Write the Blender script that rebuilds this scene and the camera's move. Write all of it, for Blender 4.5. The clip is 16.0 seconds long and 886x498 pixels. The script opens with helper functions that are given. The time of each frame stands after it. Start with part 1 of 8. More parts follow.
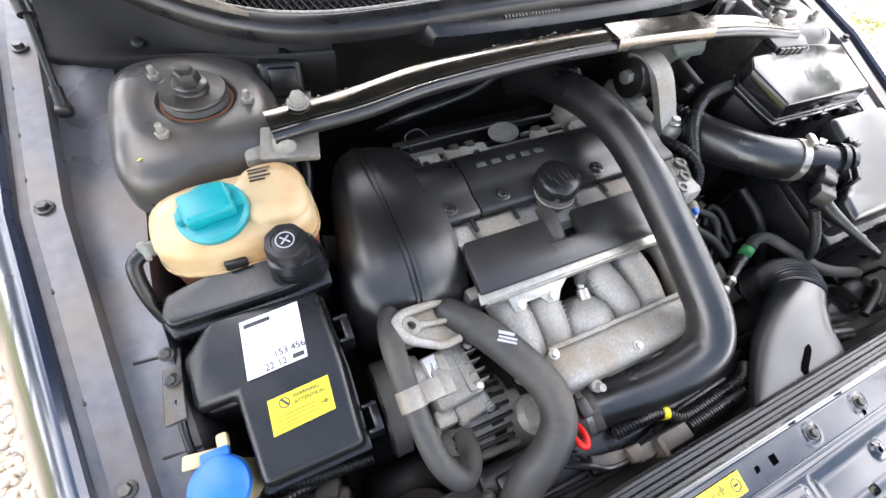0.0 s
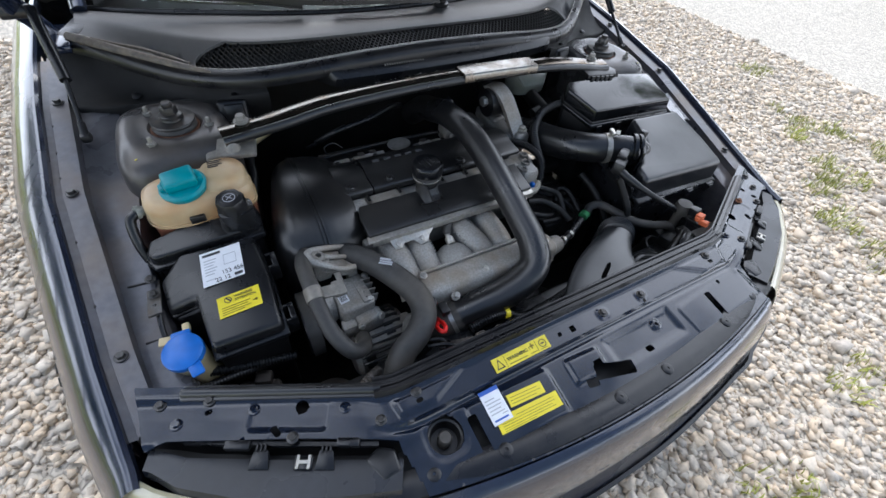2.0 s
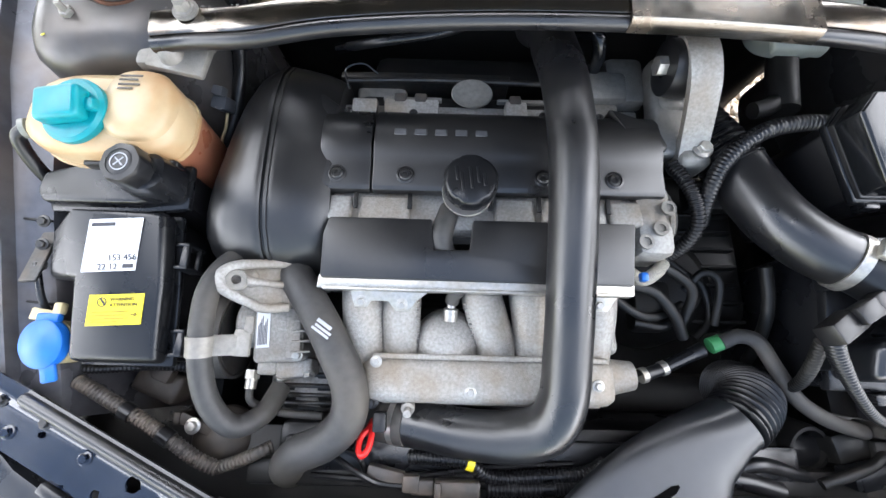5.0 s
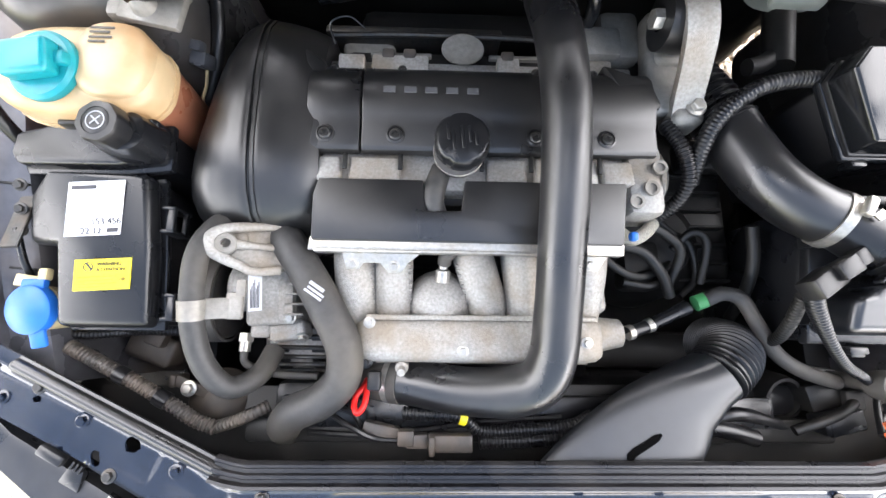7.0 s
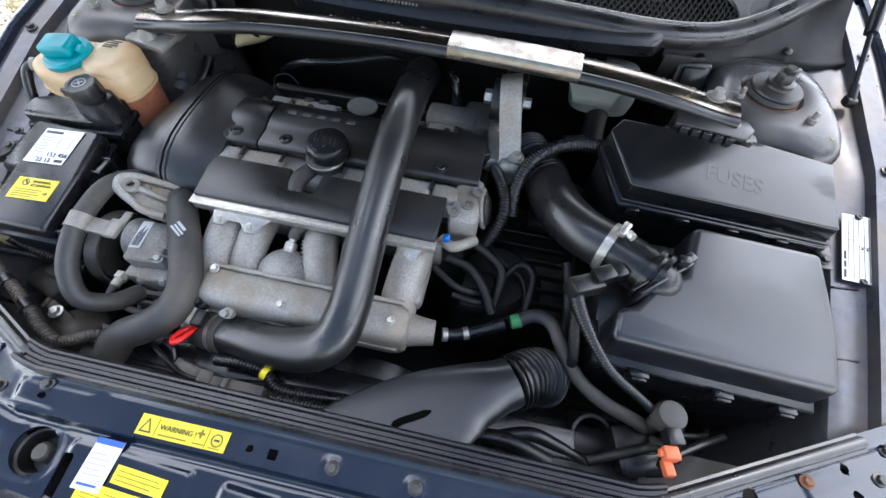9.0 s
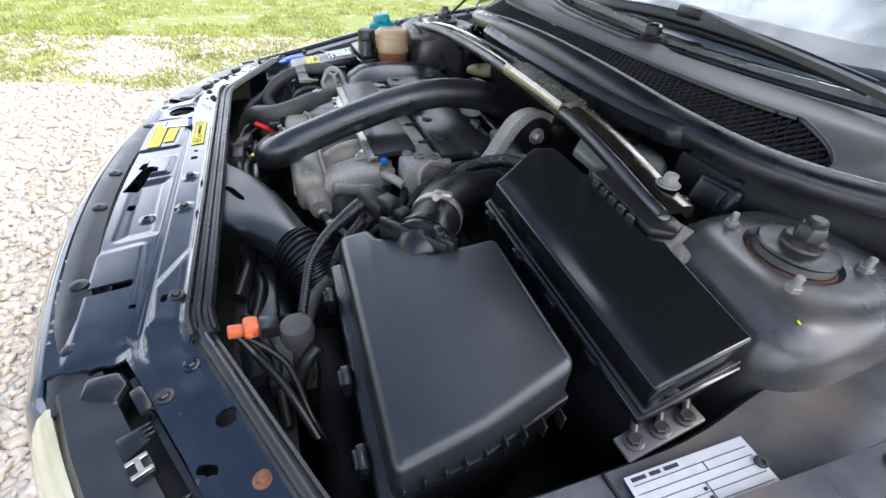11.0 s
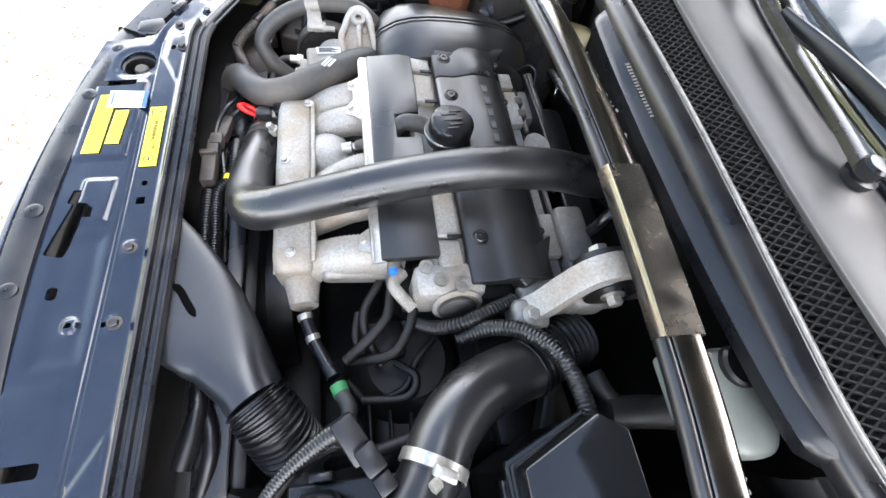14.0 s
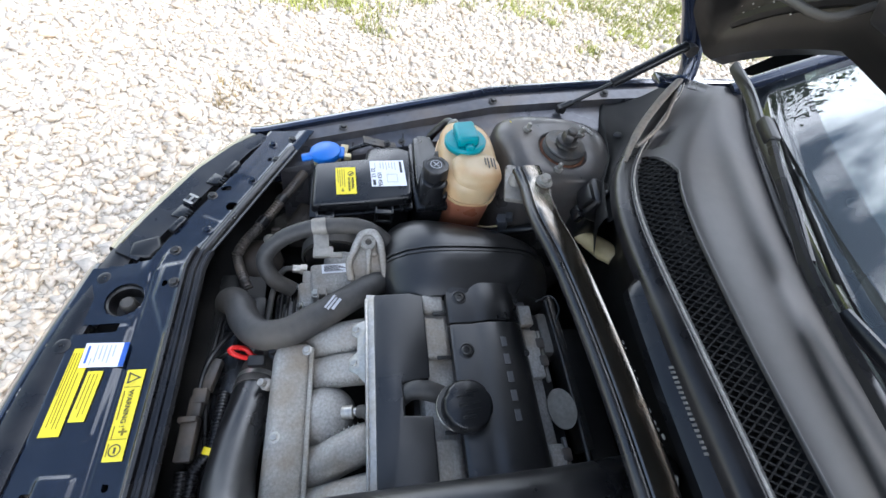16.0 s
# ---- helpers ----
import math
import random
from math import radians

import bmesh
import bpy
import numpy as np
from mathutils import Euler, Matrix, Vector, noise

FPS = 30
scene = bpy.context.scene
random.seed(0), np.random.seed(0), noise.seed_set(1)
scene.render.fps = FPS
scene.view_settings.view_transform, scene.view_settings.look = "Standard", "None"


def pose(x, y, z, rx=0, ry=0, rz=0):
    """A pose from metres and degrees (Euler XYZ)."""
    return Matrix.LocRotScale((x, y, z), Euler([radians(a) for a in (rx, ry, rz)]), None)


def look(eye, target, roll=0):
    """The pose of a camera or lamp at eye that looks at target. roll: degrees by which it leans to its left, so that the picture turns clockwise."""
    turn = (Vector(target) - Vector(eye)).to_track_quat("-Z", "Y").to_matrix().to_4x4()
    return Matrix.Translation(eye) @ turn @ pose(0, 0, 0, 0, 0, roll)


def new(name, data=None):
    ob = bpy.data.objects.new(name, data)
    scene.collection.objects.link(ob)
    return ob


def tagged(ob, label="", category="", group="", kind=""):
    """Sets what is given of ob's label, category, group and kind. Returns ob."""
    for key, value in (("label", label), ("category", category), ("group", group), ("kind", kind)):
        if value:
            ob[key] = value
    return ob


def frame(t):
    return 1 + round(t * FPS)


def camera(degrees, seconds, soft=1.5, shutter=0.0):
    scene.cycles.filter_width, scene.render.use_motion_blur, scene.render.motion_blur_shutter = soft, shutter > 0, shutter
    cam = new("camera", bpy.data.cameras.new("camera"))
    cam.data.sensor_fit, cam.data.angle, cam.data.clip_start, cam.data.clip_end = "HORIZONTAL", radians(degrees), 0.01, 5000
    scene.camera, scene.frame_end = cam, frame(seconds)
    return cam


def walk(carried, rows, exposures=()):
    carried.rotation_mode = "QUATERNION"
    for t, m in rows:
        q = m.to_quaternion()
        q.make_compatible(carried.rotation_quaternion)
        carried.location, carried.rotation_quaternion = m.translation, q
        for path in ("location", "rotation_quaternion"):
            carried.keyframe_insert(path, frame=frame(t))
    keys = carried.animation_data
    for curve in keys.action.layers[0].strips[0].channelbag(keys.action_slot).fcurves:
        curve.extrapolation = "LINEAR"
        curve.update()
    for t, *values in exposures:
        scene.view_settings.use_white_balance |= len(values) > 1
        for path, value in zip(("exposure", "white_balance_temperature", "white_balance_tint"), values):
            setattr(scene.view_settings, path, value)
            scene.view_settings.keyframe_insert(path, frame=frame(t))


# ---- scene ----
cam = camera(93.4, 16.0)
PATH = [
    (0, (-0.528, -0.561, 1.277), (0.092, 0.348, -0.393), 12.2),
    (0.5, (-0.577, -0.623, 1.346), (0.19, 0.281, -0.265), 6.6),
    (1, (-0.647, -0.67, 1.371), (0.225, 0.23, -0.188), 7.6),
    (1.5, (-0.631, -0.789, 1.391), (0.191, 0.254, -0.104), 6.0),
    (2, (-0.511, -0.925, 1.388), (0.235, 0.195, -0.092), 7.2),
    (2.5, (-0.323, -0.845, 1.331), (0.174, 0.242, -0.273), 2.6),
    (3, (-0.15, -0.729, 1.308), (0.087, 0.238, -0.426), 1.3),
    (3.5, (0.016, -0.693, 1.329), (-0.074, 0.236, -0.44), -0.1),
    (4, (0.015, -0.663, 1.337), (-0.2, 0.167, -0.47), -7.3),
    (4.5, (-0.118, -0.542, 1.297), (-0.192, 0.045, -0.613), -4.5),
    (4.7, (-0.158, -0.496, 1.301), (-0.191, 0.075, -0.616), -1.6),
    (6.8, (-0.183, -0.461, 1.29), (-0.114, -0.158, -0.686), 13.9),
    (7, (-0.17, -0.49, 1.297), (-0.113, -0.091, -0.662), 8.9),
    (7.5, (-0.123, -0.603, 1.364), (-0.062, 0.043, -0.527), 5.5),
    (8, (0.012, -0.765, 1.404), (-0.011, 0.154, -0.372), 1.1),
    (8.5, (0.082, -0.779, 1.365), (0.009, 0.275, -0.333), 4.7),
    (8.7, (0.097, -0.76, 1.346), (0.01, 0.295, -0.351), 4.9),
    (10.8, (0.75, -0.591, 1.136), (-0.595, 0.19, -0.12), 5.6),
    (11, (0.805, -0.53, 1.143), (-0.63, 0.097, -0.101), 6.3),
    (11.5, (0.903, -0.426, 1.158), (-0.591, 0.049, -0.083), 8.5),
    (12, (0.897, -0.411, 1.176), (-0.579, 0.028, -0.099), 6.2),
    (12.5, (0.738, -0.433, 1.229), (-0.191, -0.044, -0.499), 12.8),
    (13, (0.564, -0.435, 1.277), (0.011, -0.02, -0.599), 28.2),
    (13.5, (0.461, -0.432, 1.296), (-0.176, 0.005, -0.549), 27.6),
    (14, (0.327, -0.421, 1.294), (-0.545, 0.025, -0.449), 21.4),
    (14.5, (0.174, -0.414, 1.305), (-0.878, 0.038, -0.335), 19.1),
    (15, (0.068, -0.411, 1.342), (-1.02, 0.037, -0.276), 18.6),
    (15.5, (-0.001, -0.417, 1.387), (-1.113, 0.032, -0.213), 18.7),
    (16, (-0.004, -0.419, 1.392), (-1.089, 0.032, -0.227), 19.6),
]
EXPOSURES = [(0.0, 1.2, 6400, 14), (0.5, 0.58, 6200, 13), (1.0, 0.15, 5950, 13), (1.5, -0.22, 5870, 12), (2.0, -0.42, 5750, 11), (2.5, -0.32, 5700, 12), (3.0, 0.68, 5950, 12), (3.5, 1.21, 5780, 12), (4.0, 1.21, 5880, 12), (7.0, 1.53, 6530, 14), (7.5, 1.58, 6450, 13), (8.0, 0.9, 6210, 12), (8.5, 0.59, 5850, 12), (11.0, 0.2, 5800, 13), (12.0, -0.09, 5660, 13), (12.5, 0.22, 5690, 12), (13.5, 1.47, 6130, 13), (14.0, 1.58, 6220, 13), (14.5, 1.22, 6120, 13), (15.0, 0.7, 6000, 12), (16.0, 0.32, 5700, 11)]
walk(cam, [(t, look(eye, target, roll)) for t, eye, target, roll in PATH], EXPOSURES)

# ---- world and sun ----
world = bpy.data.worlds.new("sky")
scene.world = world
world.use_nodes = True
wn, wl = world.node_tree.nodes, world.node_tree.links
SUN_EL, SUN_AZ = 52.0, 28.0  # degrees; azimuth clockwise from +y
sky = wn.new("ShaderNodeTexSky")
sky.sky_type = "NISHITA"
sky.sun_disc = False
sky.sun_elevation, sky.sun_rotation = radians(SUN_EL), radians(SUN_AZ)
sky.air_density, sky.dust_density, sky.ozone_density = 1.7, 2.0, 1.5
# broken cloud over the whole sky
tc = wn.new("ShaderNodeTexCoord")
cmap = wn.new("ShaderNodeMapping")
cmap.inputs["Location"].default_value = (-4.686, -3.026, -0.921)
cmap.inputs["Scale"].default_value = (1.0, 1.0, 2.2)
cn = wn.new("ShaderNodeTexNoise")
cn.inputs["Scale"].default_value, cn.inputs["Detail"].default_value, cn.inputs["Roughness"].default_value = 2.3, 7.0, 0.58
cr = wn.new("ShaderNodeValToRGB")
cr.color_ramp.elements[0].position, cr.color_ramp.elements[1].position = 0.44, 0.60
cr.color_ramp.elements[0].color = (0.035, 0.035, 0.035, 1)  # a thin veil over the blue
csep, clow = wn.new("ShaderNodeSeparateXYZ"), wn.new("ShaderNodeMath")
clow.operation = "MULTIPLY_ADD"
clow.inputs[1].default_value = -0.50
cmix = wn.new("ShaderNodeMixRGB")
cmix.inputs[2].default_value = (29.0, 29.2, 29.6, 1)
bg = wn["Background"]
bg.inputs["Strength"].default_value = 0.15
wl.new(tc.outputs["Generated"], cmap.inputs[0])
wl.new(cmap.outputs[0], cn.inputs["Vector"])
# more cloud low down than overhead
cadd = wn.new("ShaderNodeMath")
wl.new(tc.outputs["Generated"], csep.inputs[0])
wl.new(csep.outputs["Z"], clow.inputs[0])
# and more towards the sun than away from it
cfar = wn.new("ShaderNodeMath")
cfar.operation = "MULTIPLY_ADD"
cfar.inputs[1].default_value, cfar.inputs[2].default_value = 0.40, 0.40
wl.new(csep.outputs["Y"], cfar.inputs[0])
cside = wn.new("ShaderNodeMath")
cside.operation = "MULTIPLY_ADD"
cside.inputs[1].default_value = 0.07
wl.new(csep.outputs["X"], cside.inputs[0])
wl.new(cfar.outputs[0], cside.inputs[2])
wl.new(cside.outputs[0], clow.inputs[2])
ccap = wn.new("ShaderNodeMath")
ccap.operation = "MINIMUM"
ccap.inputs[1].default_value = 0.15
wl.new(clow.outputs[0], ccap.inputs[0])
wl.new(cn.outputs["Fac"], cadd.inputs[0])
wl.new(ccap.outputs[0], cadd.inputs[1])
wl.new(cadd.outputs[0], cr.inputs[0])
wl.new(cr.outputs[0], cmix.inputs[0])
wl.new(sky.outputs[0], cmix.inputs[1])
wl.new(cmix.outputs[0], bg.inputs["Color"])
sun = new("sun", bpy.data.lights.new("sun", "SUN"))
sun.data.energy, sun.data.angle, sun.data.color = 1.9, radians(20), (1.0, 0.90, 0.78)
a, e = radians(SUN_AZ), radians(SUN_EL)
sun.matrix_world = look((6 * math.sin(a) * math.cos(e), 6 * math.cos(a) * math.cos(e), 6 * math.sin(e)), (0, 0, 0))


# ---- materials ----
def mat(name, col, rough=0.5, metal=0.0, vary=0.15, scale=40.0, bump=0.0, bscale=400.0, dirt=None, dirt_amt=0.5, dirt_scale=9.0,
        coat=0.0, spec=0.5, island=0.0, rvary=0.12, transmission=0.0, tints=()):
    """A surface with grain at two scales, optional dirt of its own colour and a fine relief."""
    m = bpy.data.materials.new(name)
    m.use_nodes = True
    n, l = m.node_tree.nodes, m.node_tree.links
    b = n["Principled BSDF"]
    b.inputs["Roughness"].default_value, b.inputs["Metallic"].default_value = rough, metal
    b.inputs["Specular IOR Level"].default_value = spec
    b.inputs["Coat Weight"].default_value, b.inputs["Coat Roughness"].default_value = coat, 0.08
    b.inputs["Transmission Weight"].default_value = transmission
    co = n.new("ShaderNodeTexCoord")
    big, fine = n.new("ShaderNodeTexNoise"), n.new("ShaderNodeTexNoise")
    big.inputs["Scale"].default_value, big.inputs["Detail"].default_value = dirt_scale, 6.0
    fine.inputs["Scale"].default_value, fine.inputs["Detail"].default_value = scale, 8.0
    for t in (big, fine):
        l.new(co.outputs["Object"], t.inputs["Vector"])
    ramp = n.new("ShaderNodeMapRange")
    ramp.inputs["From Min"].default_value, ramp.inputs["From Max"].default_value = 0.3, 0.7
    ramp.inputs["To Min"].default_value, ramp.inputs["To Max"].default_value = 1 - vary, 1 + vary
    l.new(fine.outputs["Fac"], ramp.inputs["Value"])
    mul = n.new("ShaderNodeMixRGB")
    mul.blend_type, mul.inputs[0].default_value = "MULTIPLY", 1.0
    mul.inputs[1].default_value = (*col, 1)
    l.new(ramp.outputs[0], mul.inputs[2])
    out = mul.outputs[0]
    if island:
        geo, r2, m2 = n.new("ShaderNodeNewGeometry"), n.new("ShaderNodeMapRange"), n.new("ShaderNodeMixRGB")
        r2.inputs["To Min"].default_value, r2.inputs["To Max"].default_value = 1 - island, 1 + island * 0.4
        if tints:
            r2 = n.new("ShaderNodeValToRGB")
            for k, c in enumerate(tints):
                el = r2.color_ramp.elements[k] if k < 2 else r2.color_ramp.elements.new(1.0)
                el.position, el.color = k / (len(tints) - 1), (*c, 1)
        l.new(geo.outputs["Random Per Island"], r2.inputs[0])
        m2.blend_type, m2.inputs[0].default_value = "MULTIPLY", 1.0
        l.new(out, m2.inputs[1])
        l.new(r2.outputs[0], m2.inputs[2])
        out = m2.outputs[0]
    if dirt:
        dr, dm = n.new("ShaderNodeMapRange"), n.new("ShaderNodeMixRGB")
        dr.inputs["From Min"].default_value, dr.inputs["From Max"].default_value = 0.42, 0.72
        dr.inputs["To Max"].default_value = dirt_amt
        l.new(big.outputs["Fac"], dr.inputs["Value"])
        dm.inputs[2].default_value = (*dirt, 1)
        l.new(dr.outputs[0], dm.inputs[0])
        l.new(out, dm.inputs[1])
        out = dm.outputs[0]
    l.new(out, b.inputs["Base Color"])
    rr = n.new("ShaderNodeMapRange")
    rr.inputs["From Min"].default_value, rr.inputs["From Max"].default_value = 0.35, 0.7
    rr.inputs["To Min"].default_value, rr.inputs["To Max"].default_value = max(0.02, rough - rvary * 0.6), min(1, rough + rvary)
    l.new(big.outputs["Fac"], rr.inputs["Value"])
    l.new(rr.outputs[0], b.inputs["Roughness"])
    if bump:
        bn, bu = n.new("ShaderNodeTexNoise"), n.new("ShaderNodeBump")
        bn.inputs["Scale"].default_value, bn.inputs["Detail"].default_value = bscale, 3.0
        bu.inputs["Strength"].default_value, bu.inputs["Distance"].default_value = bump, 0.002
        l.new(co.outputs["Object"], bn.inputs["Vector"])
        l.new(bn.outputs["Fac"], bu.inputs["Height"])
        l.new(bu.outputs[0], b.inputs["Normal"])
    return m


PAINT = mat("dark_blue_paint", (0.012, 0.019, 0.042), 0.20, 0.35, 0.2, 300, coat=1.0, dirt=(0.10, 0.095, 0.085), dirt_amt=0.12, dirt_scale=5)
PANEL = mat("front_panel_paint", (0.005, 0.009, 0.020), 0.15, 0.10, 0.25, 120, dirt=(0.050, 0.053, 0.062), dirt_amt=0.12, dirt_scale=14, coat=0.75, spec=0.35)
LIDB = mat("satin_black_lid_plastic", (0.011, 0.012, 0.0145), 0.35, 0, 0.15, 60, bump=0.02, bscale=700, dirt=(0.022, 0.022, 0.022), dirt_amt=0.12, spec=0.8)
WING = mat("dusty_inner_wing_paint", (0.095, 0.096, 0.108), 0.34, 0.4, 0.18, 60, dirt=(0.165, 0.130, 0.098), dirt_amt=0.75, dirt_scale=8)
TOWER = mat("dusty_strut_tower_paint", (0.075, 0.073, 0.074), 0.30, 0.35, 0.14, 50, dirt=(0.115, 0.092, 0.070), dirt_amt=0.6, dirt_scale=9)
BLACK = mat("black_plastic", (0.006, 0.006, 0.007), 0.34, 0, 0.2, 90, bump=0.05, bscale=900, dirt=(0.04, 0.036, 0.032), dirt_amt=0.16)
SMOOTHBLACK = mat("satin_black_plastic", (0.007, 0.0075, 0.009), 0.27, 0, 0.15, 60, bump=0.02, bscale=700, dirt=(0.03, 0.028, 0.026), dirt_amt=0.12)
COVER = mat("matt_black_engine_cover", (0.009, 0.009, 0.0095), 0.34, 0, 0.15, 120, bump=0.05, bscale=1200, dirt=(0.045, 0.039, 0.032), dirt_amt=0.28, spec=0.75)
PIPE = mat("semi_gloss_black_pipe", (0.008, 0.008, 0.009), 0.33, 0, 0.15, 50, dirt=(0.03, 0.028, 0.026), dirt_amt=0.25, dirt_scale=14, spec=0.85)
RUBBER = mat("grey_black_rubber_hose", (0.036, 0.035, 0.034), 0.58, 0, 0.2, 100, bump=0.1, bscale=600, dirt=(0.13, 0.112, 0.088), dirt_amt=0.6, dirt_scale=9)
SEAL = mat("rubber_seal", (0.007, 0.007, 0.0085), 0.31, 0, 0.2, 150, dirt=(0.06, 0.055, 0.05), dirt_amt=0.3, dirt_scale=16)
# oily grime, taken near black for shade deep in the bay, gaps and slots
DEEP = mat("oily_black_with_depth_shade", (0.007, 0.0068, 0.0065), 0.5, 0.1, 0.4, 30, dirt=(0.024, 0.019, 0.015), dirt_amt=0.5, dirt_scale=18)
ALU = mat("cast_aluminium", (0.33, 0.318, 0.295), 0.52, 0.25, 0.22, 260, bump=0.45, bscale=600, dirt=(0.22, 0.165, 0.105), dirt_amt=0.70, dirt_scale=15)
ALUD = mat("grimy_cast_aluminium", (0.26, 0.248, 0.225), 0.5, 0.4, 0.15, 160, bump=0.3, bscale=520, dirt=(0.13, 0.105, 0.075), dirt_amt=0.6, dirt_scale=20)
STEEL = mat("zinc_plated_steel", (0.47, 0.455, 0.42), 0.36, 0.75, 0.15, 200, dirt=(0.32, 0.26, 0.17), dirt_amt=0.45, dirt_scale=60)
DARKSTEEL = mat("blackened_steel", (0.06, 0.06, 0.06), 0.38, 0.7, 0.2, 200, dirt=(0.12, 0.09, 0.06), dirt_amt=0.4, dirt_scale=50)
RUST = mat("rusty_steel", (0.16, 0.065, 0.03), 0.75, 0.1, 0.4, 150, bump=0.4, bscale=500, dirt=(0.06, 0.03, 0.02), dirt_amt=0.6, dirt_scale=40)
TANK = mat("yellowed_translucent_plastic", (0.50, 0.375, 0.215), 0.36, 0, 0.06, 40, dirt=(0.46, 0.23, 0.08), dirt_amt=0.85, dirt_scale=13)
COOLANT = mat("reddish_brown_coolant_behind_plastic", (0.26, 0.10, 0.055), 0.32, 0, 0.12, 30, dirt=(0.17, 0.06, 0.04), dirt_amt=0.5, dirt_scale=16)
TEAL = mat("turquoise_plastic", (0.0, 0.24, 0.28), 0.38, 0, 0.08, 60)
BLUE = mat("blue_plastic", (0.012, 0.13, 0.50), 0.36, 0, 0.08, 60)
RED = mat("red_plastic", (0.72, 0.015, 0.012), 0.35, 0, 0.06, 60)
ORANGE = mat("faded_orange_plastic", (0.62, 0.14, 0.05), 0.5, 0, 0.15, 90)
YELLOW = mat("yellow_label", (0.80, 0.66, 0.02), 0.4, 0, 0.04, 60, dirt=(0.6, 0.5, 0.08), dirt_amt=0.3)
WHITE = mat("white_paper_label", (0.76, 0.77, 0.80), 0.45, 0, 0.04, 60)
INK = mat("dark_print", (0.03, 0.03, 0.035), 0.5, 0, 0.05, 60)
CHIP = mat("dull_pale_chips", (0.15, 0.14, 0.125), 0.55, 0, 0.3, 120)
EDGE = mat("pale_chips_and_edge_highlight", (0.34, 0.32, 0.29), 0.5, 0, 0.3, 120)
INKOLIVE = mat("faded_olive_print", (0.20, 0.15, 0.01), 0.5, 0, 0.05, 60)
INKPALE = mat("pale_print", (0.42, 0.43, 0.46), 0.5, 0, 0.05, 60)
BLUEINK = mat("blue_print", (0.03, 0.10, 0.42), 0.45, 0, 0.05, 60)
CREAM = mat("old_cream_plastic", (0.62, 0.52, 0.30), 0.45, 0, 0.1, 60, dirt=(0.35, 0.27, 0.12), dirt_amt=0.5)
MILKY = mat("milky_white_plastic", (0.21, 0.22, 0.195), 0.35, 0, 0.08, 40, dirt=(0.30, 0.29, 0.23), dirt_amt=0.4)
PLATE = mat("bare_aluminium_plate", (0.66, 0.66, 0.68), 0.40, 0.35, 0.06, 80, dirt=(0.45, 0.43, 0.40), dirt_amt=0.3)
LENS = mat("headlamp_glass", (0.42, 0.39, 0.26), 0.10, 0, 0.1, 30, coat=1.0)
BRAID = mat("braided_steel_sleeve", (0.45, 0.42, 0.36), 0.45, 0.7, 0.5, 900, bump=0.8, bscale=1500)
MESHBLACK = mat("dull_black_mesh_plastic", (0.006, 0.006, 0.006), 0.6, 0, 0.2, 90, spec=0.25)
DUSTY = mat("dusty_brown_plastic", (0.045, 0.040, 0.036), 0.5, 0, 0.25, 90, dirt=(0.13, 0.10, 0.075), dirt_amt=0.6, dirt_scale=26)
LAMPTOP = mat("satin_grey_black_lamp_plastic", (0.014, 0.016, 0.021), 0.28, 0, 0.15, 80, dirt=(0.05, 0.046, 0.04), dirt_amt=0.35, dirt_scale=12)
TINTED = mat("tinted_window_glass", (0.006, 0.007, 0.007), 0.04, 0, 0.05, 30)
GREEN = mat("green_plastic", (0.06, 0.28, 0.10), 0.45, 0, 0.1, 60)
GREYLOGO = mat("grey_relief_lettering", (0.10, 0.10, 0.103), 0.45, 0.3, 0.1, 100)
UNDERHOOD = mat("hood_underside_paint", (0.006, 0.0055, 0.005), 0.42, 0.0, 0.2, 60, dirt=(0.018, 0.014, 0.011), dirt_amt=0.4, spec=0.3)
SEALEND = mat("dusty_worn_rubber", (0.11, 0.095, 0.08), 0.6, 0, 0.25, 120, dirt=(0.26, 0.21, 0.15), dirt_amt=0.5, dirt_scale=30)
TYRE = mat("tyre_rubber", (0.022, 0.022, 0.022), 0.75, 0, 0.2, 60, dirt=(0.10, 0.095, 0.085), dirt_amt=0.4)
COWL = mat("grey_black_cowl_plastic", (0.030, 0.029, 0.029), 0.53, 0, 0.12, 60, bump=0.06, bscale=900, dirt=(0.065, 0.058, 0.050), dirt_amt=0.35, dirt_scale=5, spec=0.9, rvary=0.05)
STONE = mat("pale_crushed_limestone", (0.66, 0.588, 0.49), 0.8, 0, 0.18, 60, bump=0.4, bscale=120, island=0.3, tints=((0.72, 0.72, 0.74), (0.86, 0.84, 0.82), (1.0, 1.0, 1.0), (1.0, 0.93, 0.84), (0.96, 0.87, 0.76), (0.80, 0.80, 0.80)))
GRASS = mat("grass_blades", (0.36, 0.38, 0.08), 0.6, 0, 0.3, 3, island=0.3)
DRYGRASS = mat("dry_grass", (0.30, 0.22, 0.09), 0.7, 0, 0.3, 4, island=0.4)

GROUND = bpy.data.materials.new("gravel_ground")
GROUND.use_nodes = True
gn, gl = GROUND.node_tree.nodes, GROUND.node_tree.links
gb = gn["Principled BSDF"]
gb.inputs["Roughness"].default_value = 0.9
gco, gv, gw, gg, gg2 = (gn.new(k) for k in ("ShaderNodeTexCoord", "ShaderNodeTexVoronoi", "ShaderNodeTexVoronoi", "ShaderNodeTexNoise", "ShaderNodeTexNoise"))
gv.inputs["Scale"].default_value, gw.inputs["Scale"].default_value = 32.0, 32.0
gw.feature = "DISTANCE_TO_EDGE"
gg.inputs["Scale"].default_value, gg.inputs["Detail"].default_value = 0.55, 6.0
gg2.inputs["Scale"].default_value, gg2.inputs["Detail"].default_value = 7.0, 6.0
for k in (gv, gw, gg, gg2):
    gl.new(gco.outputs["Object"], k.inputs["Vector"])
cell = gn.new("ShaderNodeValToRGB")
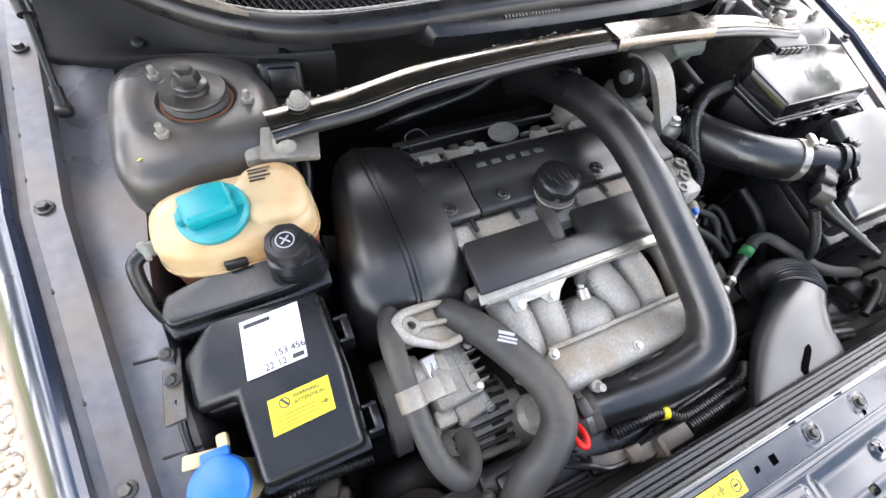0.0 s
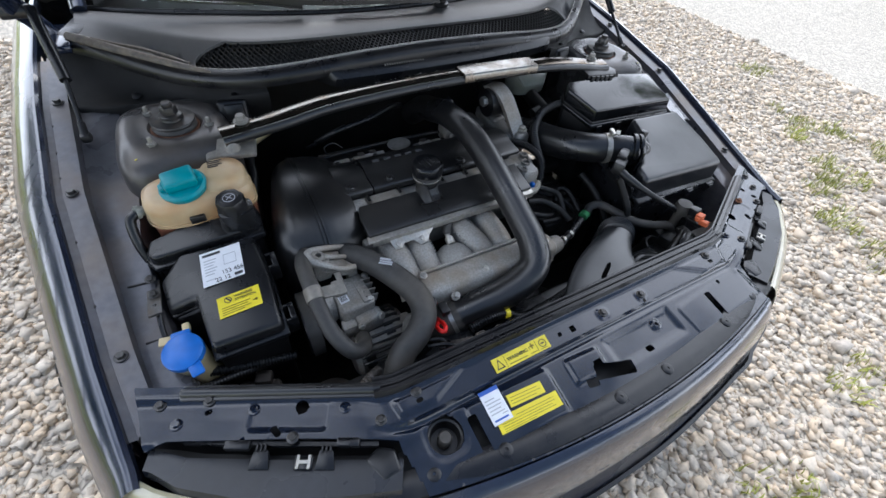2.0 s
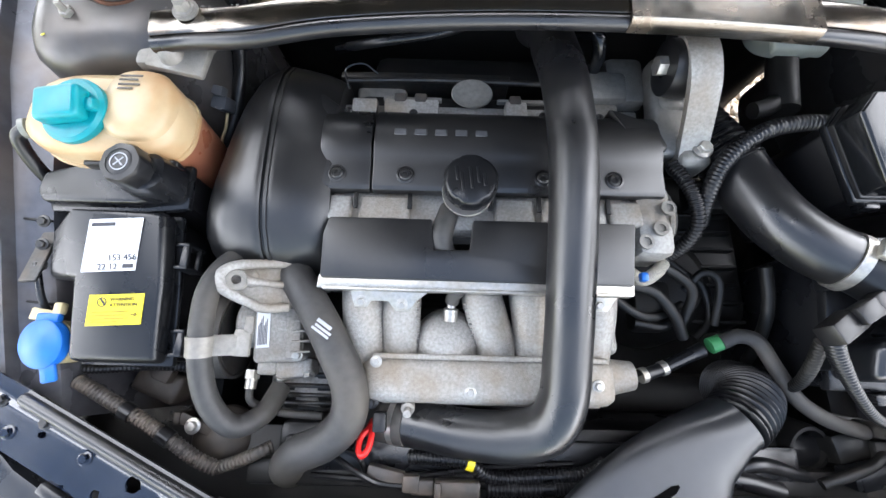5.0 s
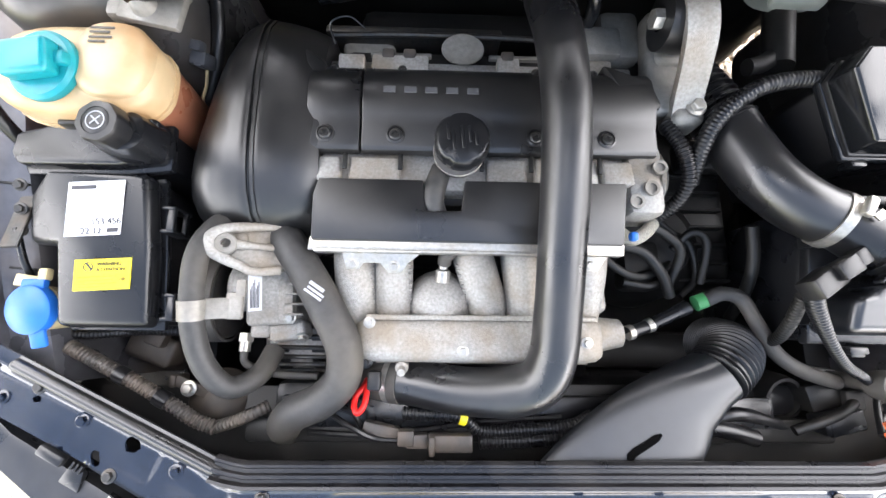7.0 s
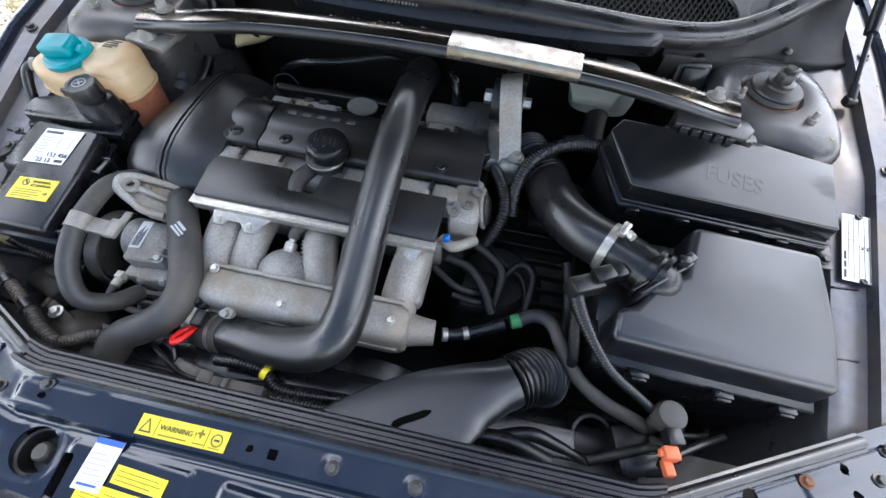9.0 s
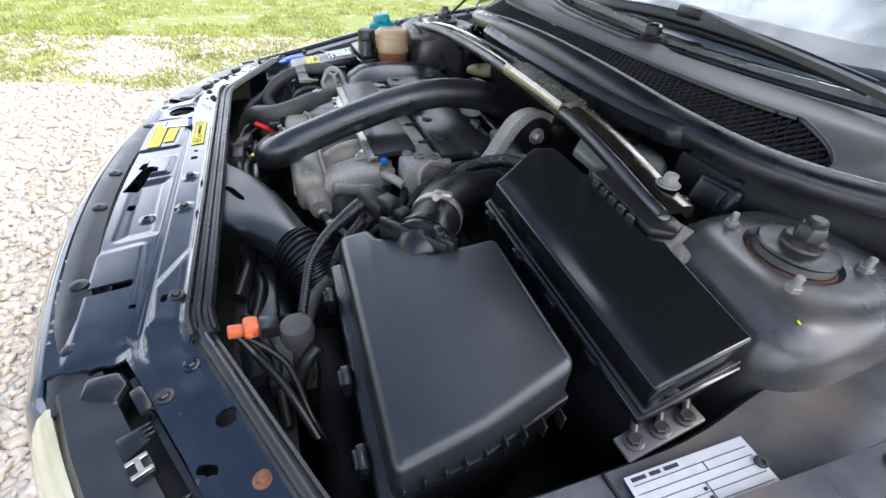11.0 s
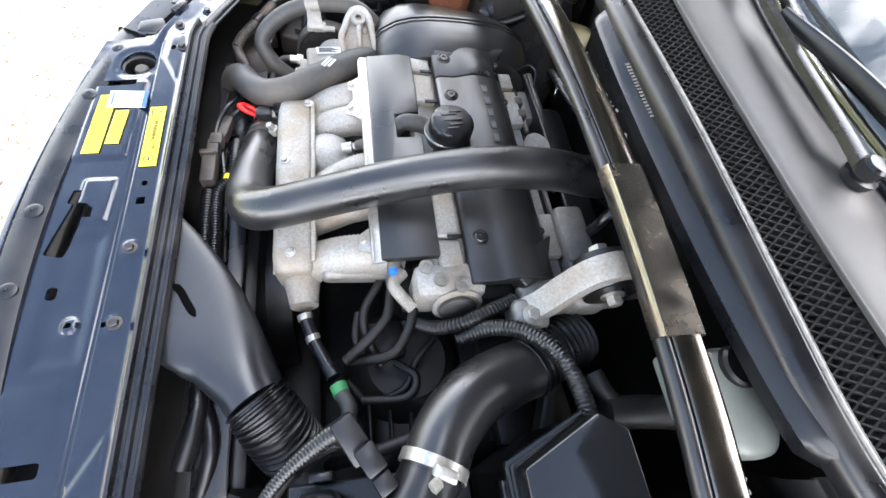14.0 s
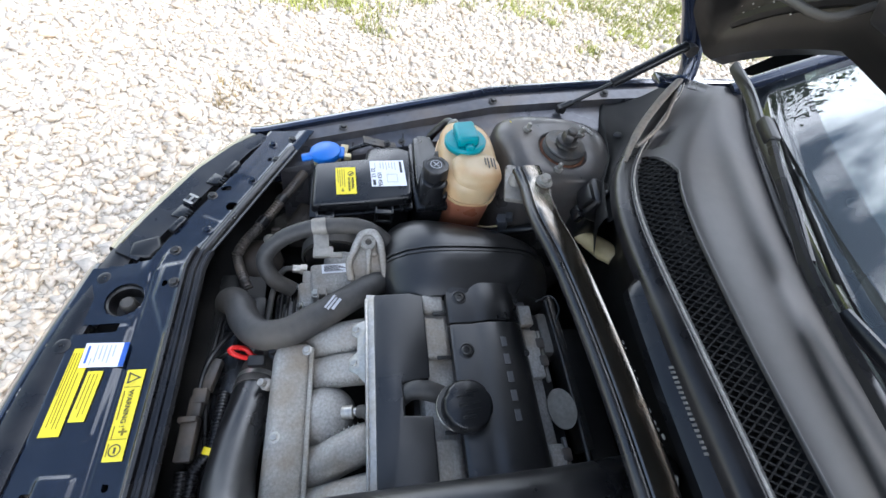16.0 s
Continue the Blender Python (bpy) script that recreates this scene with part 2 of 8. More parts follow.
cell.color_ramp.elements[0].color, cell.color_ramp.elements[1].color = (0.50, 0.45, 0.375, 1), (0.71, 0.65, 0.55, 1)
gl.new(gv.outputs["Color"], cell.inputs[0])
gap = gn.new("ShaderNodeMapRange")
gap.inputs["From Max"].default_value, gap.inputs["To Min"].default_value, gap.inputs["To Max"].default_value = 0.12, 0.55, 1.0
gl.new(gw.outputs["Distance"], gap.inputs["Value"])
gmul = gn.new("ShaderNodeMixRGB")
gmul.blend_type, gmul.inputs[0].default_value = "MULTIPLY", 1.0
gl.new(cell.outputs[0], gmul.inputs[1])
gl.new(gap.outputs[0], gmul.inputs[2])
# lawn beyond the edge of the drive: a line across the plot, broken by noise
sep, dist, thr = gn.new("ShaderNodeSeparateXYZ"), gn.new("ShaderNodeMath"), gn.new("ShaderNodeMapRange")
gl.new(gco.outputs["Object"], sep.inputs[0])
dist.operation = "MULTIPLY_ADD"
dist.inputs[1].default_value = 1.1
gl.new(gg.outputs["Fac"], dist.inputs[0])
gl.new(sep.outputs["X"], dist.inputs[2])
thr.inputs["From Min"].default_value, thr.inputs["From Max"].default_value = -2.15, -3.0
gl.new(dist.outputs[0], thr.inputs["Value"])
gmask = gn.new("ShaderNodeMath")
gmask.operation = "MULTIPLY"
gpat = gn.new("ShaderNodeMapRange")
gpat.inputs["From Min"].default_value, gpat.inputs["From Max"].default_value = 0.32, 0.45
gl.new(gg2.outputs["Fac"], gpat.inputs["Value"])
gl.new(thr.outputs[0], gmask.inputs[0])
gl.new(gpat.outputs[0], gmask.inputs[1])
lawn = gn.new("ShaderNodeValToRGB")
lawn.color_ramp.elements[0].color, lawn.color_ramp.elements[1].color = (0.20, 0.25, 0.05, 1), (0.36, 0.36, 0.11, 1)
gl.new(gg2.outputs["Fac"], lawn.inputs[0])
gmix = gn.new("ShaderNodeMixRGB")
gl.new(gmask.outputs[0], gmix.inputs[0])
gl.new(gmul.outputs[0], gmix.inputs[1])
gl.new(lawn.outputs[0], gmix.inputs[2])
gl.new(gmix.outputs[0], gb.inputs["Base Color"])
gbu = gn.new("ShaderNodeBump")
gbu.inputs["Strength"].default_value, gbu.inputs["Distance"].default_value = 0.8, 0.02
gl.new(gw.outputs["Distance"], gbu.inputs["Height"])
gl.new(gbu.outputs[0], gb.inputs["Normal"])

GLASS = bpy.data.materials.new("windscreen_glass")
GLASS.use_nodes = True
gp = GLASS.node_tree.nodes["Principled BSDF"]
gp.inputs["Base Color"].default_value = (0.80, 0.90, 0.86, 1)
gp.inputs["Roughness"].default_value, gp.inputs["Transmission Weight"].default_value, gp.inputs["IOR"].default_value = 0.01, 1.0, 1.85


# ---- mesh tools ----
def world_of(ob):
    return (world_of(ob.parent) @ ob.matrix_parent_inverse if ob.parent else Matrix()) @ ob.matrix_basis


def finish(bm, name, material, smooth=38.0):
    bm.normal_update()
    lim = radians(smooth)
    for f in bm.faces:
        f.smooth = True
    for ed in bm.edges:
        if len(ed.link_faces) == 2 and ed.calc_face_angle(0.0) > lim:
            ed.smooth = False
    me = bpy.data.meshes.new(name)
    bm.to_mesh(me)
    bm.free()
    me.materials.append(material)
    return me


def part(name, bm, material, parent, label="", at=None, smooth=38.0):
    """One mesh object under a thing or under a part; bm may be a mesh that repeats share."""
    me = bm if isinstance(bm, bpy.types.Mesh) else finish(bm, name, material, smooth)
    ob = new(name, me)
    if parent is not None:
        ob.parent = parent
        ob.matrix_parent_inverse = world_of(parent).inverted()
    if at is not None:
        ob.matrix_basis = at
    return tagged(ob, label)


def thing(name, label, category, at=(0, 0, 0), group="", kind=""):
    ob = new(name)
    ob.empty_display_size = 0.05
    ob.location = at
    return tagged(ob, label, category, group, kind)


def solo(name, bm, material, label, category, group="", kind="", smooth=38.0):
    return tagged(part(name, bm, material, None, label, smooth=smooth), "", category, group, kind)


def join(*bms):
    out = bmesh.new()
    for b in bms:
        me = bpy.data.meshes.new("tmp")
        b.to_mesh(me)
        b.free()
        out.from_mesh(me)
        bpy.data.meshes.remove(me)
    return out


def bevel(bm, width, seg=2, angle=30.0):
    bm.normal_update()
    ed = [x for x in bm.edges if len(x.link_faces) == 2 and x.calc_face_angle(0.0) > radians(angle)]
    if ed and width > 0:
        bmesh.ops.bevel(bm, geom=ed, offset=width, segments=seg, profile=0.5, affect="EDGES", clamp_overlap=True)
    return bm


def box(c, s, bev=0.003, seg=2, m=None):
    """A box of size s about c, with rounded edges, turned by m about its middle."""
    bm = bmesh.new()
    bmesh.ops.create_cube(bm, size=1.0)
    bmesh.ops.scale(bm, vec=s, verts=bm.verts)
    bevel(bm, bev, seg)
    bmesh.ops.transform(bm, matrix=Matrix.Translation(c) @ (m.to_4x4() if m is not None else Matrix()), verts=bm.verts)
    return bm


def rot(x=0, y=0, z=0):
    return Euler((radians(x), radians(y), radians(z))).to_matrix()


def prism(top, depth, bev=0.004, seg=2, spread=0.0):
    """A solid under a top outline of points (x, y, z), going down by depth and widening by spread."""
    bm = bmesh.new()
    n = len(top)
    cx, cy = sum(p[0] for p in top) / n, sum(p[1] for p in top) / n
    up = [bm.verts.new(p) for p in top]
    lo = []
    for p in top:
        d = Vector((p[0] - cx, p[1] - cy))
        d = d.normalized() * spread
        lo.append(bm.verts.new((p[0] + d.x, p[1] + d.y, p[2] - depth)))
    bm.faces.new(up)
    bm.faces.new(lo[::-1])
    for i in range(n):
        j = (i + 1) % n
        bm.faces.new((up[j], up[i], lo[i], lo[j]))
    bmesh.ops.recalc_face_normals(bm, faces=bm.faces)
    return bevel(bm, bev, seg)


def loft(rings, closed=True, caps=True):
    bm = bmesh.new()
    vs = [[bm.verts.new(p) for p in r] for r in rings]
    n = len(rings[0])
    for a, b in zip(vs, vs[1:]):
        for i in range(n if closed else n - 1):
            j = (i + 1) % n
            bm.faces.new((a[i], a[j], b[j], b[i]))
    if caps and closed:
        bm.faces.new(vs[0][::-1])
        bm.faces.new(vs[-1])
    bmesh.ops.recalc_face_normals(bm, faces=bm.faces)
    return bm


def spline(pts, per=8):
    """A smooth line through points (Catmull-Rom)."""
    p = [Vector(q) for q in pts]
    p = [p[0] * 2 - p[1], *p, p[-1] * 2 - p[-2]]
    out = []
    for i in range(1, len(p) - 2):
        for k in range(per):
            t = k / per
            a, b, c, d = p[i - 1], p[i], p[i + 1], p[i + 2]
            out.append(0.5 * ((2 * b) + (c - a) * t + (2 * a - 5 * b + 4 * c - d) * t * t + (3 * b - a - 3 * c + d) * t ** 3))
    return out + [p[-2]]


def sweep(line, section, caps=True, closed_section=True, up=(0, 0, 1)):
    """A section of (across, up) pairs, or a function of the step, carried along a line."""
    rings = []
    n = len(line)
    for i, q in enumerate(line):
        d = (line[min(i + 1, n - 1)] - line[max(i - 1, 0)]).normalized()
        s = d.cross(Vector(up)).normalized()
        u = s.cross(d)
        sec = section(i / (n - 1)) if callable(section) else section
        rings.append([q + s * a + u * b for a, b in sec])
    return loft(rings, closed_section, caps)


def tube(pts, r, seg=16, per=8, ripple=0.0, pitch=0.006, caps=True, flat=1.0):
    """A round hose through points; r a number or a list along it; ripple: depth of its corrugation."""
    line = spline(pts, per)
    if ripple:
        ln = [0.0]
        for a, b in zip(line, line[1:]):
            ln.append(ln[-1] + (b - a).length)
        n = max(8, int(ln[-1] / pitch) * 4)
        at = np.linspace(0, ln[-1], n)
        arr = np.array(line)
        line = [Vector([np.interp(s, ln, arr[:, k]) for k in range(3)]) for s in at]
    n = len(line)
    rings, u = [], None
    for i, q in enumerate(line):
        d = (line[min(i + 1, n - 1)] - line[max(i - 1, 0)]).normalized()
        if u is None:
            u = d.orthogonal().normalized()
        u = (u - d * u.dot(d)).normalized()
        v = d.cross(u)
        f = i / (n - 1)
        rr = np.interp(f * (len(r) - 1), range(len(r)), r) if isinstance(r, (list, tuple)) else r
        if ripple:
            rr += ripple * (1 if i % 4 in (1, 2) else -1) * 0.5
        rings.append([q + (u * math.cos(k * math.tau / seg) + v * math.sin(k * math.tau / seg) * flat) * rr for k in range(seg)])
    return loft(rings, True, caps)


def lathe(profile, seg=32, m=None):
    """A turned body: profile of (radius, height), closed on its axis."""
    bm = bmesh.new()
    rings = []
    for r, z in profile:
        if r < 1e-6:
            rings.append([bm.verts.new((0, 0, z))])
        else:
            rings.append([bm.verts.new((r * math.cos(k * math.tau / seg), r * math.sin(k * math.tau / seg), z)) for k in range(seg)])
    for a, b in zip(rings, rings[1:]):
        for k in range(seg):
            j = (k + 1) % seg
            f = [a[k % len(a)], a[j % len(a)], b[j % len(b)], b[k % len(b)]]
            f = list(dict.fromkeys(f))
            if len(f) > 2:
                bm.faces.new(f)
    bmesh.ops.recalc_face_normals(bm, faces=bm.faces)
    if m is not None:
        bmesh.ops.transform(bm, matrix=m, verts=bm.verts)
    return bm


def axis(at, d=(0, 0, 1)):
    """A pose whose z axis points along d."""
    return Matrix.Translation(at) @ Vector(d).to_track_quat("Z", "Y").to_matrix().to_4x4()


def sdf_box(x, y, cx, cy, hx, hy, r, ang=0.0):
    c, s = math.cos(radians(ang)), math.sin(radians(ang))
    u, v = (x - cx) * c + (y - cy) * s, -(x - cx) * s + (y - cy) * c
    qx, qy = np.abs(u) - hx + r, np.abs(v) - hy + r
    return np.hypot(np.maximum(qx, 0), np.maximum(qy, 0)) + np.minimum(np.maximum(qx, qy), 0) - r


def smooth01(v):
    v = np.clip(v, 0, 1)
    return v * v * (3 - 2 * v)


def sheet(x0, x1, y0, y1, step, height, keep, thick=0.0015):
    """Pressed sheet metal: heights over a plan, cut where keep(x, y) is below 0 (an inside distance), with cut edges turned down."""
    nx, ny = int((x1 - x0) / step) + 1, int((y1 - y0) / step) + 1
    X, Y = np.meshgrid(np.linspace(x0, x1, nx), np.linspace(y0, y1, ny), indexing="ij")
    for _ in range(2):
        d, h = keep(X, Y), step * 0.05
        gx, gy = (keep(X + h, Y) - d) / h, (keep(X, Y + h) - d) / h
        near = np.abs(d) < step * 0.62
        g2 = np.maximum(gx ** 2 + gy ** 2, 0.25)
        X, Y = np.where(near, X - d * gx / g2, X), np.where(near, Y - d * gy / g2, Y)
    d = keep(X, Y)
    Z = height(X, Y)
    good = d > -1e-4
    cell = good[:-1, :-1] & good[1:, :-1] & good[1:, 1:] & good[:-1, 1:]
    idx = np.arange(nx * ny).reshape(nx, ny)
    quads = np.stack([idx[:-1, :-1], idx[1:, :-1], idx[1:, 1:], idx[:-1, 1:]], -1)[cell]
    used = np.unique(quads)
    remap = -np.ones(nx * ny, int)
    remap[used] = np.arange(len(used))
    me = bpy.data.meshes.new("tmp")
    me.from_pydata(np.stack([X.ravel(), Y.ravel(), Z.ravel()], -1)[used].tolist(), [], remap[quads].tolist())
    bm = bmesh.new()
    bm.from_mesh(me)
    bpy.data.meshes.remove(me)
    edge = [e for e in bm.edges if len(e.link_faces) == 1]
    ext = bmesh.ops.extrude_edge_only(bm, edges=edge)
    bmesh.ops.translate(bm, vec=(0, 0, -max(thick, 0.004)), verts=[v for v in ext["geom"] if isinstance(v, bmesh.types.BMVert)])
    bmesh.ops.recalc_face_normals(bm, faces=bm.faces)
    if sum(f.normal.z for f in bm.faces) < 0:
        bmesh.ops.reverse_faces(bm, faces=bm.faces)
    return bm


def decal(o, u, v, lift=0.0006, thick=0.0005):
    """A thin sticker with its corner at o and its sides u and v."""
    o, u, v = Vector(o), Vector(u), Vector(v)
    n = u.cross(v).normalized()
    n = n if n.z >= 0 else -n
    bm = bmesh.new()
    a = [o + n * lift, o + u + n * lift, o + u + v + n * lift, o + v + n * lift]
    vs = [bm.verts.new(p) for p in a] + [bm.verts.new(p - n * (thick + lift)) for p in a]
    for f in ((0, 1, 2, 3), (7, 6, 5, 4), (0, 4, 5, 1), (1, 5, 6, 2), (2, 6, 7, 3), (3, 7, 4, 0)):
        bm.faces.new([vs[k] for k in f])
    bmesh.ops.recalc_face_normals(bm, faces=bm.faces)
    return bm


def bars(o, u, v, rows, lift=0.0011):
    """Plain bars on a sticker: rows of (u0, v0, du, dv) as shares of its sides."""
    o, u, v = Vector(o), Vector(u), Vector(v)
    return join(*[decal(o + u * a + v * b, u * c, v * d, lift, 0.0003) for a, b, c, d in rows])


def words(text, o, u, v, size, lift=0.0012, depth=0.0003):
    """Raised writing that starts at o and runs along u, upright along v."""
    cu = bpy.data.curves.new("words", "FONT")
    cu.body, cu.size, cu.extrude = text, size, depth
    tmp = bpy.data.objects.new("words", cu)
    scene.collection.objects.link(tmp)
    bpy.context.view_layer.update()
    me = bpy.data.meshes.new_from_object(tmp.evaluated_get(bpy.context.evaluated_depsgraph_get()))
    bm = bmesh.new()
    bm.from_mesh(me)
    bpy.data.objects.remove(tmp)
    bpy.data.meshes.remove(me)
    bpy.data.curves.remove(cu)
    u, v = Vector(u).normalized(), Vector(v)
    n = u.cross(v).normalized()
    v = n.cross(u)
    m = Matrix(((u.x, v.x, n.x, o[0]), (u.y, v.y, n.y, o[1]), (u.z, v.z, n.z, o[2]), (0, 0, 0, 1)))
    bmesh.ops.translate(bm, vec=(0, 0, lift), verts=bm.verts)
    bmesh.ops.transform(bm, matrix=m, verts=bm.verts)
    return bm


def hexbolt(r=0.007, h=0.006, washer=1.5):
    bm = join(lathe([(0, 0), (r * washer, 0), (r * washer, 0.0015), (r * washer * 0.9, 0.002), (0, 0.002)], 20),
              lathe([(0, 0.0018), (r, 0.0018), (r, 0.0018 + h * 0.85), (r * 0.85, 0.0018 + h), (0, 0.0018 + h)], 6))
    return bm


BOLT = finish(hexbolt(), "bolt", STEEL)
BOLT_DARK = finish(hexbolt(), "bolt", DARKSTEEL)
BOLT_PAINT = finish(hexbolt(), "bolt", PANEL)
BOLT_RUST = finish(hexbolt(), "bolt", RUST)
SCREW = finish(lathe([(0, 0), (0.008, 0), (0.008, 0.003), (0.0065, 0.0045), (0.0035, 0.0045), (0.003, 0.0025), (0, 0.0025)], 18), "screw", DARKSTEEL)
STUDNUT = finish(join(hexbolt(0.0085, 0.008, 1.55), lathe([(0, 0.008), (0.0045, 0.008), (0.0045, 0.019), (0.0035, 0.021), (0, 0.021)], 12)), "stud", ALUD)


def bolts(parent, places, mesh=None, d=(0, 0, 1), name="bolt", scale=1.0):
    for p in places:
        part(name, mesh or BOLT, None, parent, at=axis(p, d) @ Matrix.Scale(scale, 4))


# ---- ground ----
gm = bmesh.new()
bmesh.ops.create_grid(gm, x_segments=8, y_segments=8, size=400)
solo("ground", gm, GROUND, "pale gravel drive with a lawn beyond it", "ground", kind="structure")

# ---- car body ----
car = thing("car", "dark blue saloon car with its hood propped open", "car", (0, 0, 0))


def lip(y):
    """Fender lip: half width and height at y."""
    ys = [-0.62, -0.43, -0.10, 0.17, 0.32, 0.60]
    return np.interp(y, ys, [0.766, 0.795, 0.826, 0.836, 0.838, 0.838]), np.interp(y, ys, [0.705, 0.745, 0.829, 0.874, 0.895, 0.925])


def fender(side):
    rings = []
    for y in np.linspace(0.62, -0.63, 46):
        xl, zl = lip(y)
        out = np.interp(y, [-0.63, -0.5, -0.3, 0.0, 0.62], [0.838, 0.872, 0.896, 0.928, 0.936])
        arch = 0.33 + math.sqrt(max(0.0, 0.36 ** 2 - (y + 0.02) ** 2)) if abs(y + 0.02) < 0.36 else 0.22
        arch = max(arch, 0.22)
        sec = [(xl - 0.004, zl - 0.012), (xl - 0.003, zl + 0.002), (xl + 0.003, zl + 0.006), (xl + 0.012, zl + 0.005), (xl + (out - xl) * 0.45, zl - 0.016),
               (xl + (out - xl) * 0.75, zl - 0.048), (xl + (out - xl) * 0.92, zl - 0.098)]
        lo = min(arch, zl - 0.12)
        sec += [(out, max(lo + 0.02, zl - 0.17)), (out - 0.004, lo + 0.012), (out - 0.012, lo), (out - 0.05, lo - 0.002)]
        rings.append([Vector((side * a, y, b)) for a, b in sec])
    return loft(rings, False, False)


def inner_wing(side):
    """Bolted flange, channel and the wall that drops into the bay."""
    rings = []
    for y in np.linspace(0.34, -0.56, 40):
        xl, zl = lip(y)
        w = 0.010 * math.sin(y * 9.0) - 0.030 * math.exp(-((y - 0.01) / 0.09) ** 2)
        b_ = 0.030 * math.exp(-((y - 0.02) / 0.19) ** 4)  # reaches in to the strut tower
        sec = [(xl - 0.004, zl - 0.008), (xl - 0.016, zl - 0.010), (xl - 0.018, zl - 0.003), (xl - 0.050, zl - 0.004), (xl - 0.053, zl - 0.022),
               (xl - 0.064, zl - 0.026), (xl - 0.085, zl - 0.024 + w * 0.3), (xl - 0.103 - b_, zl - 0.026), (xl - 0.107 - b_, zl - 0.034),
               (xl - 0.109 - b_, zl - 0.06), (xl - 0.13 - b_, zl - 0.20), (xl - 0.20, zl - 0.42)]
        rings.append([Vector((side * a, y, b)) for a, b in sec])
    return loft(rings, False, False)


for side in (-1, 1):
    part("fender", fender(side), PAINT, car, "glossy dark blue front fender")
    iw = part("inner_wing", inner_wing(side), WING, car, "dusty grey-blue inner wing with a bolted flange")
    for y in (0.169, -0.097, -0.43):
        xl, zl = lip(y)
        part("bolt", BOLT_DARK, None, iw, at=axis((side * (xl - 0.032), y, zl - 0.003)))
    for y in (-0.33, -0.20, 0.02, 0.10, -0.05):
        xl, zl = lip(y)
        part("weld_tab", box((side * (xl - 0.018), y, zl - 0.005), (0.004, 0.010, 0.004), 0.0015), DEEP, iw)
    for y in (-0.30, -0.41):
        xl, zl = lip(y)
        part("seam", box((side * (xl - 0.083), y, zl - 0.0245), (0.040, 0.0032, 0.004), 0.001, m=rot(0, 0, 4 * side)), DEEP, iw)


def strut_tower(side):
    """Domed tower with a flat crown, blended out towards the wing."""
    prof = [(0.046, 0.866), (0.052, 0.873), (0.072, 0.876), (0.084, 0.874), (0.093, 0.869), (0.101, 0.858), (0.106, 0.842), (0.109, 0.80), (0.113, 0.75), (0.118, 0.68), (0.126, 0.50)]
    rings = []
    n = 56
    for r, z in prof:
        ring = []
        for k in range(n):
            a = k * math.tau / n
            cx, cy = math.cos(a), math.sin(a)
            # squarer in plan lower down, longer towards the wing
            q = (abs(cx) ** 4.0 + abs(cy) ** 4.0) ** (-1 / 4.0)
            f = min(1.0, max(0.0, (r - 0.070) / 0.035))
            rr = r * (1 * (1 - f) + q * f)
            wide = 1 + (0.12 if cx > 0 else -0.05) * f
            ring.append(Vector((side * (0.597 + cx * rr * wide), 0.004 * f + cy * rr * (1 + (0.14 + 0.20 * max(0.0, cx)) * f), z)))
        rings.append(ring)
    bm = loft(rings, True, False)
    return bm


for side in (-1, 1):
    tw = part("strut_tower", strut_tower(side), TOWER, car, "dusty dark grey domed strut tower")
    c = (side * 0.598, 0.0)
    part("recess_ring", lathe([(0.030, 0.864), (0.044, 0.862), (0.047, 0.868), (0.044, 0.870), (0.030, 0.866)], 40, Matrix.Translation((*c, 0))), RUST, tw, "rusty ring round the strut mount")
    part("mount_rubber", lathe([(0, 0.866), (0.040, 0.866), (0.043, 0.872), (0.038, 0.880), (0, 0.880)], 36, Matrix.Translation((*c, 0))), RUBBER, tw)
    part("mount_washer", lathe([(0, 0.880), (0.041, 0.880), (0.0425, 0.883), (0.041, 0.886), (0.022, 0.888), (0.020, 0.894), (0, 0.894)], 44, Matrix.Translation((*c, 0))), DARKSTEEL, tw, "dark steel washer")
    part("mount_nut", join(lathe([(0, 0.892), (0.022, 0.892), (0.022, 0.897), (0.019, 0.899), (0, 0.899)], 30, Matrix.Translation((*c, 0))),
                           lathe([(0, 0.899), (0.0155, 0.899), (0.0155, 0.911), (0.013, 0.914), (0, 0.914)], 6, Matrix.Translation((*c, 0))),
                           lathe([(0, 0.914), (0.010, 0.914), (0.010, 0.920), (0.008, 0.922), (0, 0.922)], 20, Matrix.Translation((*c, 0)))), DARKSTEEL, tw, "black strut nut")
    for x, y in ((0.643, -0.067), (0.535, -0.030), (0.643, 0.052)):
        part("stud", STUDNUT, None, tw, at=axis((side * x, y, 0.872)))
    part("paint_mark", box((side * 0.672, -0.088, 0.866), (0.004, 0.016, 0.0012), 0.0004, 1, rot(-12, side * 20, side * 28)), YELLOW, tw, "yellow chalk mark")


# front panel: plan and pressed heights
def rear_edge(x):
    return np.interp(np.abs(x), [0, 0.395, 0.425, 0.69, 0.75], [-0.650, -0.650, -0.643, -0.520, -0.492])


def front_edge(x):
    ax = np.abs(x)
    return np.where(ax < 0.46, -0.869 + 0.058 * (ax / 0.46) ** 2, np.interp(ax, [0.46, 0.475, 0.52, 0.60, 0.66, 0.70, 0.745, 0.78], [-0.811, -0.799, -0.776, -0.738, -0.705, -0.675, -0.640, -0.60]))


def panel_front(x):
    """Front limit of the steel panel: the nose in the middle, the lamp gap at the sides."""
    return np.where(np.abs(x) < 0.415, front_edge(x), np.interp(np.abs(x), [0.415, 0.425, 0.471, 0.563, 0.638, 0.72], [-0.80, -0.735, -0.711, -0.664, -0.629, -0.59]))


def lamp_gap(x):
    return np.interp(np.abs(x), [0.42, 0.50, 0.58, 0.64, 0.70, 0.74], [-0.757, -0.718, -0.677, -0.645, -0.613, -0.58])


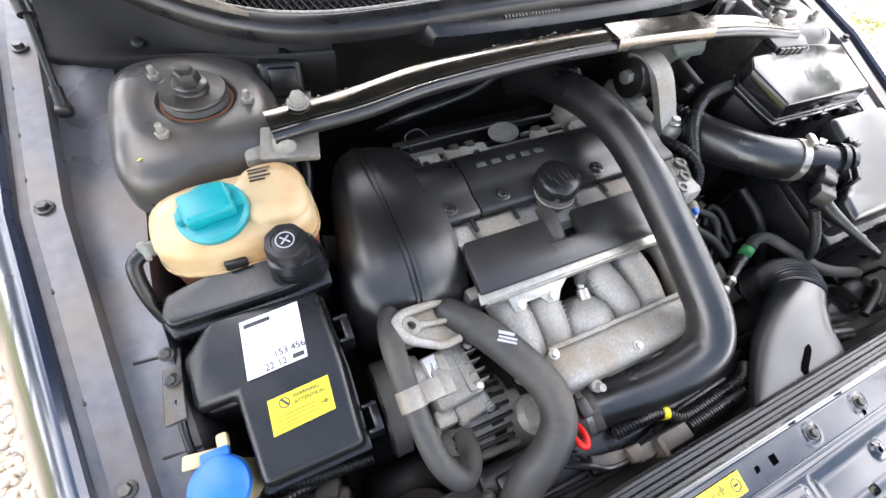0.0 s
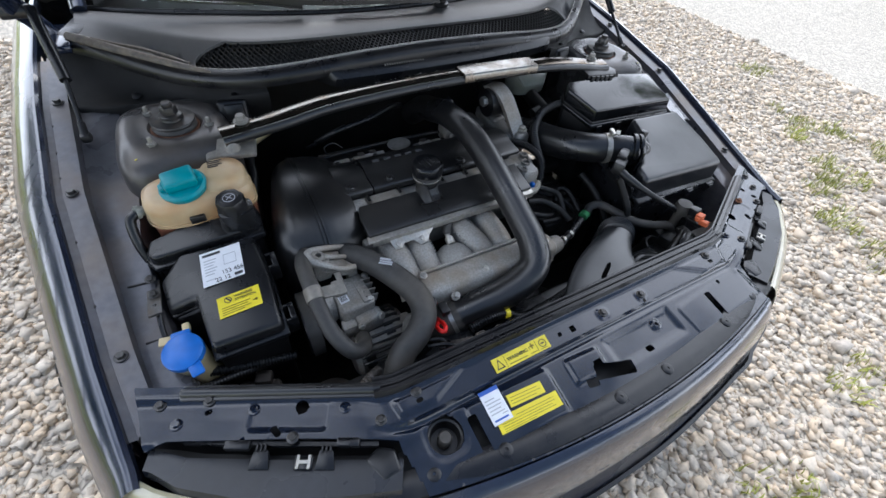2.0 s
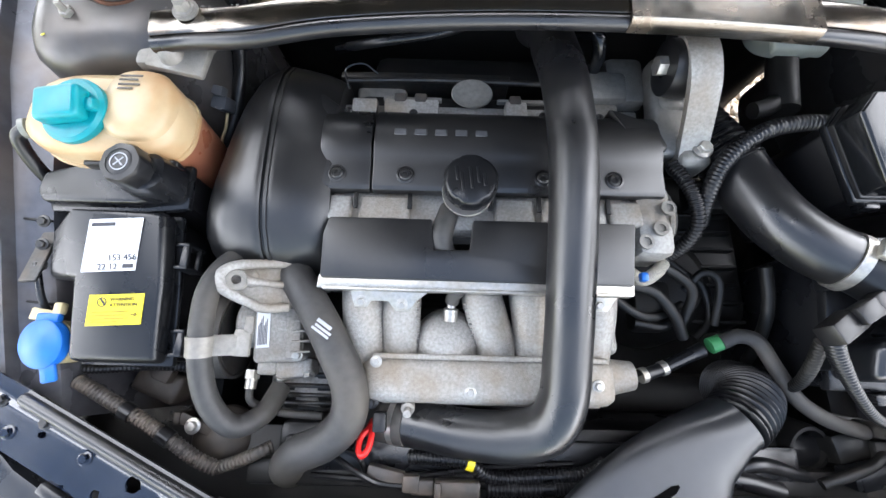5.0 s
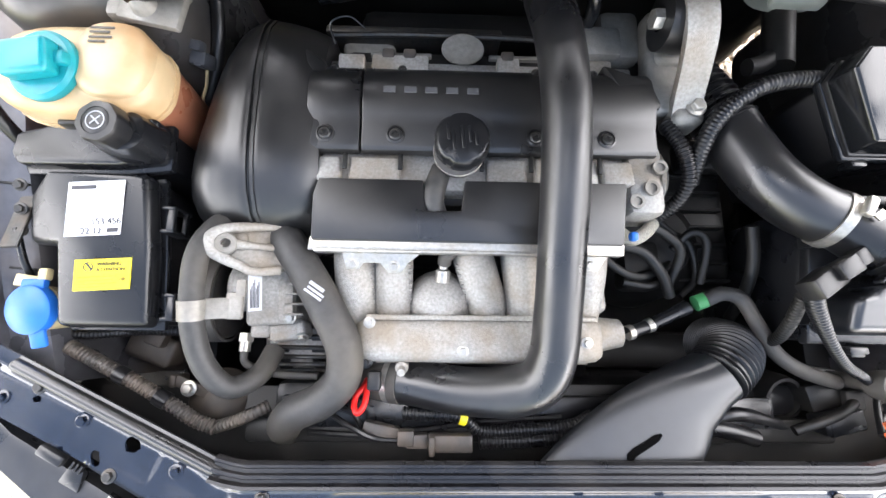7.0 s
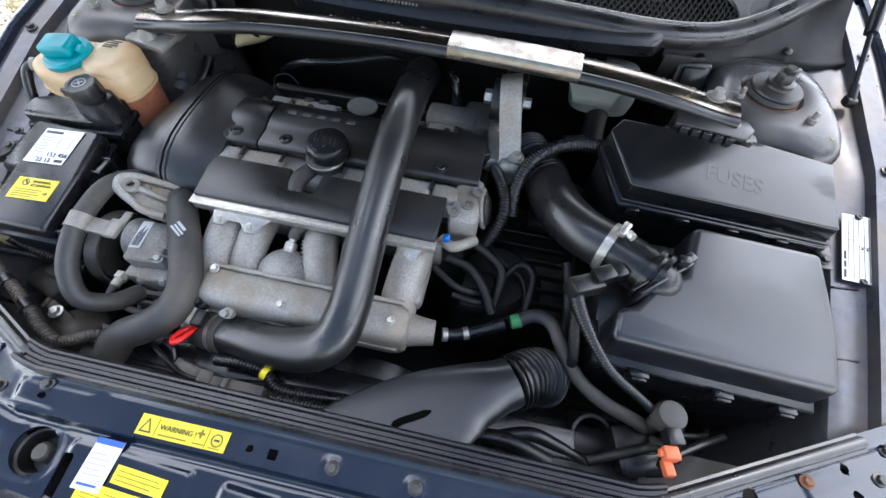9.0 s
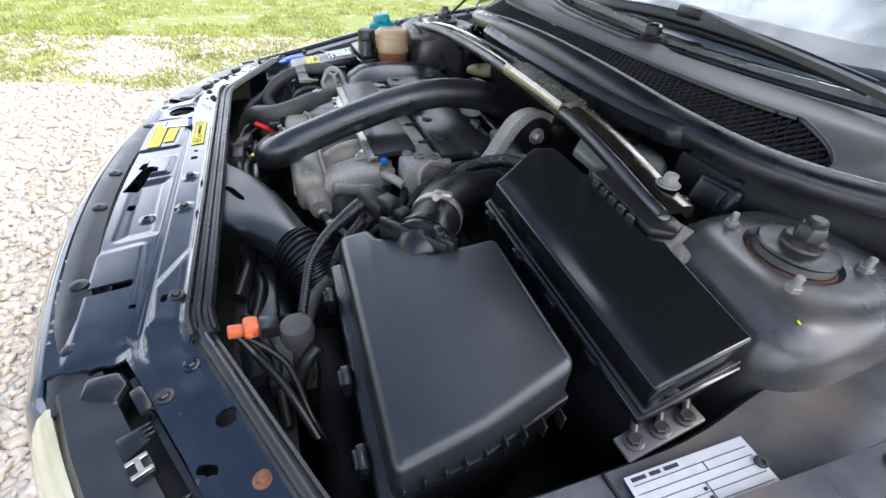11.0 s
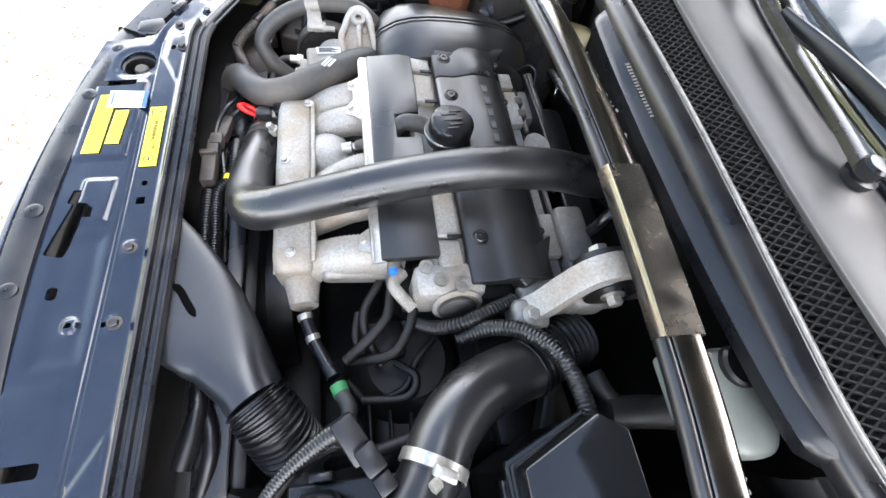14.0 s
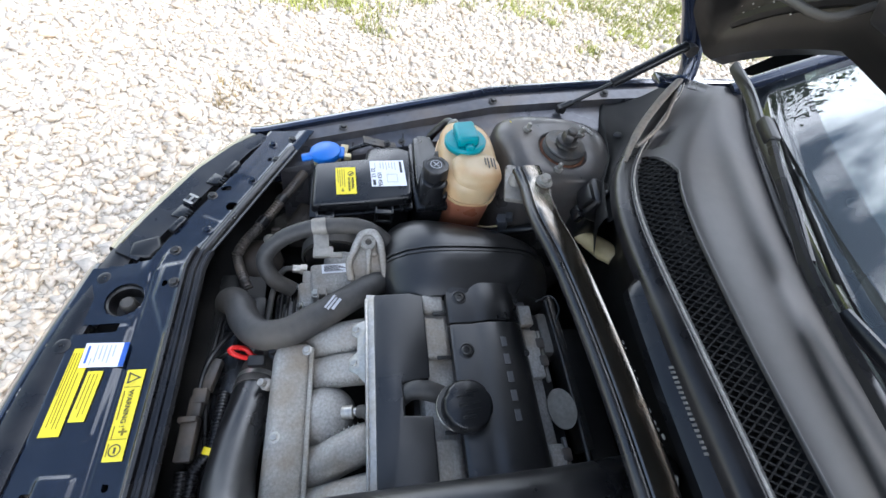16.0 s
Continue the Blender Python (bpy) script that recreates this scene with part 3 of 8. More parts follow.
HOLES = [  # cx, cy, half length, half width, corner, turn
    (-0.352, -0.760, 0.029, 0.028, 0.028, 0), (-0.303, -0.789, 0.008, 0.036, 0.004, 0), (0.282, -0.790, 0.008, 0.035, 0.004, 0),
    (-0.535, -0.628, 0.010, 0.010, 0.010, 0), (0.534, -0.628, 0.010, 0.010, 0.010, 0), (-0.580, -0.645, 0.005, 0.010, 0.005, 20), (0.581, -0.643, 0.005, 0.010, 0.005, -20),
    (-0.083, -0.703, 0.0045, 0.0045, 0.0045, 0), (-0.053, -0.704, 0.006, 0.006, 0.001, 0), (-0.022, -0.797, 0.042, 0.013, 0.004, -14), (-0.076, -0.799, 0.012, 0.007, 0.003, -10), (-0.046, -0.779, 0.009, 0.010, 0.003, 0),
    (0.073, -0.795, 0.009, 0.006, 0.004, 0), (0.120, -0.763, 0.004, 0.004, 0.004, 0), (0.128, -0.716, 0.004, 0.004, 0.004, 0), (0.346, -0.705, 0.007, 0.004, 0.004, 0), (-0.369, -0.700, 0.006, 0.004, 0.004, 0),
    (0.332, -0.747, 0.005, 0.004, 0.002, 30), (0.66, -0.57, 0.006, 0.006, 0.006, 0), (-0.66, -0.575, 0.006, 0.004, 0.004, 0), (0.672, -0.598, 0.007, 0.005, 0.004, -30),
]
PRESSED = [  # cx, cy, half length, half width, corner, turn, depth, soft
    (-0.225, -0.779, 0.086, 0.043, 0.012, -2, 0.003, 0.008), (-0.066, -0.770, 0.041, 0.026, 0.008, -3, 0.004, 0.008), (0.080, -0.772, 0.096, 0.036, 0.012, 1, -0.003, 0.020), (0.120, -0.763, 0.012, 0.011, 0.010, 0, 0.005, 0.004),
    (0.300, -0.780, 0.112, 0.038, 0.014, 4, 0.0015, 0.009), (-0.352, -0.760, 0.040, 0.038, 0.03, 0, -0.0015, 0.010),
    (0.024, -0.703, 0.016, 0.014, 0.012, 0, 0.0016, 0.007), (0.128, -0.703, 0.016, 0.014, 0.012, 0, 0.0016, 0.007),
    (0.555, -0.630, 0.060, 0.026, 0.010, 26, -0.0014, 0.007), (-0.555, -0.630, 0.060, 0.026, 0.010, -26, -0.0014, 0.007),
]
PADS = (((-0.414, -0.679), (-0.408, -0.714), (-0.345, -0.717), (-0.262, -0.679)), ((0.238, -0.682), (0.318, -0.727), (0.386, -0.719), (0.402, -0.679)))


def poly_inside(x, y, pts):
    """Distance inside a convex outline, given anticlockwise."""
    k = None
    for (ax, ay), (bx, by) in zip(pts, pts[1:] + pts[:1]):
        n = math.hypot(bx - ax, by - ay)
        d = ((bx - ax) * (y - ay) - (by - ay) * (x - ax)) / n
        k = d if k is None else np.minimum(k, d)
    return k


def panel_height(x, y):
    d = rear_edge(x) - y
    side = smooth01((np.abs(x) - 0.38) / 0.08)
    mid = np.interp(d, [0, 0.018, 0.021, 0.027, 0.034, 0.071, 0.075, 0.080, 0.085, 0.20], [0.738, 0.738, 0.742, 0.742, 0.735, 0.730, 0.7185, 0.7165, 0.7185, 0.703])
    lat = np.interp(d, [0, 0.018, 0.03, 0.055, 0.09, 0.105, 0.14], [0.738, 0.738, 0.733, 0.730, 0.727, 0.716, 0.708])
    z = mid * (1 - side) + lat * side
    for cx, cy, hx, hy, r, a, dep, soft in PRESSED:
        z = z + dep * smooth01(-sdf_box(x, y, cx, cy, hx, hy, r, a) / soft)
    # raised pads where the middle meets the wings
    for pts in PADS:
        z = z + 0.0035 * smooth01(poly_inside(x, y, pts) / 0.009)
    return z


def panel_keep(x, y):
    k = np.minimum((rear_edge(x) - y) * 0.85, (y - panel_front(x)) * 0.75)
    k = np.minimum(k, 0.750 - np.abs(x))
    for cx, cy, hx, hy, r, a in HOLES:
        k = np.minimum(k, sdf_box(x, y, cx, cy, hx, hy, r, a))
    return k


def ph(x, y):
    return float(panel_height(np.array([x]), np.array([y]))[0])


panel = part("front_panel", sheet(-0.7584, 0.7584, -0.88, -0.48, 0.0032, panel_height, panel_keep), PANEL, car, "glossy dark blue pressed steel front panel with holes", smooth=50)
for x, y, kind in ((-0.477, -0.658, BOLT_PAINT), (0.346, -0.690, BOLT_DARK), (0.459, -0.665, BOLT_PAINT), (0.607, -0.595, BOLT_RUST), (0.024, -0.703, BOLT_DARK), (0.128, -0.703, BOLT_DARK),
                   (0.704, -0.573, BOLT_DARK), (-0.704, -0.573, BOLT_PAINT), (-0.60, -0.60, BOLT_PAINT), (-0.369, -0.686, BOLT_DARK), (0.66, -0.615, BOLT_DARK), (-0.655, -0.56, BOLT_DARK),
                   (0.49, -0.688, BOLT_DARK), (-0.435, -0.700, BOLT_DARK), (-0.56, -0.665, BOLT_DARK), (0.72, -0.535, BOLT_DARK), (-0.72, -0.535, BOLT_DARK)):
    part("bolt", kind, None, panel, at=axis((x, y, ph(x, y))) @ Matrix.Scale(0.85, 4))
# black boxes added below the big openings to give the dark of their depth
part("opening_backing", join(box((0, -0.745, 0.655), (1.02, 0.13, 0.03), 0.01), box((-0.58, -0.63, 0.60), (0.28, 0.05, 0.03), 0.01, m=rot(0, 0, -26)),
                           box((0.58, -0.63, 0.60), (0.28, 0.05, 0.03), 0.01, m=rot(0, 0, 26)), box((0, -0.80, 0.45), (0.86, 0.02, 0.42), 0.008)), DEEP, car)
# rubber seal on the panel's rear edge: flat with three ridges in the middle, one round ridge at the sides
def seal_line(x0, x1, n):
    return [Vector((x, float(rear_edge(np.array([x]))[0]) - 0.010, 0.7405 - 0.005 * (abs(x) > 0.43))) for x in np.linspace(x0, x1, n)]


part("panel_seal", sweep(seal_line(-0.428, 0.428, 45), [(-0.017, 0), (-0.017, 0.004), (-0.014, 0.0085), (-0.011, 0.0085), (-0.0085, 0.004), (-0.004, 0.004), (-0.002, 0.0075), (0.002, 0.0075), (0.004, 0.004), (0.0075, 0.004), (0.0095, 0.0105), (0.013, 0.011), (0.016, 0.004), (0.017, 0)]),
     SEAL, car, "shiny black ridged rubber seal", smooth=30)
for s in (-1, 1):
    side_line = [Vector((s * (0.418 + 0.272 * t), float(rear_edge(np.array([0.418 + 0.272 * t]))[0]) - 0.011, 0.7365)) for t in 1 - np.linspace(1, 0, 34) ** 1.6]
    part("panel_seal", sweep(side_line, lambda t: [(a * min(1, (1.002 - t) * 22) ** 0.5, b * min(1, (1.002 - t) * 22) ** 0.5) for a, b in ((-0.012, 0), (-0.0115, 0.0025), (-0.008, 0.003), (-0.0068, 0.007), (-0.004, 0.0105), (0, 0.0115), (0.004, 0.0105), (0.0068, 0.007), (0.008, 0.003), (0.0115, 0.0025), (0.012, 0))]), PIPE, car, "shiny black rubber seal with a round ridge", smooth=40)
# soft strip with clips along the front edge
fl_line = [Vector((x, float(front_edge(np.array([x]))[0]) + 0.022, 0.707 - 0.006 * (abs(x) / 0.45) ** 2)) for x in np.linspace(-0.462, 0.462, 41)]
strip = part("front_strip", sweep(fl_line, [(-0.021, -0.004), (-0.020, 0.003), (-0.008, 0.006), (0.008, 0.005), (0.018, 0.001), (0.0205, -0.006)]), SEAL, car, "black rubber strip along the front edge")
CLIP = finish(lathe([(0, 0), (0.011, 0), (0.011, 0.003), (0.008, 0.0045), (0.003, 0.0045), (0.002, 0.003), (0, 0.003)], 20), "clip", BLACK)
for x in (-0.393, -0.278, -0.052, 0.067, 0.264, 0.380):
    y = float(front_edge(np.array([x]))[0]) + 0.027
    part("clip", CLIP, None, strip, at=axis((x, y, 0.711 - 0.006 * (abs(x) / 0.45) ** 2)))
# lamp housing tops outside the panel, with clips and brackets over the gap
def lamp_top(s):
    rings = []
    for x in np.linspace(0.425, 0.745, 30):
        gi = Vector((x, float(lamp_gap(x)) - 0.007, 0))
        d = Vector((0.45, -0.89, 0))
        wdt = np.interp(x, [0.425, 0.50, 0.62, 0.70, 0.745], [0.048, 0.056, 0.060, 0.045, 0.030])
        o_ = gi + d * wdt
        pts = [(gi.x, gi.y, 0.690), (gi.x, gi.y, 0.713)] + [tuple(gi.lerp(o_, q)[:2]) + (0.714 - 0.002 * q * q,) for q in (0.12, 0.35, 0.6, 0.85)] + [(o_.x, o_.y, 0.702), (o_.x, o_.y, 0.685)]
        rings.append([Vector((s * a, b, c)) for a, b, c in pts])
    return loft(rings, False, False)


for s in (-1, 1):
    part("lamp_housing", lamp_top(s), LAMPTOP, car, "satin black top of the headlamp housing", smooth=40)
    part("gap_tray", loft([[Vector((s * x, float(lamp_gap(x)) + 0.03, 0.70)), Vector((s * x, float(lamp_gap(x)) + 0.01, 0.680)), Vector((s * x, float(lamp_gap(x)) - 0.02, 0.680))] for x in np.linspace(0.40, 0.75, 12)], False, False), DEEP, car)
    part("lamp_end", prism([(s * a, b, 0.716) for a, b in ((0.432, -0.776), (0.462, -0.777), (0.478, -0.738), (0.452, -0.728), (0.430, -0.742))][::s], 0.03, 0.006, 3), SMOOTHBLACK, car, "rounded black end of the lamp housing", smooth=50)
    hc = part("lamp_clip", join(box((s * 0.556, -0.702, 0.716), (0.026, 0.020, 0.010), 0.002, 2, rot(0, 0, s * 27))), SMOOTHBLACK, car, "black headlamp clip with a pale spring")
    e1, e2 = Vector((s * 0.89, 0.45, 0)), Vector((-s * 0.45, 0.89, 0))
    c0 = Vector((s * 0.556, -0.702, 0.7225))
    tr = rot(0, 0, s * 27)
    part("spring", join(box(c0 + e1 * 0.008, (0.0045, 0.019, 0.002), 0.0008, 1, tr), box(c0 - e1 * 0.008, (0.0045, 0.019, 0.002), 0.0008, 1, tr), box(c0, (0.016, 0.005, 0.002), 0.0008, 1, tr)), STEEL, hc, "pale zinc spring")
    for x, y, w, l, z in ((0.490, -0.708, 0.034, 0.013, 0.728), (0.632, -0.641, 0.036, 0.013, 0.728)):
        part("lamp_bracket", join(box((s * x, y, z), (w, l, 0.012), 0.003, 2, tr), box((s * (x - 0.004), y + 0.014, z - 0.006), (0.014, 0.016, 0.008), 0.002, 2, tr), box((s * (x + 0.008), y + 0.012, z - 0.006), (0.006, 0.016, 0.008), 0.002, 2, tr)), SMOOTHBLACK, car, "black plastic lamp bracket")
    for x, y in ((0.527, -0.712), (0.610, -0.669)):
        tb_ = prism([(-0.015, -0.014, 0.005), (0.015, -0.014, 0.005), (0.010, 0.012, 0.010), (-0.010, 0.012, 0.010)], 0.012, 0.002)
        bmesh.ops.transform(tb_, matrix=Matrix.Translation((s * x, y, 0.712)) @ tr.to_4x4(), verts=tb_.verts)
        lt = part("lamp_tab", tb_, SMOOTHBLACK, car)
        for q in (-0.006, 0.0, 0.006):
            part("fin", box(Vector((s * x, y, 0.7225)) + e2 * 0.014 + e1 * q, (0.003, 0.010, 0.006), 0.0006, 1, tr), SMOOTHBLACK, lt)
    part("lamp_rail", sweep([Vector((s * x, float(lamp_gap(x)) + 0.016, 0.716)) for x in np.linspace(0.45, 0.70, 16)], [(-0.004, -0.004), (-0.003, 0.003), (0.003, 0.003), (0.004, -0.004)]), SMOOTHBLACK, car)
# filler neck in the round opening
part("cap_socket", lathe([(0.026, 0.690), (0.0285, 0.700), (0.028, 0.705), (0.025, 0.703), (0.022, 0.680), (0, 0.680)], 36, Matrix.Translation((-0.352, -0.760, 0))), BLACK, panel)
part("rubber_buffer", lathe([(0, 0.680), (0.012, 0.680), (0.012, 0.700), (0.009, 0.704), (0, 0.704)], 20, Matrix.Translation((-0.352, -0.760, 0))), RUBBER, panel, "grey rubber hood buffer")


# stickers on the front panel
def sticker(parent, name, material, label, o, u, v, rows=(), ink=INKOLIVE):
    s = part(name, decal(o, u, v), material, parent, label)
    if rows:
        part("print", bars(o, u, v, rows), ink, s)
    return s


def on_panel(x, y):
    return Vector((x, y, ph(x, y) + 0.0004))


o, u, v = Vector((-0.231, -0.7165, 0.7375)), Vector((0.118, 0.001, 0.0)), Vector((0.001, 0.024, 0.0035))
o.z = max(on_panel(a, b).z - (b + 0.7165) * 0.0035 / 0.024 for a in (-0.231, -0.17, -0.113) for b in (-0.7165, -0.705, -0.6925)) + 0.001
w = sticker(panel, "warning_label", YELLOW, "yellow warning label with a black triangle", o, u, v,
            [(0.25, 0.14, 0.32, 0.06), (0.64, 0.14, 0.13, 0.05), (0.82, 0.10, 0.13, 0.04), (0.205, 0.05, 0.006, 0.9), (0.775, 0.05, 0.006, 0.9), (0.665, 0.60, 0.075, 0.11), (0.690, 0.44, 0.022, 0.42)])
part("writing", words("WARNING !", o + u * 0.245 + v * 0.42, u, v, 0.0090), INK, w)
tri_o = [o + u * 0.03 + v * 0.15, o + u * 0.17 + v * 0.15, o + u * 0.10 + v * 0.88]
tb = bmesh.new()
n_up = u.cross(v).normalized()
cen = sum(tri_o, Vector()) / 3
pts_o = [tb.verts.new(p + n_up * 0.0012) for p in tri_o]
pts_i = [tb.verts.new(cen + (p - cen) * 0.68 + n_up * 0.0012) for p in tri_o]
for k in range(3):
    tb.faces.new((pts_o[k], pts_o[(k + 1) % 3], pts_i[(k + 1) % 3], pts_i[k]))
part("triangle", tb, INK, w)
fan = join(*[lathe([(0.0062, 0), (0.0075, 0), (0.0075, 0.0003), (0.0062, 0.0003), (0.0062, 0)], 24, axis(o + u * 0.89 + v * 0.5 + n_up * 0.001, n_up)), decal(o + u * 0.86 + v * 0.45, u * 0.06, v * 0.1, 0.0012, 0.0002)])
part("round_sign", fan, INK, w)


def tilted(p0, p1, p2):
    """Corner and sides from plan points p0, p1 (along) and p2 (across), laid on the panel."""
    a, b, c = on_panel(*p0), on_panel(*p1), on_panel(*p2)
    lift = 0.0012
    return a + Vector((0, 0, lift)), b - a, c - a


o, u, v = tilted((-0.272, -0.801), (-0.152, -0.806), (-0.271, -0.776))
sticker(panel, "service_label", YELLOW, "yellow service label with small print", o, u, v, [(0.30, 0.70, 0.62, 0.03), (0.06, 0.52, 0.86, 0.03), (0.06, 0.36, 0.8, 0.03), (0.06, 0.2, 0.84, 0.03), (0.06, 0.07, 0.5, 0.03)])
o, u, v = tilted((-0.236, -0.772), (-0.168, -0.776), (-0.235, -0.752))
sticker(panel, "service_label", YELLOW, "yellow service label with small print", o, u, v, [(0.06, 0.70, 0.8, 0.04), (0.06, 0.45, 0.86, 0.04), (0.06, 0.2, 0.7, 0.04)])
o, u, v = Vector((-0.278, -0.786, 0.0)), Vector((0.036, 0, 0)), Vector((0.002, 0.057, 0.0035))
o.z = max(ph(a, -0.786 + 0.057 * q) - 0.0035 * q for a in (-0.278, -0.26, -0.242) for q in np.linspace(0, 1, 13)) + 0.001
wlab = sticker(panel, "service_label", WHITE, "white service label with a blue head", o, u, v, [(0.1, 0.68, 0.5, 0.03), (0.1, 0.58, 0.75, 0.03), (0.1, 0.48, 0.7, 0.03), (0.1, 0.38, 0.6, 0.03), (0.1, 0.28, 0.72, 0.03), (0.62, 0.20, 0.3, 0.03)], INKPALE)
part("blue_head", bars(o, u, v, [(0.0, 0.88, 1.0, 0.12)]), BLUEINK, wlab)
part("blue_line", bars(o, u, v, [(0.12, 0.08, 0.72, 0.05)]), BLUEINK, wlab)


# bumper and nose
def nose_in(ax):
    return 0.004 * smooth01(np.array((ax - 0.40) / 0.22)).item()


def nose_out(ax):
    return float(np.interp(ax, [0, 0.25, 0.40, 0.5, 0.60, 0.70, 0.78, 0.86], [0.060, 0.062, 0.068, 0.082, 0.102, 0.108, 0.080, 0.020]))


def bumper():
    rings = []
    for x in np.linspace(-0.86, 0.86, 69):
        ax = abs(x)
        f = smooth01(np.array((ax - 0.44) / 0.05)).item()
        y0 = float(front_edge(np.array([min(ax, 0.76)]))[0]) - 0.003
        if ax > 0.76:
            y0 += (ax - 0.76) * 2.4
        y0 += nose_in(ax)
        top = 0.703 - 0.008 * (ax / 0.45) ** 2 if ax < 0.45 else 0.695
        top = top * (1 - f) + 0.545 * f
        bul = nose_out(ax)
        sec = [(y0 + 0.004, top - 0.006), (y0, top), (y0 - 0.006, top - 0.001), (y0 - 0.020 - 0.006 * f, top - 0.012), (y0 - bul * 0.55, top - 0.06 + 0.03 * f), (y0 - bul * 0.72, 0.585 - 0.06 * f), (y0 - bul * 0.74, 0.56 - 0.05 * f),
               (y0 - bul * 0.95, 0.50), (y0 - bul * 1.12, 0.47), (y0 - bul * 1.15, 0.42), (y0 - bul, 0.30), (y0 - bul * 0.7, 0.20), (y0, 0.18)]
        rings.append([Vector((x, a, b)) for a, b in sec])
    return loft(rings, False, False)


# tan tint is dust and also paints in the gravel's reflection
part("bumper", bumper(), mat("dusty_bumper_paint_with_gravel_reflection", (0.014, 0.020, 0.040), 0.24, 0.3, 0.2, 200, coat=1.0, dirt=(0.17, 0.155, 0.13), dirt_amt=0.4, dirt_scale=6), car, "dark blue painted bumper and nose")
part("bumper_trim", sweep([Vector((x, float(front_edge(np.array([min(abs(x), 0.76)]))[0]) - 0.003 + nose_in(abs(x)) - nose_out(abs(x)) * 1.1, 0.488)) for x in np.linspace(-0.62, 0.62, 41)], [(-0.004, -0.006), (-0.006, 0), (-0.004, 0.006), (0.004, 0.006), (0.004, -0.006)]), SMOOTHBLACK, car)


def headlamp(s):
    rings = []
    for k in range(25):
        t = k / 24
        x = 0.455 + (0.79 - 0.455) * t
        y = float(np.interp(x, [0.46, 0.52, 0.60, 0.66, 0.70, 0.745, 0.78, 0.81], [-0.806, -0.780, -0.742, -0.709, -0.679, -0.644, -0.604, -0.56]))
        d = Vector((0.55, -0.83)).normalized()
        bul = 0.014 * math.sin(math.pi * min(1, t * 0.9 + 0.05)) + 0.006
        sec = [(-0.004, 0.690), (-0.003, 0.703), (0.002, 0.705), (0.012, 0.699), (0.022, 0.684), (0.030 + bul * 0.2, 0.66), (0.036 + bul * 0.5, 0.62), (0.038 + bul * 0.8, 0.57), (0.030 + bul * 0.8, 0.548), (0.0, 0.545)]
        rings.append([Vector((s * (x + d.x * a), y + d.y * a, b)) for a, b in sec])
    return loft(rings, False, False)


for s in (-1, 1):
    hl = part("headlamp", headlamp(s), LENS, car, "pale ribbed headlamp glass")
    for k in range(30):
        x = 0.49 + k * 0.0088
        y = float(np.interp(x, [0.46, 0.52, 0.60, 0.66, 0.70, 0.745, 0.78, 0.81], [-0.806, -0.780, -0.742, -0.709, -0.679, -0.644, -0.604, -0.56])) - 0.011
        part("rib", tube([(s * (x + 0.010), y - 0.008, 0.680), (s * (x + 0.018), y - 0.020, 0.64), (s * (x + 0.022), y - 0.026, 0.58)], 0.0022, 6, 3), LENS, hl)

# wheels, the front pair steered
def wheel_mesh(s, wy, steer, profile, seg):
    return lathe(profile, seg, Matrix.Translation((s * 0.79, wy, 0.315)) @ Matrix.Rotation(radians(steer), 4, "Z") @ Matrix.Rotation(radians(90), 4, "Y"))


def tread(s, wy, steer):
    blocks = []
    for k in range(60):
        a = k * math.tau / 60
        for dx, w, q in ((-0.084, 0.030, 10), (-0.048, 0.026, -14), (-0.016, 0.022, 14), (0.016, 0.022, -14), (0.048, 0.026, 14), (0.084, 0.030, -10)):
            a2 = a + (0.03 if dx > 0 else 0)
            r = 0.3145 if abs(dx) < 0.08 else 0.309
            blocks.append(box((dx, r * math.cos(a2), r * math.sin(a2)), (w, 0.024, 0.008), 0.001, 1, rot(math.degrees(a2) - 90, 0, 0)))
    bm = join(*blocks)
    bmesh.ops.transform(bm, matrix=Matrix.Translation((s * 0.79, wy, 0.315)) @ Matrix.Rotation(radians(steer), 4, "Z"), verts=bm.verts)
    return bm


for s, wy, steer in ((-1, -0.02, -22), (1, -0.02, -22), (-1, 2.62, 0), (1, 2.62, 0)):
    wheel = part("wheel", wheel_mesh(s, wy, steer, [(0, -0.09), (0.19, -0.09), (0.205, -0.07), (0.19, -0.03), (0.19, 0.03), (0.205, 0.07), (0.20, 0.085), (0.16, 0.07), (0.05, 0.075), (0, 0.075)], 36), ALUD, car, "silver alloy wheel")
    part("tyre", join(wheel_mesh(s, wy, steer, [(0.20, -0.095), (0.26, -0.108), (0.295, -0.102), (0.308, -0.08), (0.310, 0), (0.308, 0.08), (0.295, 0.102), (0.26, 0.108), (0.20, 0.095)], 60), tread(s, wy, steer)), TYRE, wheel, "black tyre with a block tread")


# bulkhead, cowl and windscreen
def soften(x, xs, ys):
    """A broken line through points, rounded at its corners."""
    return sum(np.interp(np.abs(x + d), xs, ys) for d in np.linspace(-0.05, 0.05, 9)) / 9


def seal_y(x):
    return soften(x, [0, 0.15, 0.25, 0.35, 0.44, 0.50, 0.58, 0.64, 0.70, 0.74], [0.002, 0.004, 0.010, 0.020, 0.042, 0.074, 0.140, 0.197, 0.252, 0.30])


def seal_z(x):
    return soften(x, [0, 0.15, 0.25, 0.35, 0.44, 0.50, 0.58, 0.64, 0.70, 0.74], [0.961, 0.957, 0.950, 0.940, 0.932, 0.926, 0.923, 0.930, 0.944, 0.950])


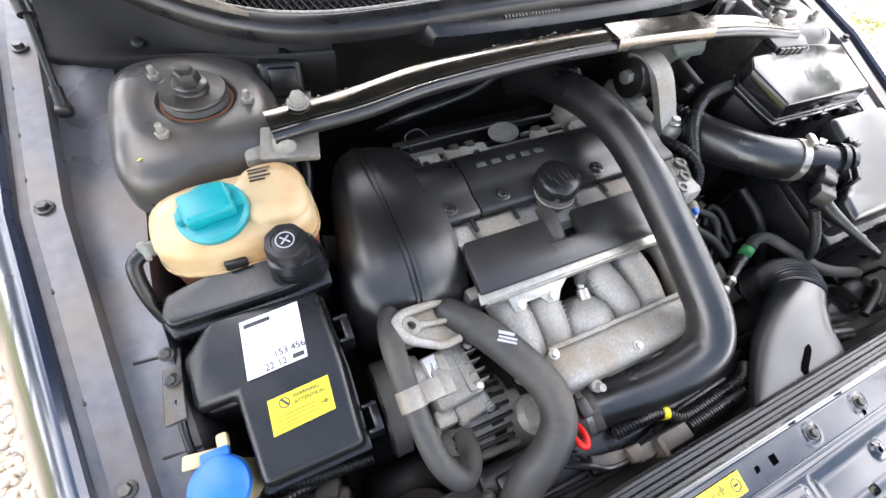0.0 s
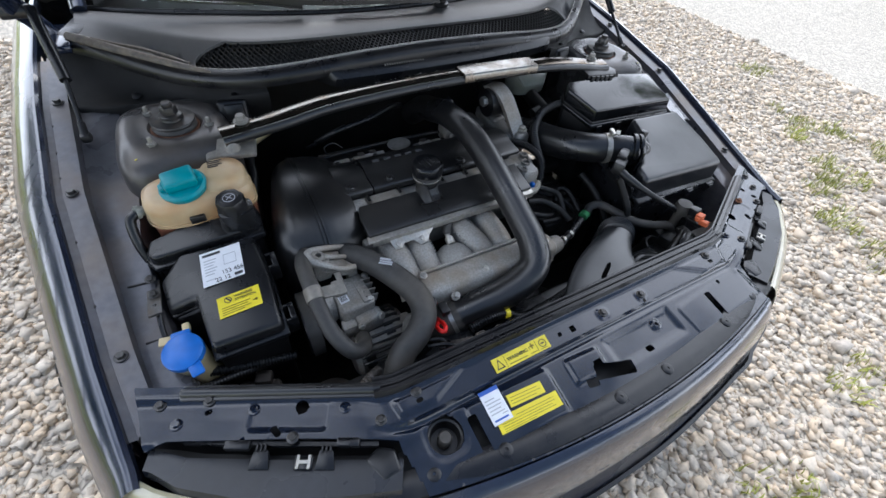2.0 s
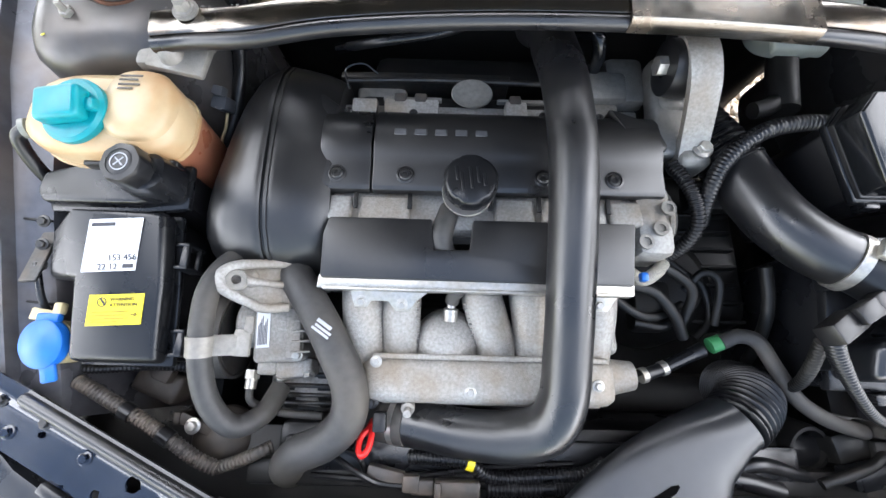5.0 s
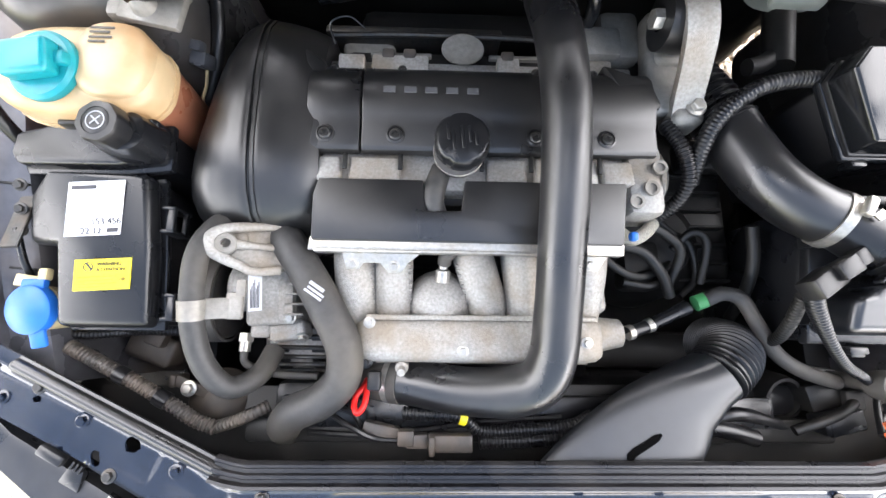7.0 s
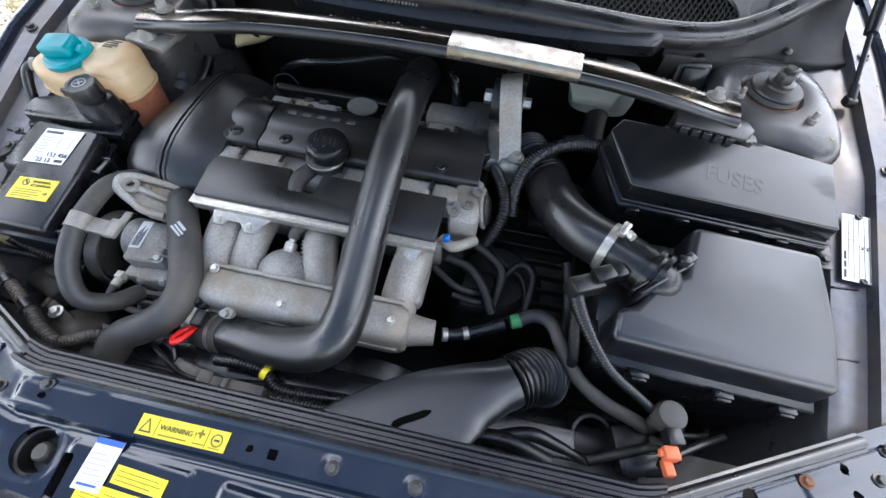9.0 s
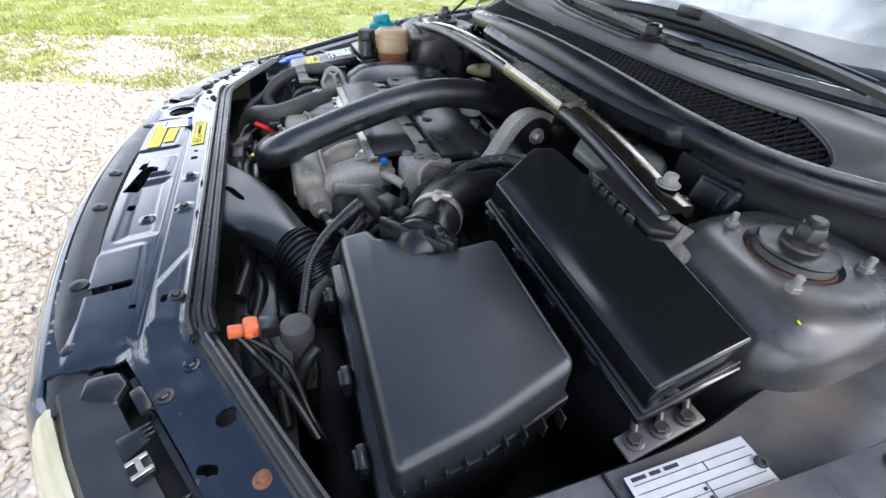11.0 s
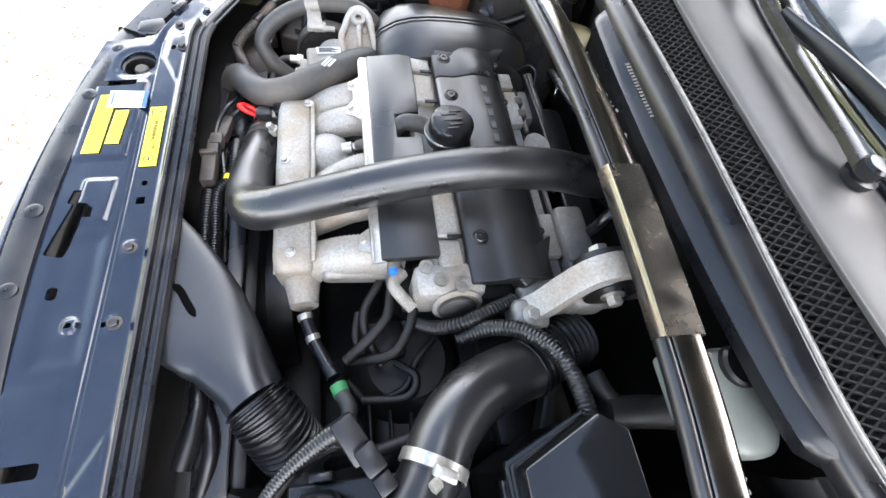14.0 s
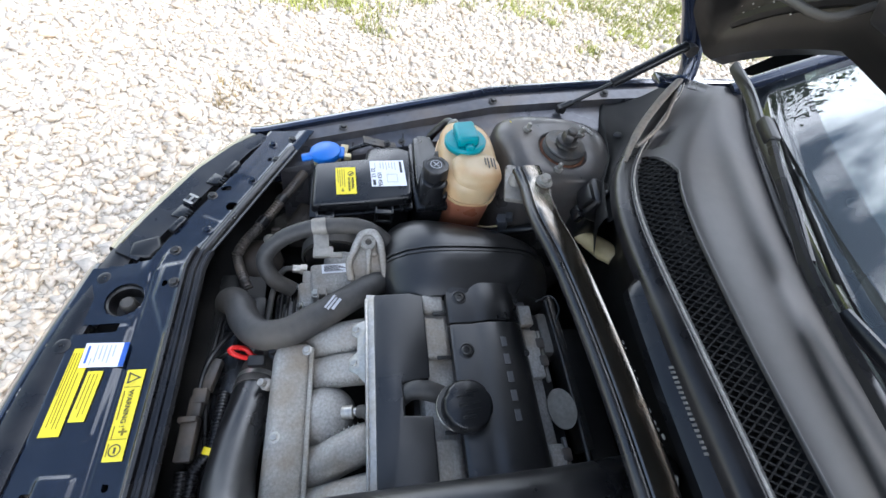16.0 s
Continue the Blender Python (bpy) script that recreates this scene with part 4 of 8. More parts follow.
xs = np.linspace(-0.74, 0.74, 75)
part("bulkhead", loft([[Vector((x, float(seal_y(x)) + dy, z)) for dy, z in ((0.004, float(seal_z(x)) - 0.006), (0.012, float(seal_z(x)) - 0.035), (0.030, 0.88), (0.055, 0.80), (0.07, 0.60), (0.07, 0.30))] for x in xs], False, False),
     DEEP, car, "black bulkhead behind the engine")
part("bulkhead_ledge", loft([[Vector((x, float(seal_y(x)) + dy, z)) for f in [smooth01(np.array((0.36 - abs(x - 0.06)) / 0.05)).item()] for dy, z in ((-0.004, 0.944), (0.014 - 0.040 * f, 0.936), (0.018 - 0.052 * f, 0.925), (0.022 - 0.052 * f, 0.905), (0.045, 0.89))] for x in np.linspace(-0.30, 0.42, 49)], False, False), SMOOTHBLACK, car, "black ledge stamped with a number")
part("stamped_number", join(*[decal((x, -0.020, 0.9386), (0.0032, 0, 0), (0.0005, 0.0070, 0.0029), 0.0006, 0.0003) for x in np.arange(-0.135, -0.03, 0.0062)]), CHIP, car, "row of pale stamped marks")
line = [Vector((x, float(seal_y(x)), float(seal_z(x)))) for x in xs]
part("cowl_seal", sweep(line, [(-0.010, -0.022), (-0.014, -0.006), (-0.012, 0.004), (-0.006, 0.009), (0.000, 0.010), (0.006, 0.006), (0.014, 0.004), (0.020, -0.006), (0.018, -0.022)]), SEAL, car, "shiny black hood seal along the cowl", smooth=60)
# pale edge strip, the rubber's bright highlight line included in its colour
part("cowl_seal_highlight_edge", sweep([p + Vector((0, 0.009, 0.010)) for p in line], [(-0.0011, -0.002), (-0.0009, 0.0012), (0.0009, 0.0012), (0.0011, -0.002)]), EDGE, car, "pale edge of the hood seal with its highlight painted in")


def glass_y(x):
    return 0.232 + 0.20 * (x / 0.70) ** 2


def cowl_height(x, y):
    """The tray rises from the seal through the grille, then runs nearly level back to its rubber lip."""
    s0 = seal_y(x) + 0.008
    low = seal_z(x) + 0.006
    up = smooth01(np.clip((y - s0) / 0.085, 0, 1))
    v = np.clip((y - s0 - 0.06) / np.maximum(0.02, glass_y(x) - s0 - 0.06), 0, 1)
    top = np.interp(np.abs(x), [0, 0.45, 0.74], [0.977, 0.974, 0.962])
    z = low + (top - low) * up + 0.006 * np.sin(math.pi * v) - 0.010 * v * v
    # domes round the wiper spindles, and a small recess near the end
    for cx, cy in ((0.107, 0.165), (0.60, 0.235)):
        z = z + 0.010 * smooth01(1 - np.hypot(x - cx, y - cy) / 0.06)
    z = z - 0.012 * smooth01(np.clip((0.030 - np.abs(np.abs(x) - 0.575)) / 0.010, 0, 1)) * smooth01(np.clip((0.022 - np.abs(y - s0 - 0.022)) / 0.010, 0, 1))
    return z


def grille_sdf(x, y):
    """Inside the intake: from the seal back, with rounded outer ends."""
    ax = np.abs(x)
    w = 0.060 * np.sqrt(np.clip((0.525 - ax) / 0.07, 0.0, 1.0))
    return np.maximum(np.maximum(seal_y(x) + 0.018 - y, y - seal_y(x) - 0.016 - w), ax - 0.525)


def cowl_keep(x, y):
    k = np.minimum(y - seal_y(x) - 0.006, glass_y(x) + 0.02 - y)
    k = np.minimum(k, 0.735 - np.abs(x))
    return np.minimum(k, grille_sdf(x, y))


cowl = part("cowl", sheet(-0.74, 0.74, -0.01, 0.52, 0.005, cowl_height, cowl_keep), COWL, car, "satin grey-black plastic cowl panel", smooth=60)
# diamond mesh in the cowl's air intake
gr = []
for sgn in (-1, 1):
    for k in range(-8, 100):
        x0 = -0.545 + k * 0.0112
        run = []
        for q in np.linspace(0, 1, 17):
            x = x0 + sgn * 0.046 * q
            y = float(seal_y(x)) + 0.014 + 0.068 * q
            if float(grille_sdf(np.array(x), np.array(y))) < 0.001:
                run.append(Vector((x, y, float(cowl_height(np.array(x), np.array(y))) - 0.003)))
        if len(run) > 1:
            gr.append((run[0], run[-1], run))
gv_, gf_ = [], []
for _, _, ps in gr:
    base = len(gv_)
    for p in ps:
        gv_ += [(p.x - 0.0012, p.y, p.z), (p.x + 0.0012, p.y, p.z), (p.x + 0.0012, p.y, p.z - 0.004), (p.x - 0.0012, p.y, p.z - 0.004)]
    for k in range(len(ps) - 1):
        i = base + 4 * k
        gf_ += [(i, i + 1, i + 5, i + 4), (i + 1, i + 2, i + 6, i + 5), (i + 3, i, i + 4, i + 7)]
gmesh = bpy.data.meshes.new("cowl_grille")
gmesh.from_pydata(gv_, [], gf_)
gmesh.materials.append(MESHBLACK)
part("cowl_grille", gmesh, None, cowl, "black diamond mesh air intake")
part("intake_tray", loft([[Vector((x, float(seal_y(x)) + dy, float(seal_z(x)) + dz)) for dy, dz in ((0.012, -0.006), (0.016, -0.030), (0.085, -0.028), (0.10, -0.005))] for x in np.linspace(-0.56, 0.56, 40)], False, False), DEEP, cowl)
part("intake_rim", tube([(x, float(seal_y(x)) + 0.017 + 0.060 * math.sqrt(max(0.0, min(1.0, (0.525 - abs(x)) / 0.07))), float(cowl_height(np.array(x), np.array(float(seal_y(x)) + 0.017 + 0.060 * math.sqrt(max(0.0, min(1.0, (0.525 - abs(x)) / 0.07)))))) + 0.0005) for x in 0.525 * np.sin(np.linspace(-math.pi / 2, math.pi / 2, 61))], 0.0016, 6, 2), COWL, cowl, "rounded rim of the intake")
part("cowl_lip", tube([(x, float(glass_y(x)) + 0.004, float(cowl_height(np.array(x), glass_y(np.array(x)))) + 0.003) for x in np.linspace(-0.735, 0.735, 61)], 0.0075, 12, 2), SEAL, cowl, "rubber lip along the cowl's rear edge")


def screen(y_off, z_off, lo, hi):
    rings = []
    for x in np.linspace(-0.70, 0.70, 41):
        col = []
        for t in np.linspace(lo, hi, 20):
            w = 1 - 0.13 * t
            xx = x * w
            y = glass_y(x) * (1 - t) + (0.98 + 0.10 * (x / 0.7) ** 2) * t
            z = 0.990 + 0.43 * t + 0.03 * math.sin(math.pi * t)
            col.append(Vector((xx, y + y_off, z + z_off)))
        rings.append(col)
    return loft(rings, False, False)


ws = part("windscreen", screen(0, 0, 0.0, 1.0), GLASS, car, "curved windscreen that mirrors the clouds", smooth=80)
ws_thick = ws.modifiers.new("thickness", "SOLIDIFY")
ws_thick.thickness = 0.005
part("windscreen_border", screen(0.002, -0.003, 0.0, 0.10), BLACK, car, "black border of the windscreen", smooth=80)
part("dashboard", loft([[Vector((x, glass_y(x) + 0.02, 0.955)), Vector((x, glass_y(x) + 0.25, 1.00)), Vector((x, glass_y(x) + 0.55, 0.99)), Vector((x, glass_y(x) + 0.60, 0.70))] for x in np.linspace(-0.70, 0.70, 21)], False, False), BLACK, car, "dark dashboard top behind the windscreen")
for s in (-1, 1):
    part("windscreen_pillar", tube([(s * 0.725, 0.40, 0.965), (s * 0.71, 0.56, 1.07), (s * 0.66, 0.85, 1.27), (s * 0.62, 1.06, 1.42)], [0.022, 0.026, 0.028, 0.028], 12, 6, flat=0.7), PAINT, car)
    part("pillar_trim", box((s * 0.735, 0.335, 0.953), (0.045, 0.10, 0.012), 0.005, 2, rot(8, 0, s * 30)), SMOOTHBLACK, car)
    # hinge post and gas spring
    hg = part("hood_hinge", join(tube([(s * 0.772, 0.318, 0.925), (s * 0.785, 0.325, 0.952), (s * 0.800, 0.320, 0.985), (s * 0.815, 0.302, 1.02), (s * 0.826, 0.275, 1.065), (s * 0.832, 0.225, 1.13), (s * 0.834, 0.165, 1.215)], [0.020, 0.019, 0.020, 0.023, 0.022, 0.020, 0.018], 12, 5, flat=0.75), box((s * 0.765, 0.305, 0.945), (0.04, 0.13, 0.016), 0.004)), PAINT, car, "dark steel hood hinge arm")
    part("hinge_pivot", tube([(s * 0.785, 0.30, 1.005), (s * 0.84, 0.30, 1.005)], 0.013, 14, 2), DARKSTEEL, hg, "dark hinge bolt")
    part("gas_spring", join(tube([(s * 0.764, 0.064, 0.856), (s * 0.763, 0.144, 0.925)], 0.0045, 10, 2), tube([(s * 0.763, 0.144, 0.925), (s * 0.782, 0.275, 1.018)], 0.0105, 14, 3)), SMOOTHBLACK, car, "black gas spring holding the hood")
    part("spring_foot", join(box((s * 0.764, 0.056, 0.846), (0.020, 0.022, 0.018), 0.006), tube([(s * 0.764, 0.050, 0.846), (s * 0.764, 0.076, 0.866)], 0.0075, 14, 2)), BLACK, car, "black ball joint")


# dark corner panels between tower, seal and wing, each with a turned-down edge
for s in (-1, 1):
    rows = []
    for x in np.linspace(0.40, 0.782, 34):
        ty, tz = float(seal_y(x)) - 0.002, float(seal_z(x)) - 0.014
        ey = float(np.interp(x, [0.40, 0.50, 0.58, 0.66, 0.74, 0.782], [0.010, 0.048, 0.100, 0.128, 0.148, 0.165]))
        ez = float(np.interp(x, [0.40, 0.50, 0.58, 0.66, 0.74, 0.782], [0.905, 0.888, 0.872, 0.862, 0.856, 0.858]))
        col = [(ty + 0.010, tz - 0.010)] + [(ty + (ey - ty) * q, tz + (ez - tz) * q - 0.020 * math.sin(math.pi * q)) for q in (0.0, 0.15, 0.35, 0.6, 0.8, 0.94)]
        col += [(ey, ez + 0.001), (ey - 0.003, ez - 0.003), (ey - 0.002, ez - 0.030), (ey + 0.04, ez - 0.12)]
        rows.append([Vector((s * x, a, b)) for a, b in col])
    part("corner_panel", loft(rows, False, False), MESHBLACK, car, "satin black corner panel behind the strut tower", smooth=60)
    part("panel_plug", lathe([(0, 0.001), (0.009, 0.001), (0.009, 0.003), (0.006, 0.0045), (0, 0.0045)], 18, axis((s * 0.66, 0.152, 0.868), (0, -0.35, 1))), BLACK, car)


# cabin and tail: closes the car behind the windscreen
def body_side(s):
    rings = []
    for y in np.linspace(0.622, 3.35, 48):
        out = np.interp(y, [0.6, 1.2, 2.4, 3.0, 3.35], [0.902, 0.905, 0.895, 0.86, 0.78])
        belt = np.interp(y, [0.6, 2.6, 3.35], [0.925, 0.985, 0.975])
        arch = 0.33 + math.sqrt(max(0.0, 0.36 ** 2 - (y - 2.62) ** 2)) if abs(y - 2.62) < 0.34 else 0.0
        rings.append([Vector((s * a, y, b)) for a, b in ((out - 0.062, belt + 0.005), (out - 0.030, belt - 0.02), (out - 0.010, belt - 0.08), (out, belt - 0.2), (out - 0.004, max(0.52, arch + 0.02)), (out - 0.02, max(0.34, arch)), (out - 0.06, max(0.22, arch - 0.005)))])
    return loft(rings, False, False)


for s in (-1, 1):
    part("body_side", body_side(s), PAINT, car, "glossy dark blue doors and rear quarter")
    part("side_window", loft([[Vector((s * 0.842, y0, z0)), Vector((s * 0.80, y1, (z0 + z1) / 2)), Vector((s * 0.66, y2, z1))] for y0, y1, y2, z0, z1 in ((0.50, 0.72, 1.06, 0.94, 1.42), (1.3, 1.3, 1.35, 0.95, 1.455), (2.0, 1.98, 1.95, 0.965, 1.445), (2.72, 2.5, 2.28, 0.985, 1.40))], False, False), TINTED, car, "dark tinted side windows", smooth=60)
part("roof", loft([[Vector((x * w, y, z - 0.05 * (x / 0.66) ** 4)) for x in np.linspace(-0.66, 0.66, 15)] for y, z, w in ((1.045, 1.425, 0.96), (1.2, 1.465, 1.0), (1.5, 1.495, 1.02), (1.9, 1.485, 1.02), (2.28, 1.425, 0.98))], False, False), PAINT, car, "dark blue car roof", smooth=60)
part("rear_window", loft([[Vector((x * w, y, z - 0.04 * (x / 0.66) ** 4)) for x in np.linspace(-0.66, 0.66, 11)] for y, z, w in ((2.282, 1.422, 0.98), (2.55, 1.22, 1.08), (2.80, 1.03, 1.17))], False, False), TINTED, car, "dark tinted rear window", smooth=60)
part("boot_lid", loft([[Vector((x * w, y, z - 0.02 * (x / 0.8) ** 4)) for x in np.linspace(-0.82, 0.82, 13)] for y, z, w in ((2.77, 1.02, 1.02), (3.0, 1.015, 1.0), (3.30, 0.995, 0.94), (3.38, 0.96, 0.92), (3.42, 0.80, 0.92), (3.40, 0.55, 0.94), (3.36, 0.25, 0.92))], False, False), PAINT, car, "dark blue boot lid and tail", smooth=50)
part("cabin_floor", loft([[Vector((x, y, z)) for x in (-0.84, 0, 0.84)] for y, z in ((0.45, 0.30), (1.2, 0.22), (3.3, 0.25))], False, False), DEEP, car)
# worn end of the seal: a dusty tube with its lip hanging loose beside it
part("seal_end", tube([(-0.500, 0.062, 0.941), (-0.53, 0.080, 0.945), (-0.57, 0.110, 0.949), (-0.617, 0.150, 0.953), (-0.679, 0.210, 0.956), (-0.725, 0.258, 0.957), (-0.750, 0.285, 0.958)], [0.003, 0.006, 0.008, 0.008, 0.009, 0.009, 0.008], 12, 6, flat=0.7), SEALEND, car, "worn dusty end of the hood seal")
part("seal_lip", tube([(-0.533, 0.092, 0.950), (-0.552, 0.118, 0.950), (-0.583, 0.155, 0.951), (-0.62, 0.193, 0.952), (-0.66, 0.224, 0.953), (-0.706, 0.259, 0.956)], 0.0036, 8, 6), SEALEND, car, "loose frayed lip of the seal")


# hood, propped open at 55 degrees and leaning over the bay
HOOD_C, HOOD_S = math.cos(radians(55)), math.sin(radians(55))


def hood_at(x, s, depth):
    """A place on the hood: across, up its slope, and inwards from the outer skin."""
    return Vector((x, 0.34 - HOOD_C * s - HOOD_S * depth, 1.0 + HOOD_S * s - HOOD_C * depth))


def hood_low(x):
    ax = abs(x)
    if ax < 0.45:
        return 0.185 + 0.032 * (ax / 0.45) ** 2
    return 0.345 * (1 - (ax / 0.745) ** 2) if ax < 0.745 else 0.10 * smooth01(np.array((ax - 0.745) / 0.09)).item()


def hood_bow(x, v):
    return -0.045 * math.sin(math.pi * v * 0.9) - 0.04 * (1 - (x / 0.835) ** 2)


def hood_skin(inner):
    rings = []
    for x in np.linspace(-0.835, 0.835, 67):
        lo, hi = hood_low(x), 1.16 - 0.10 * (x / 0.8) ** 2
        col = []
        for v in np.linspace(0, 1, 40):
            s = lo + (hi - lo) * v
            d = hood_bow(x, v)
            if inner:
                # a raised rim, a step and five pressed hollows
                edge = min(s - lo, hi - s, 0.835 - abs(x))
                rim = smooth01(np.array(min(1.0, edge / 0.014))).item()
                hollow = smooth01(np.array(min(1.0, max(0.0, (edge - 0.085) / 0.022)))).item()
                web = smooth01(np.array(min(1.0, max(0.0, (abs((x / 0.30 + 0.5) % 1.0 - 0.5) - 0.10) / 0.07)))).item()
                d += 0.030 * rim - 0.024 * hollow * (0.45 + 0.55 * web)
            col.append(hood_at(x, s, d))
        rings.append(col)
    return loft(rings, False, False)


hood = part("hood", hood_skin(False), PAINT, car, "dark blue hood propped open")
part("hood_lining", hood_skin(True), UNDERHOOD, hood, "dark dusty pressed inner face of the hood", smooth=50)
part("hood_rib", sweep([hood_at(x, hood_low(x) + 0.092, hood_bow(x, 0.09) + 0.027) for x in np.linspace(-0.70, 0.70, 45)], [(-0.012, -0.004), (-0.004, 0.004), (0.004, 0.004), (0.012, -0.004)], up=(0, -0.82, -0.57)), UNDERHOOD, hood, "raised crease along the hood's edge")
part("washer_hose", tube([hood_at(-0.64, 0.255, -0.02), hood_at(-0.648, 0.262, 0.03), hood_at(-0.62, 0.268, 0.036), hood_at(-0.54, 0.285, 0.032), hood_at(-0.46, 0.302, 0.030), hood_at(-0.445, 0.305, -0.01)], 0.0055, 10, 8), RUBBER, hood, "pale rubber washer hose under the hood")
for s in (-1, 1):
    part("edge_clip", join(box(tuple(hood_at(s * 0.37, 0.335, 0.010)), (0.10, 0.012, 0.05), 0.006, 2, rot(35, 0, 0))), BLACK, hood, "black clip on the hood's inner face")
rngh = random.Random(77)
specks = bmesh.new()
for i in range(46):
    x = rngh.uniform(-0.70, -0.30)
    sp = hood_low(x) + 0.10 + rngh.gauss(0, 0.012)
    bmesh.ops.create_icosphere(specks, subdivisions=1, radius=rngh.uniform(0.0006, 0.0020), matrix=Matrix.Translation(hood_at(x, sp, hood_bow(x, 0.1) + 0.030 - 0.010 * smooth01(np.array(min(1.0, max(0.0, (sp - hood_low(x) - 0.085) / 0.022)))).item())))
part("chipped_paint", specks, EDGE, hood, "pale chips in the hood's paint")


# wipers
def wiper(arm, blade_a, clip, blade_b):
    pv = Vector(arm[0])
    line = spline([Vector(q) for q in arm], 8)
    widths = lambda t: 0.013 - 0.007 * min(1.0, t / 0.6)  # noqa: E731
    p = part("wiper", sweep(line, lambda t: [(-widths(t), -0.005), (-widths(t) * 0.9, 0.004), (0, 0.0075), (widths(t) * 0.9, 0.004), (widths(t), -0.005)]), SMOOTHBLACK, car, "black wiper arm", smooth=50)
    part("spindle", lathe([(0, -0.014), (0.020, -0.014), (0.021, -0.006), (0.0145, -0.004), (0.0145, 0.004), (0, 0.004)], 24, Matrix.Translation(pv)), BLACK, p, "black wiper spindle")
    part("spindle_cap", lathe([(0, 0.0), (0.0155, 0.0), (0.0155, 0.010), (0.012, 0.014), (0, 0.015)], 24, Matrix.Translation(pv)), SMOOTHBLACK, p)
    a, c, b = Vector(blade_a), Vector(clip), Vector(blade_b)
    part("wiper_blade", sweep(spline([a, a.lerp(c, 0.5) + Vector((0, 0, 0.006)), c, c.lerp(b, 0.5) + Vector((0, 0, 0.006)), b], 8), [(-0.007, -0.010), (-0.007, 0.002), (-0.003, 0.007), (0.003, 0.007), (0.007, 0.002), (0.007, -0.010), (0.001, -0.016), (-0.001, -0.016)]), BLACK, p, "black wiper blade", smooth=40)
    d = (b - a).normalized()
    part("blade_clip", box(tuple(c + Vector((0, 0, 0.008))), (0.060, 0.020, 0.022), 0.006, 2, rot(0, 0, math.degrees(math.atan2(d.y, d.x)))), BLACK, p, "boxy black blade clip")


wiper([(0.107, 0.165, 1.004), (0.04, 0.168, 1.008), (-0.08, 0.178, 1.010), (-0.226, 0.198, 1.012), (-0.36, 0.236, 1.022), (-0.485, 0.278, 1.034)], (-0.725, 0.362, 1.022), (-0.50, 0.283, 1.026), (-0.25, 0.218, 1.006))
wiper([(0.60, 0.235, 0.990), (0.55, 0.236, 0.995), (0.42, 0.240, 1.010), (0.27, 0.243, 1.024), (0.13, 0.240, 1.040)], (-0.172, 0.210, 1.012), (0.11, 0.240, 1.030), (0.445, 0.262, 1.008))

# floor of the bay and the lower parts, the shade down there put into their colour
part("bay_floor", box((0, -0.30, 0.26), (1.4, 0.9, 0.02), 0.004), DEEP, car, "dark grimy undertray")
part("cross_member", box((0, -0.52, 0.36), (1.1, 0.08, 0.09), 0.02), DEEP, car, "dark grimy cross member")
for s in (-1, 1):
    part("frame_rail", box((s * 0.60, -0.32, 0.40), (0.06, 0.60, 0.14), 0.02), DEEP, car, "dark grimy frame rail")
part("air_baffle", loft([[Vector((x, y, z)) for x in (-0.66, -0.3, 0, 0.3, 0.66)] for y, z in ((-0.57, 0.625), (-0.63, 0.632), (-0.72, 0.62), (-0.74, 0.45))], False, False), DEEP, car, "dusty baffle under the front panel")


# ---- engine ----
engine = thing("engine", "five-cylinder engine with black plastic covers and a cast intake manifold", "engine", (-0.1, -0.25, 0.30))
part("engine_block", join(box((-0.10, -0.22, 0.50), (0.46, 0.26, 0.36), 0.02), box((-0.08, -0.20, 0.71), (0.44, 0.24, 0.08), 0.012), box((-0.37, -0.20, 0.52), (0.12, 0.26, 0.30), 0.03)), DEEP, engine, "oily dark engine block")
# cylinder head: cast strips before and behind the cam cover
head = part("cylinder_head", join(box((-0.10, -0.278, 0.745), (0.44, 0.06, 0.05), 0.006, 2, rot(-6)), box((-0.10, -0.118, 0.735), (0.44, 0.030, 0.04), 0.004), box((0.115, -0.285, 0.745), (0.05, 0.10, 0.075), 0.012)), ALU, engine, "rough cast aluminium cylinder head")
for x0, x1 in ((-0.322, -0.290), (-0.280, -0.212), (-0.098, -0.045), (-0.035, 0.05), (0.055, 0.10)):
    part("cam_cap", box(((x0 + x1) / 2, -0.279, 0.772), (x1 - x0, 0.036, 0.018), 0.005, 3, rot(-4)), ALU, head)
for x0, x1 in ((-0.305, -0.268), (-0.258, -0.178), (-0.080, -0.048), (0.010, 0.085)):
    part("cam_cap", box(((x0 + x1) / 2, -0.114, 0.762), (x1 - x0, 0.024, 0.016), 0.003, 2), ALU, head)
for x0, x1 in ((-0.262, -0.174), (-0.09, 0.0)):
    part("rear_rail", box(((x0 + x1) / 2, -0.092, 0.752), (x1 - x0, 0.006, 0.010), 0.0015), ALUD, head)
for x in (-0.235, -0.205, -0.065):
    part("coil_plug", box((x, -0.100, 0.762), (0.018, 0.016, 0.018), 0.003), DUSTY, head, "dusty coil plug")
for x in (-0.284, -0.212, -0.105, -0.040, 0.052):
    part("cap_gap", box((x, -0.270, 0.783), (0.006, 0.022, 0.0035), 0.001), DEEP, head)
for p in ((0.118, -0.300, 0.784), (0.130, -0.272, 0.786), (0.098, -0.318, 0.782)):
    part("bolt_hole", lathe([(0.010, 0), (0.010, 0.004), (0.006, 0.004), (0.006, 0.001), (0, 0.001)], 18, axis(p)), ALUD, head)
part("cam_plug", lathe([(0, 0), (0.034, 0), (0.036, 0.004), (0.030, 0.007), (0.026, 0.004), (0, 0.004)], 30, axis((0.142, -0.275, 0.752), (1, 0, 0.25))), ALU, head, "round cast end plug")
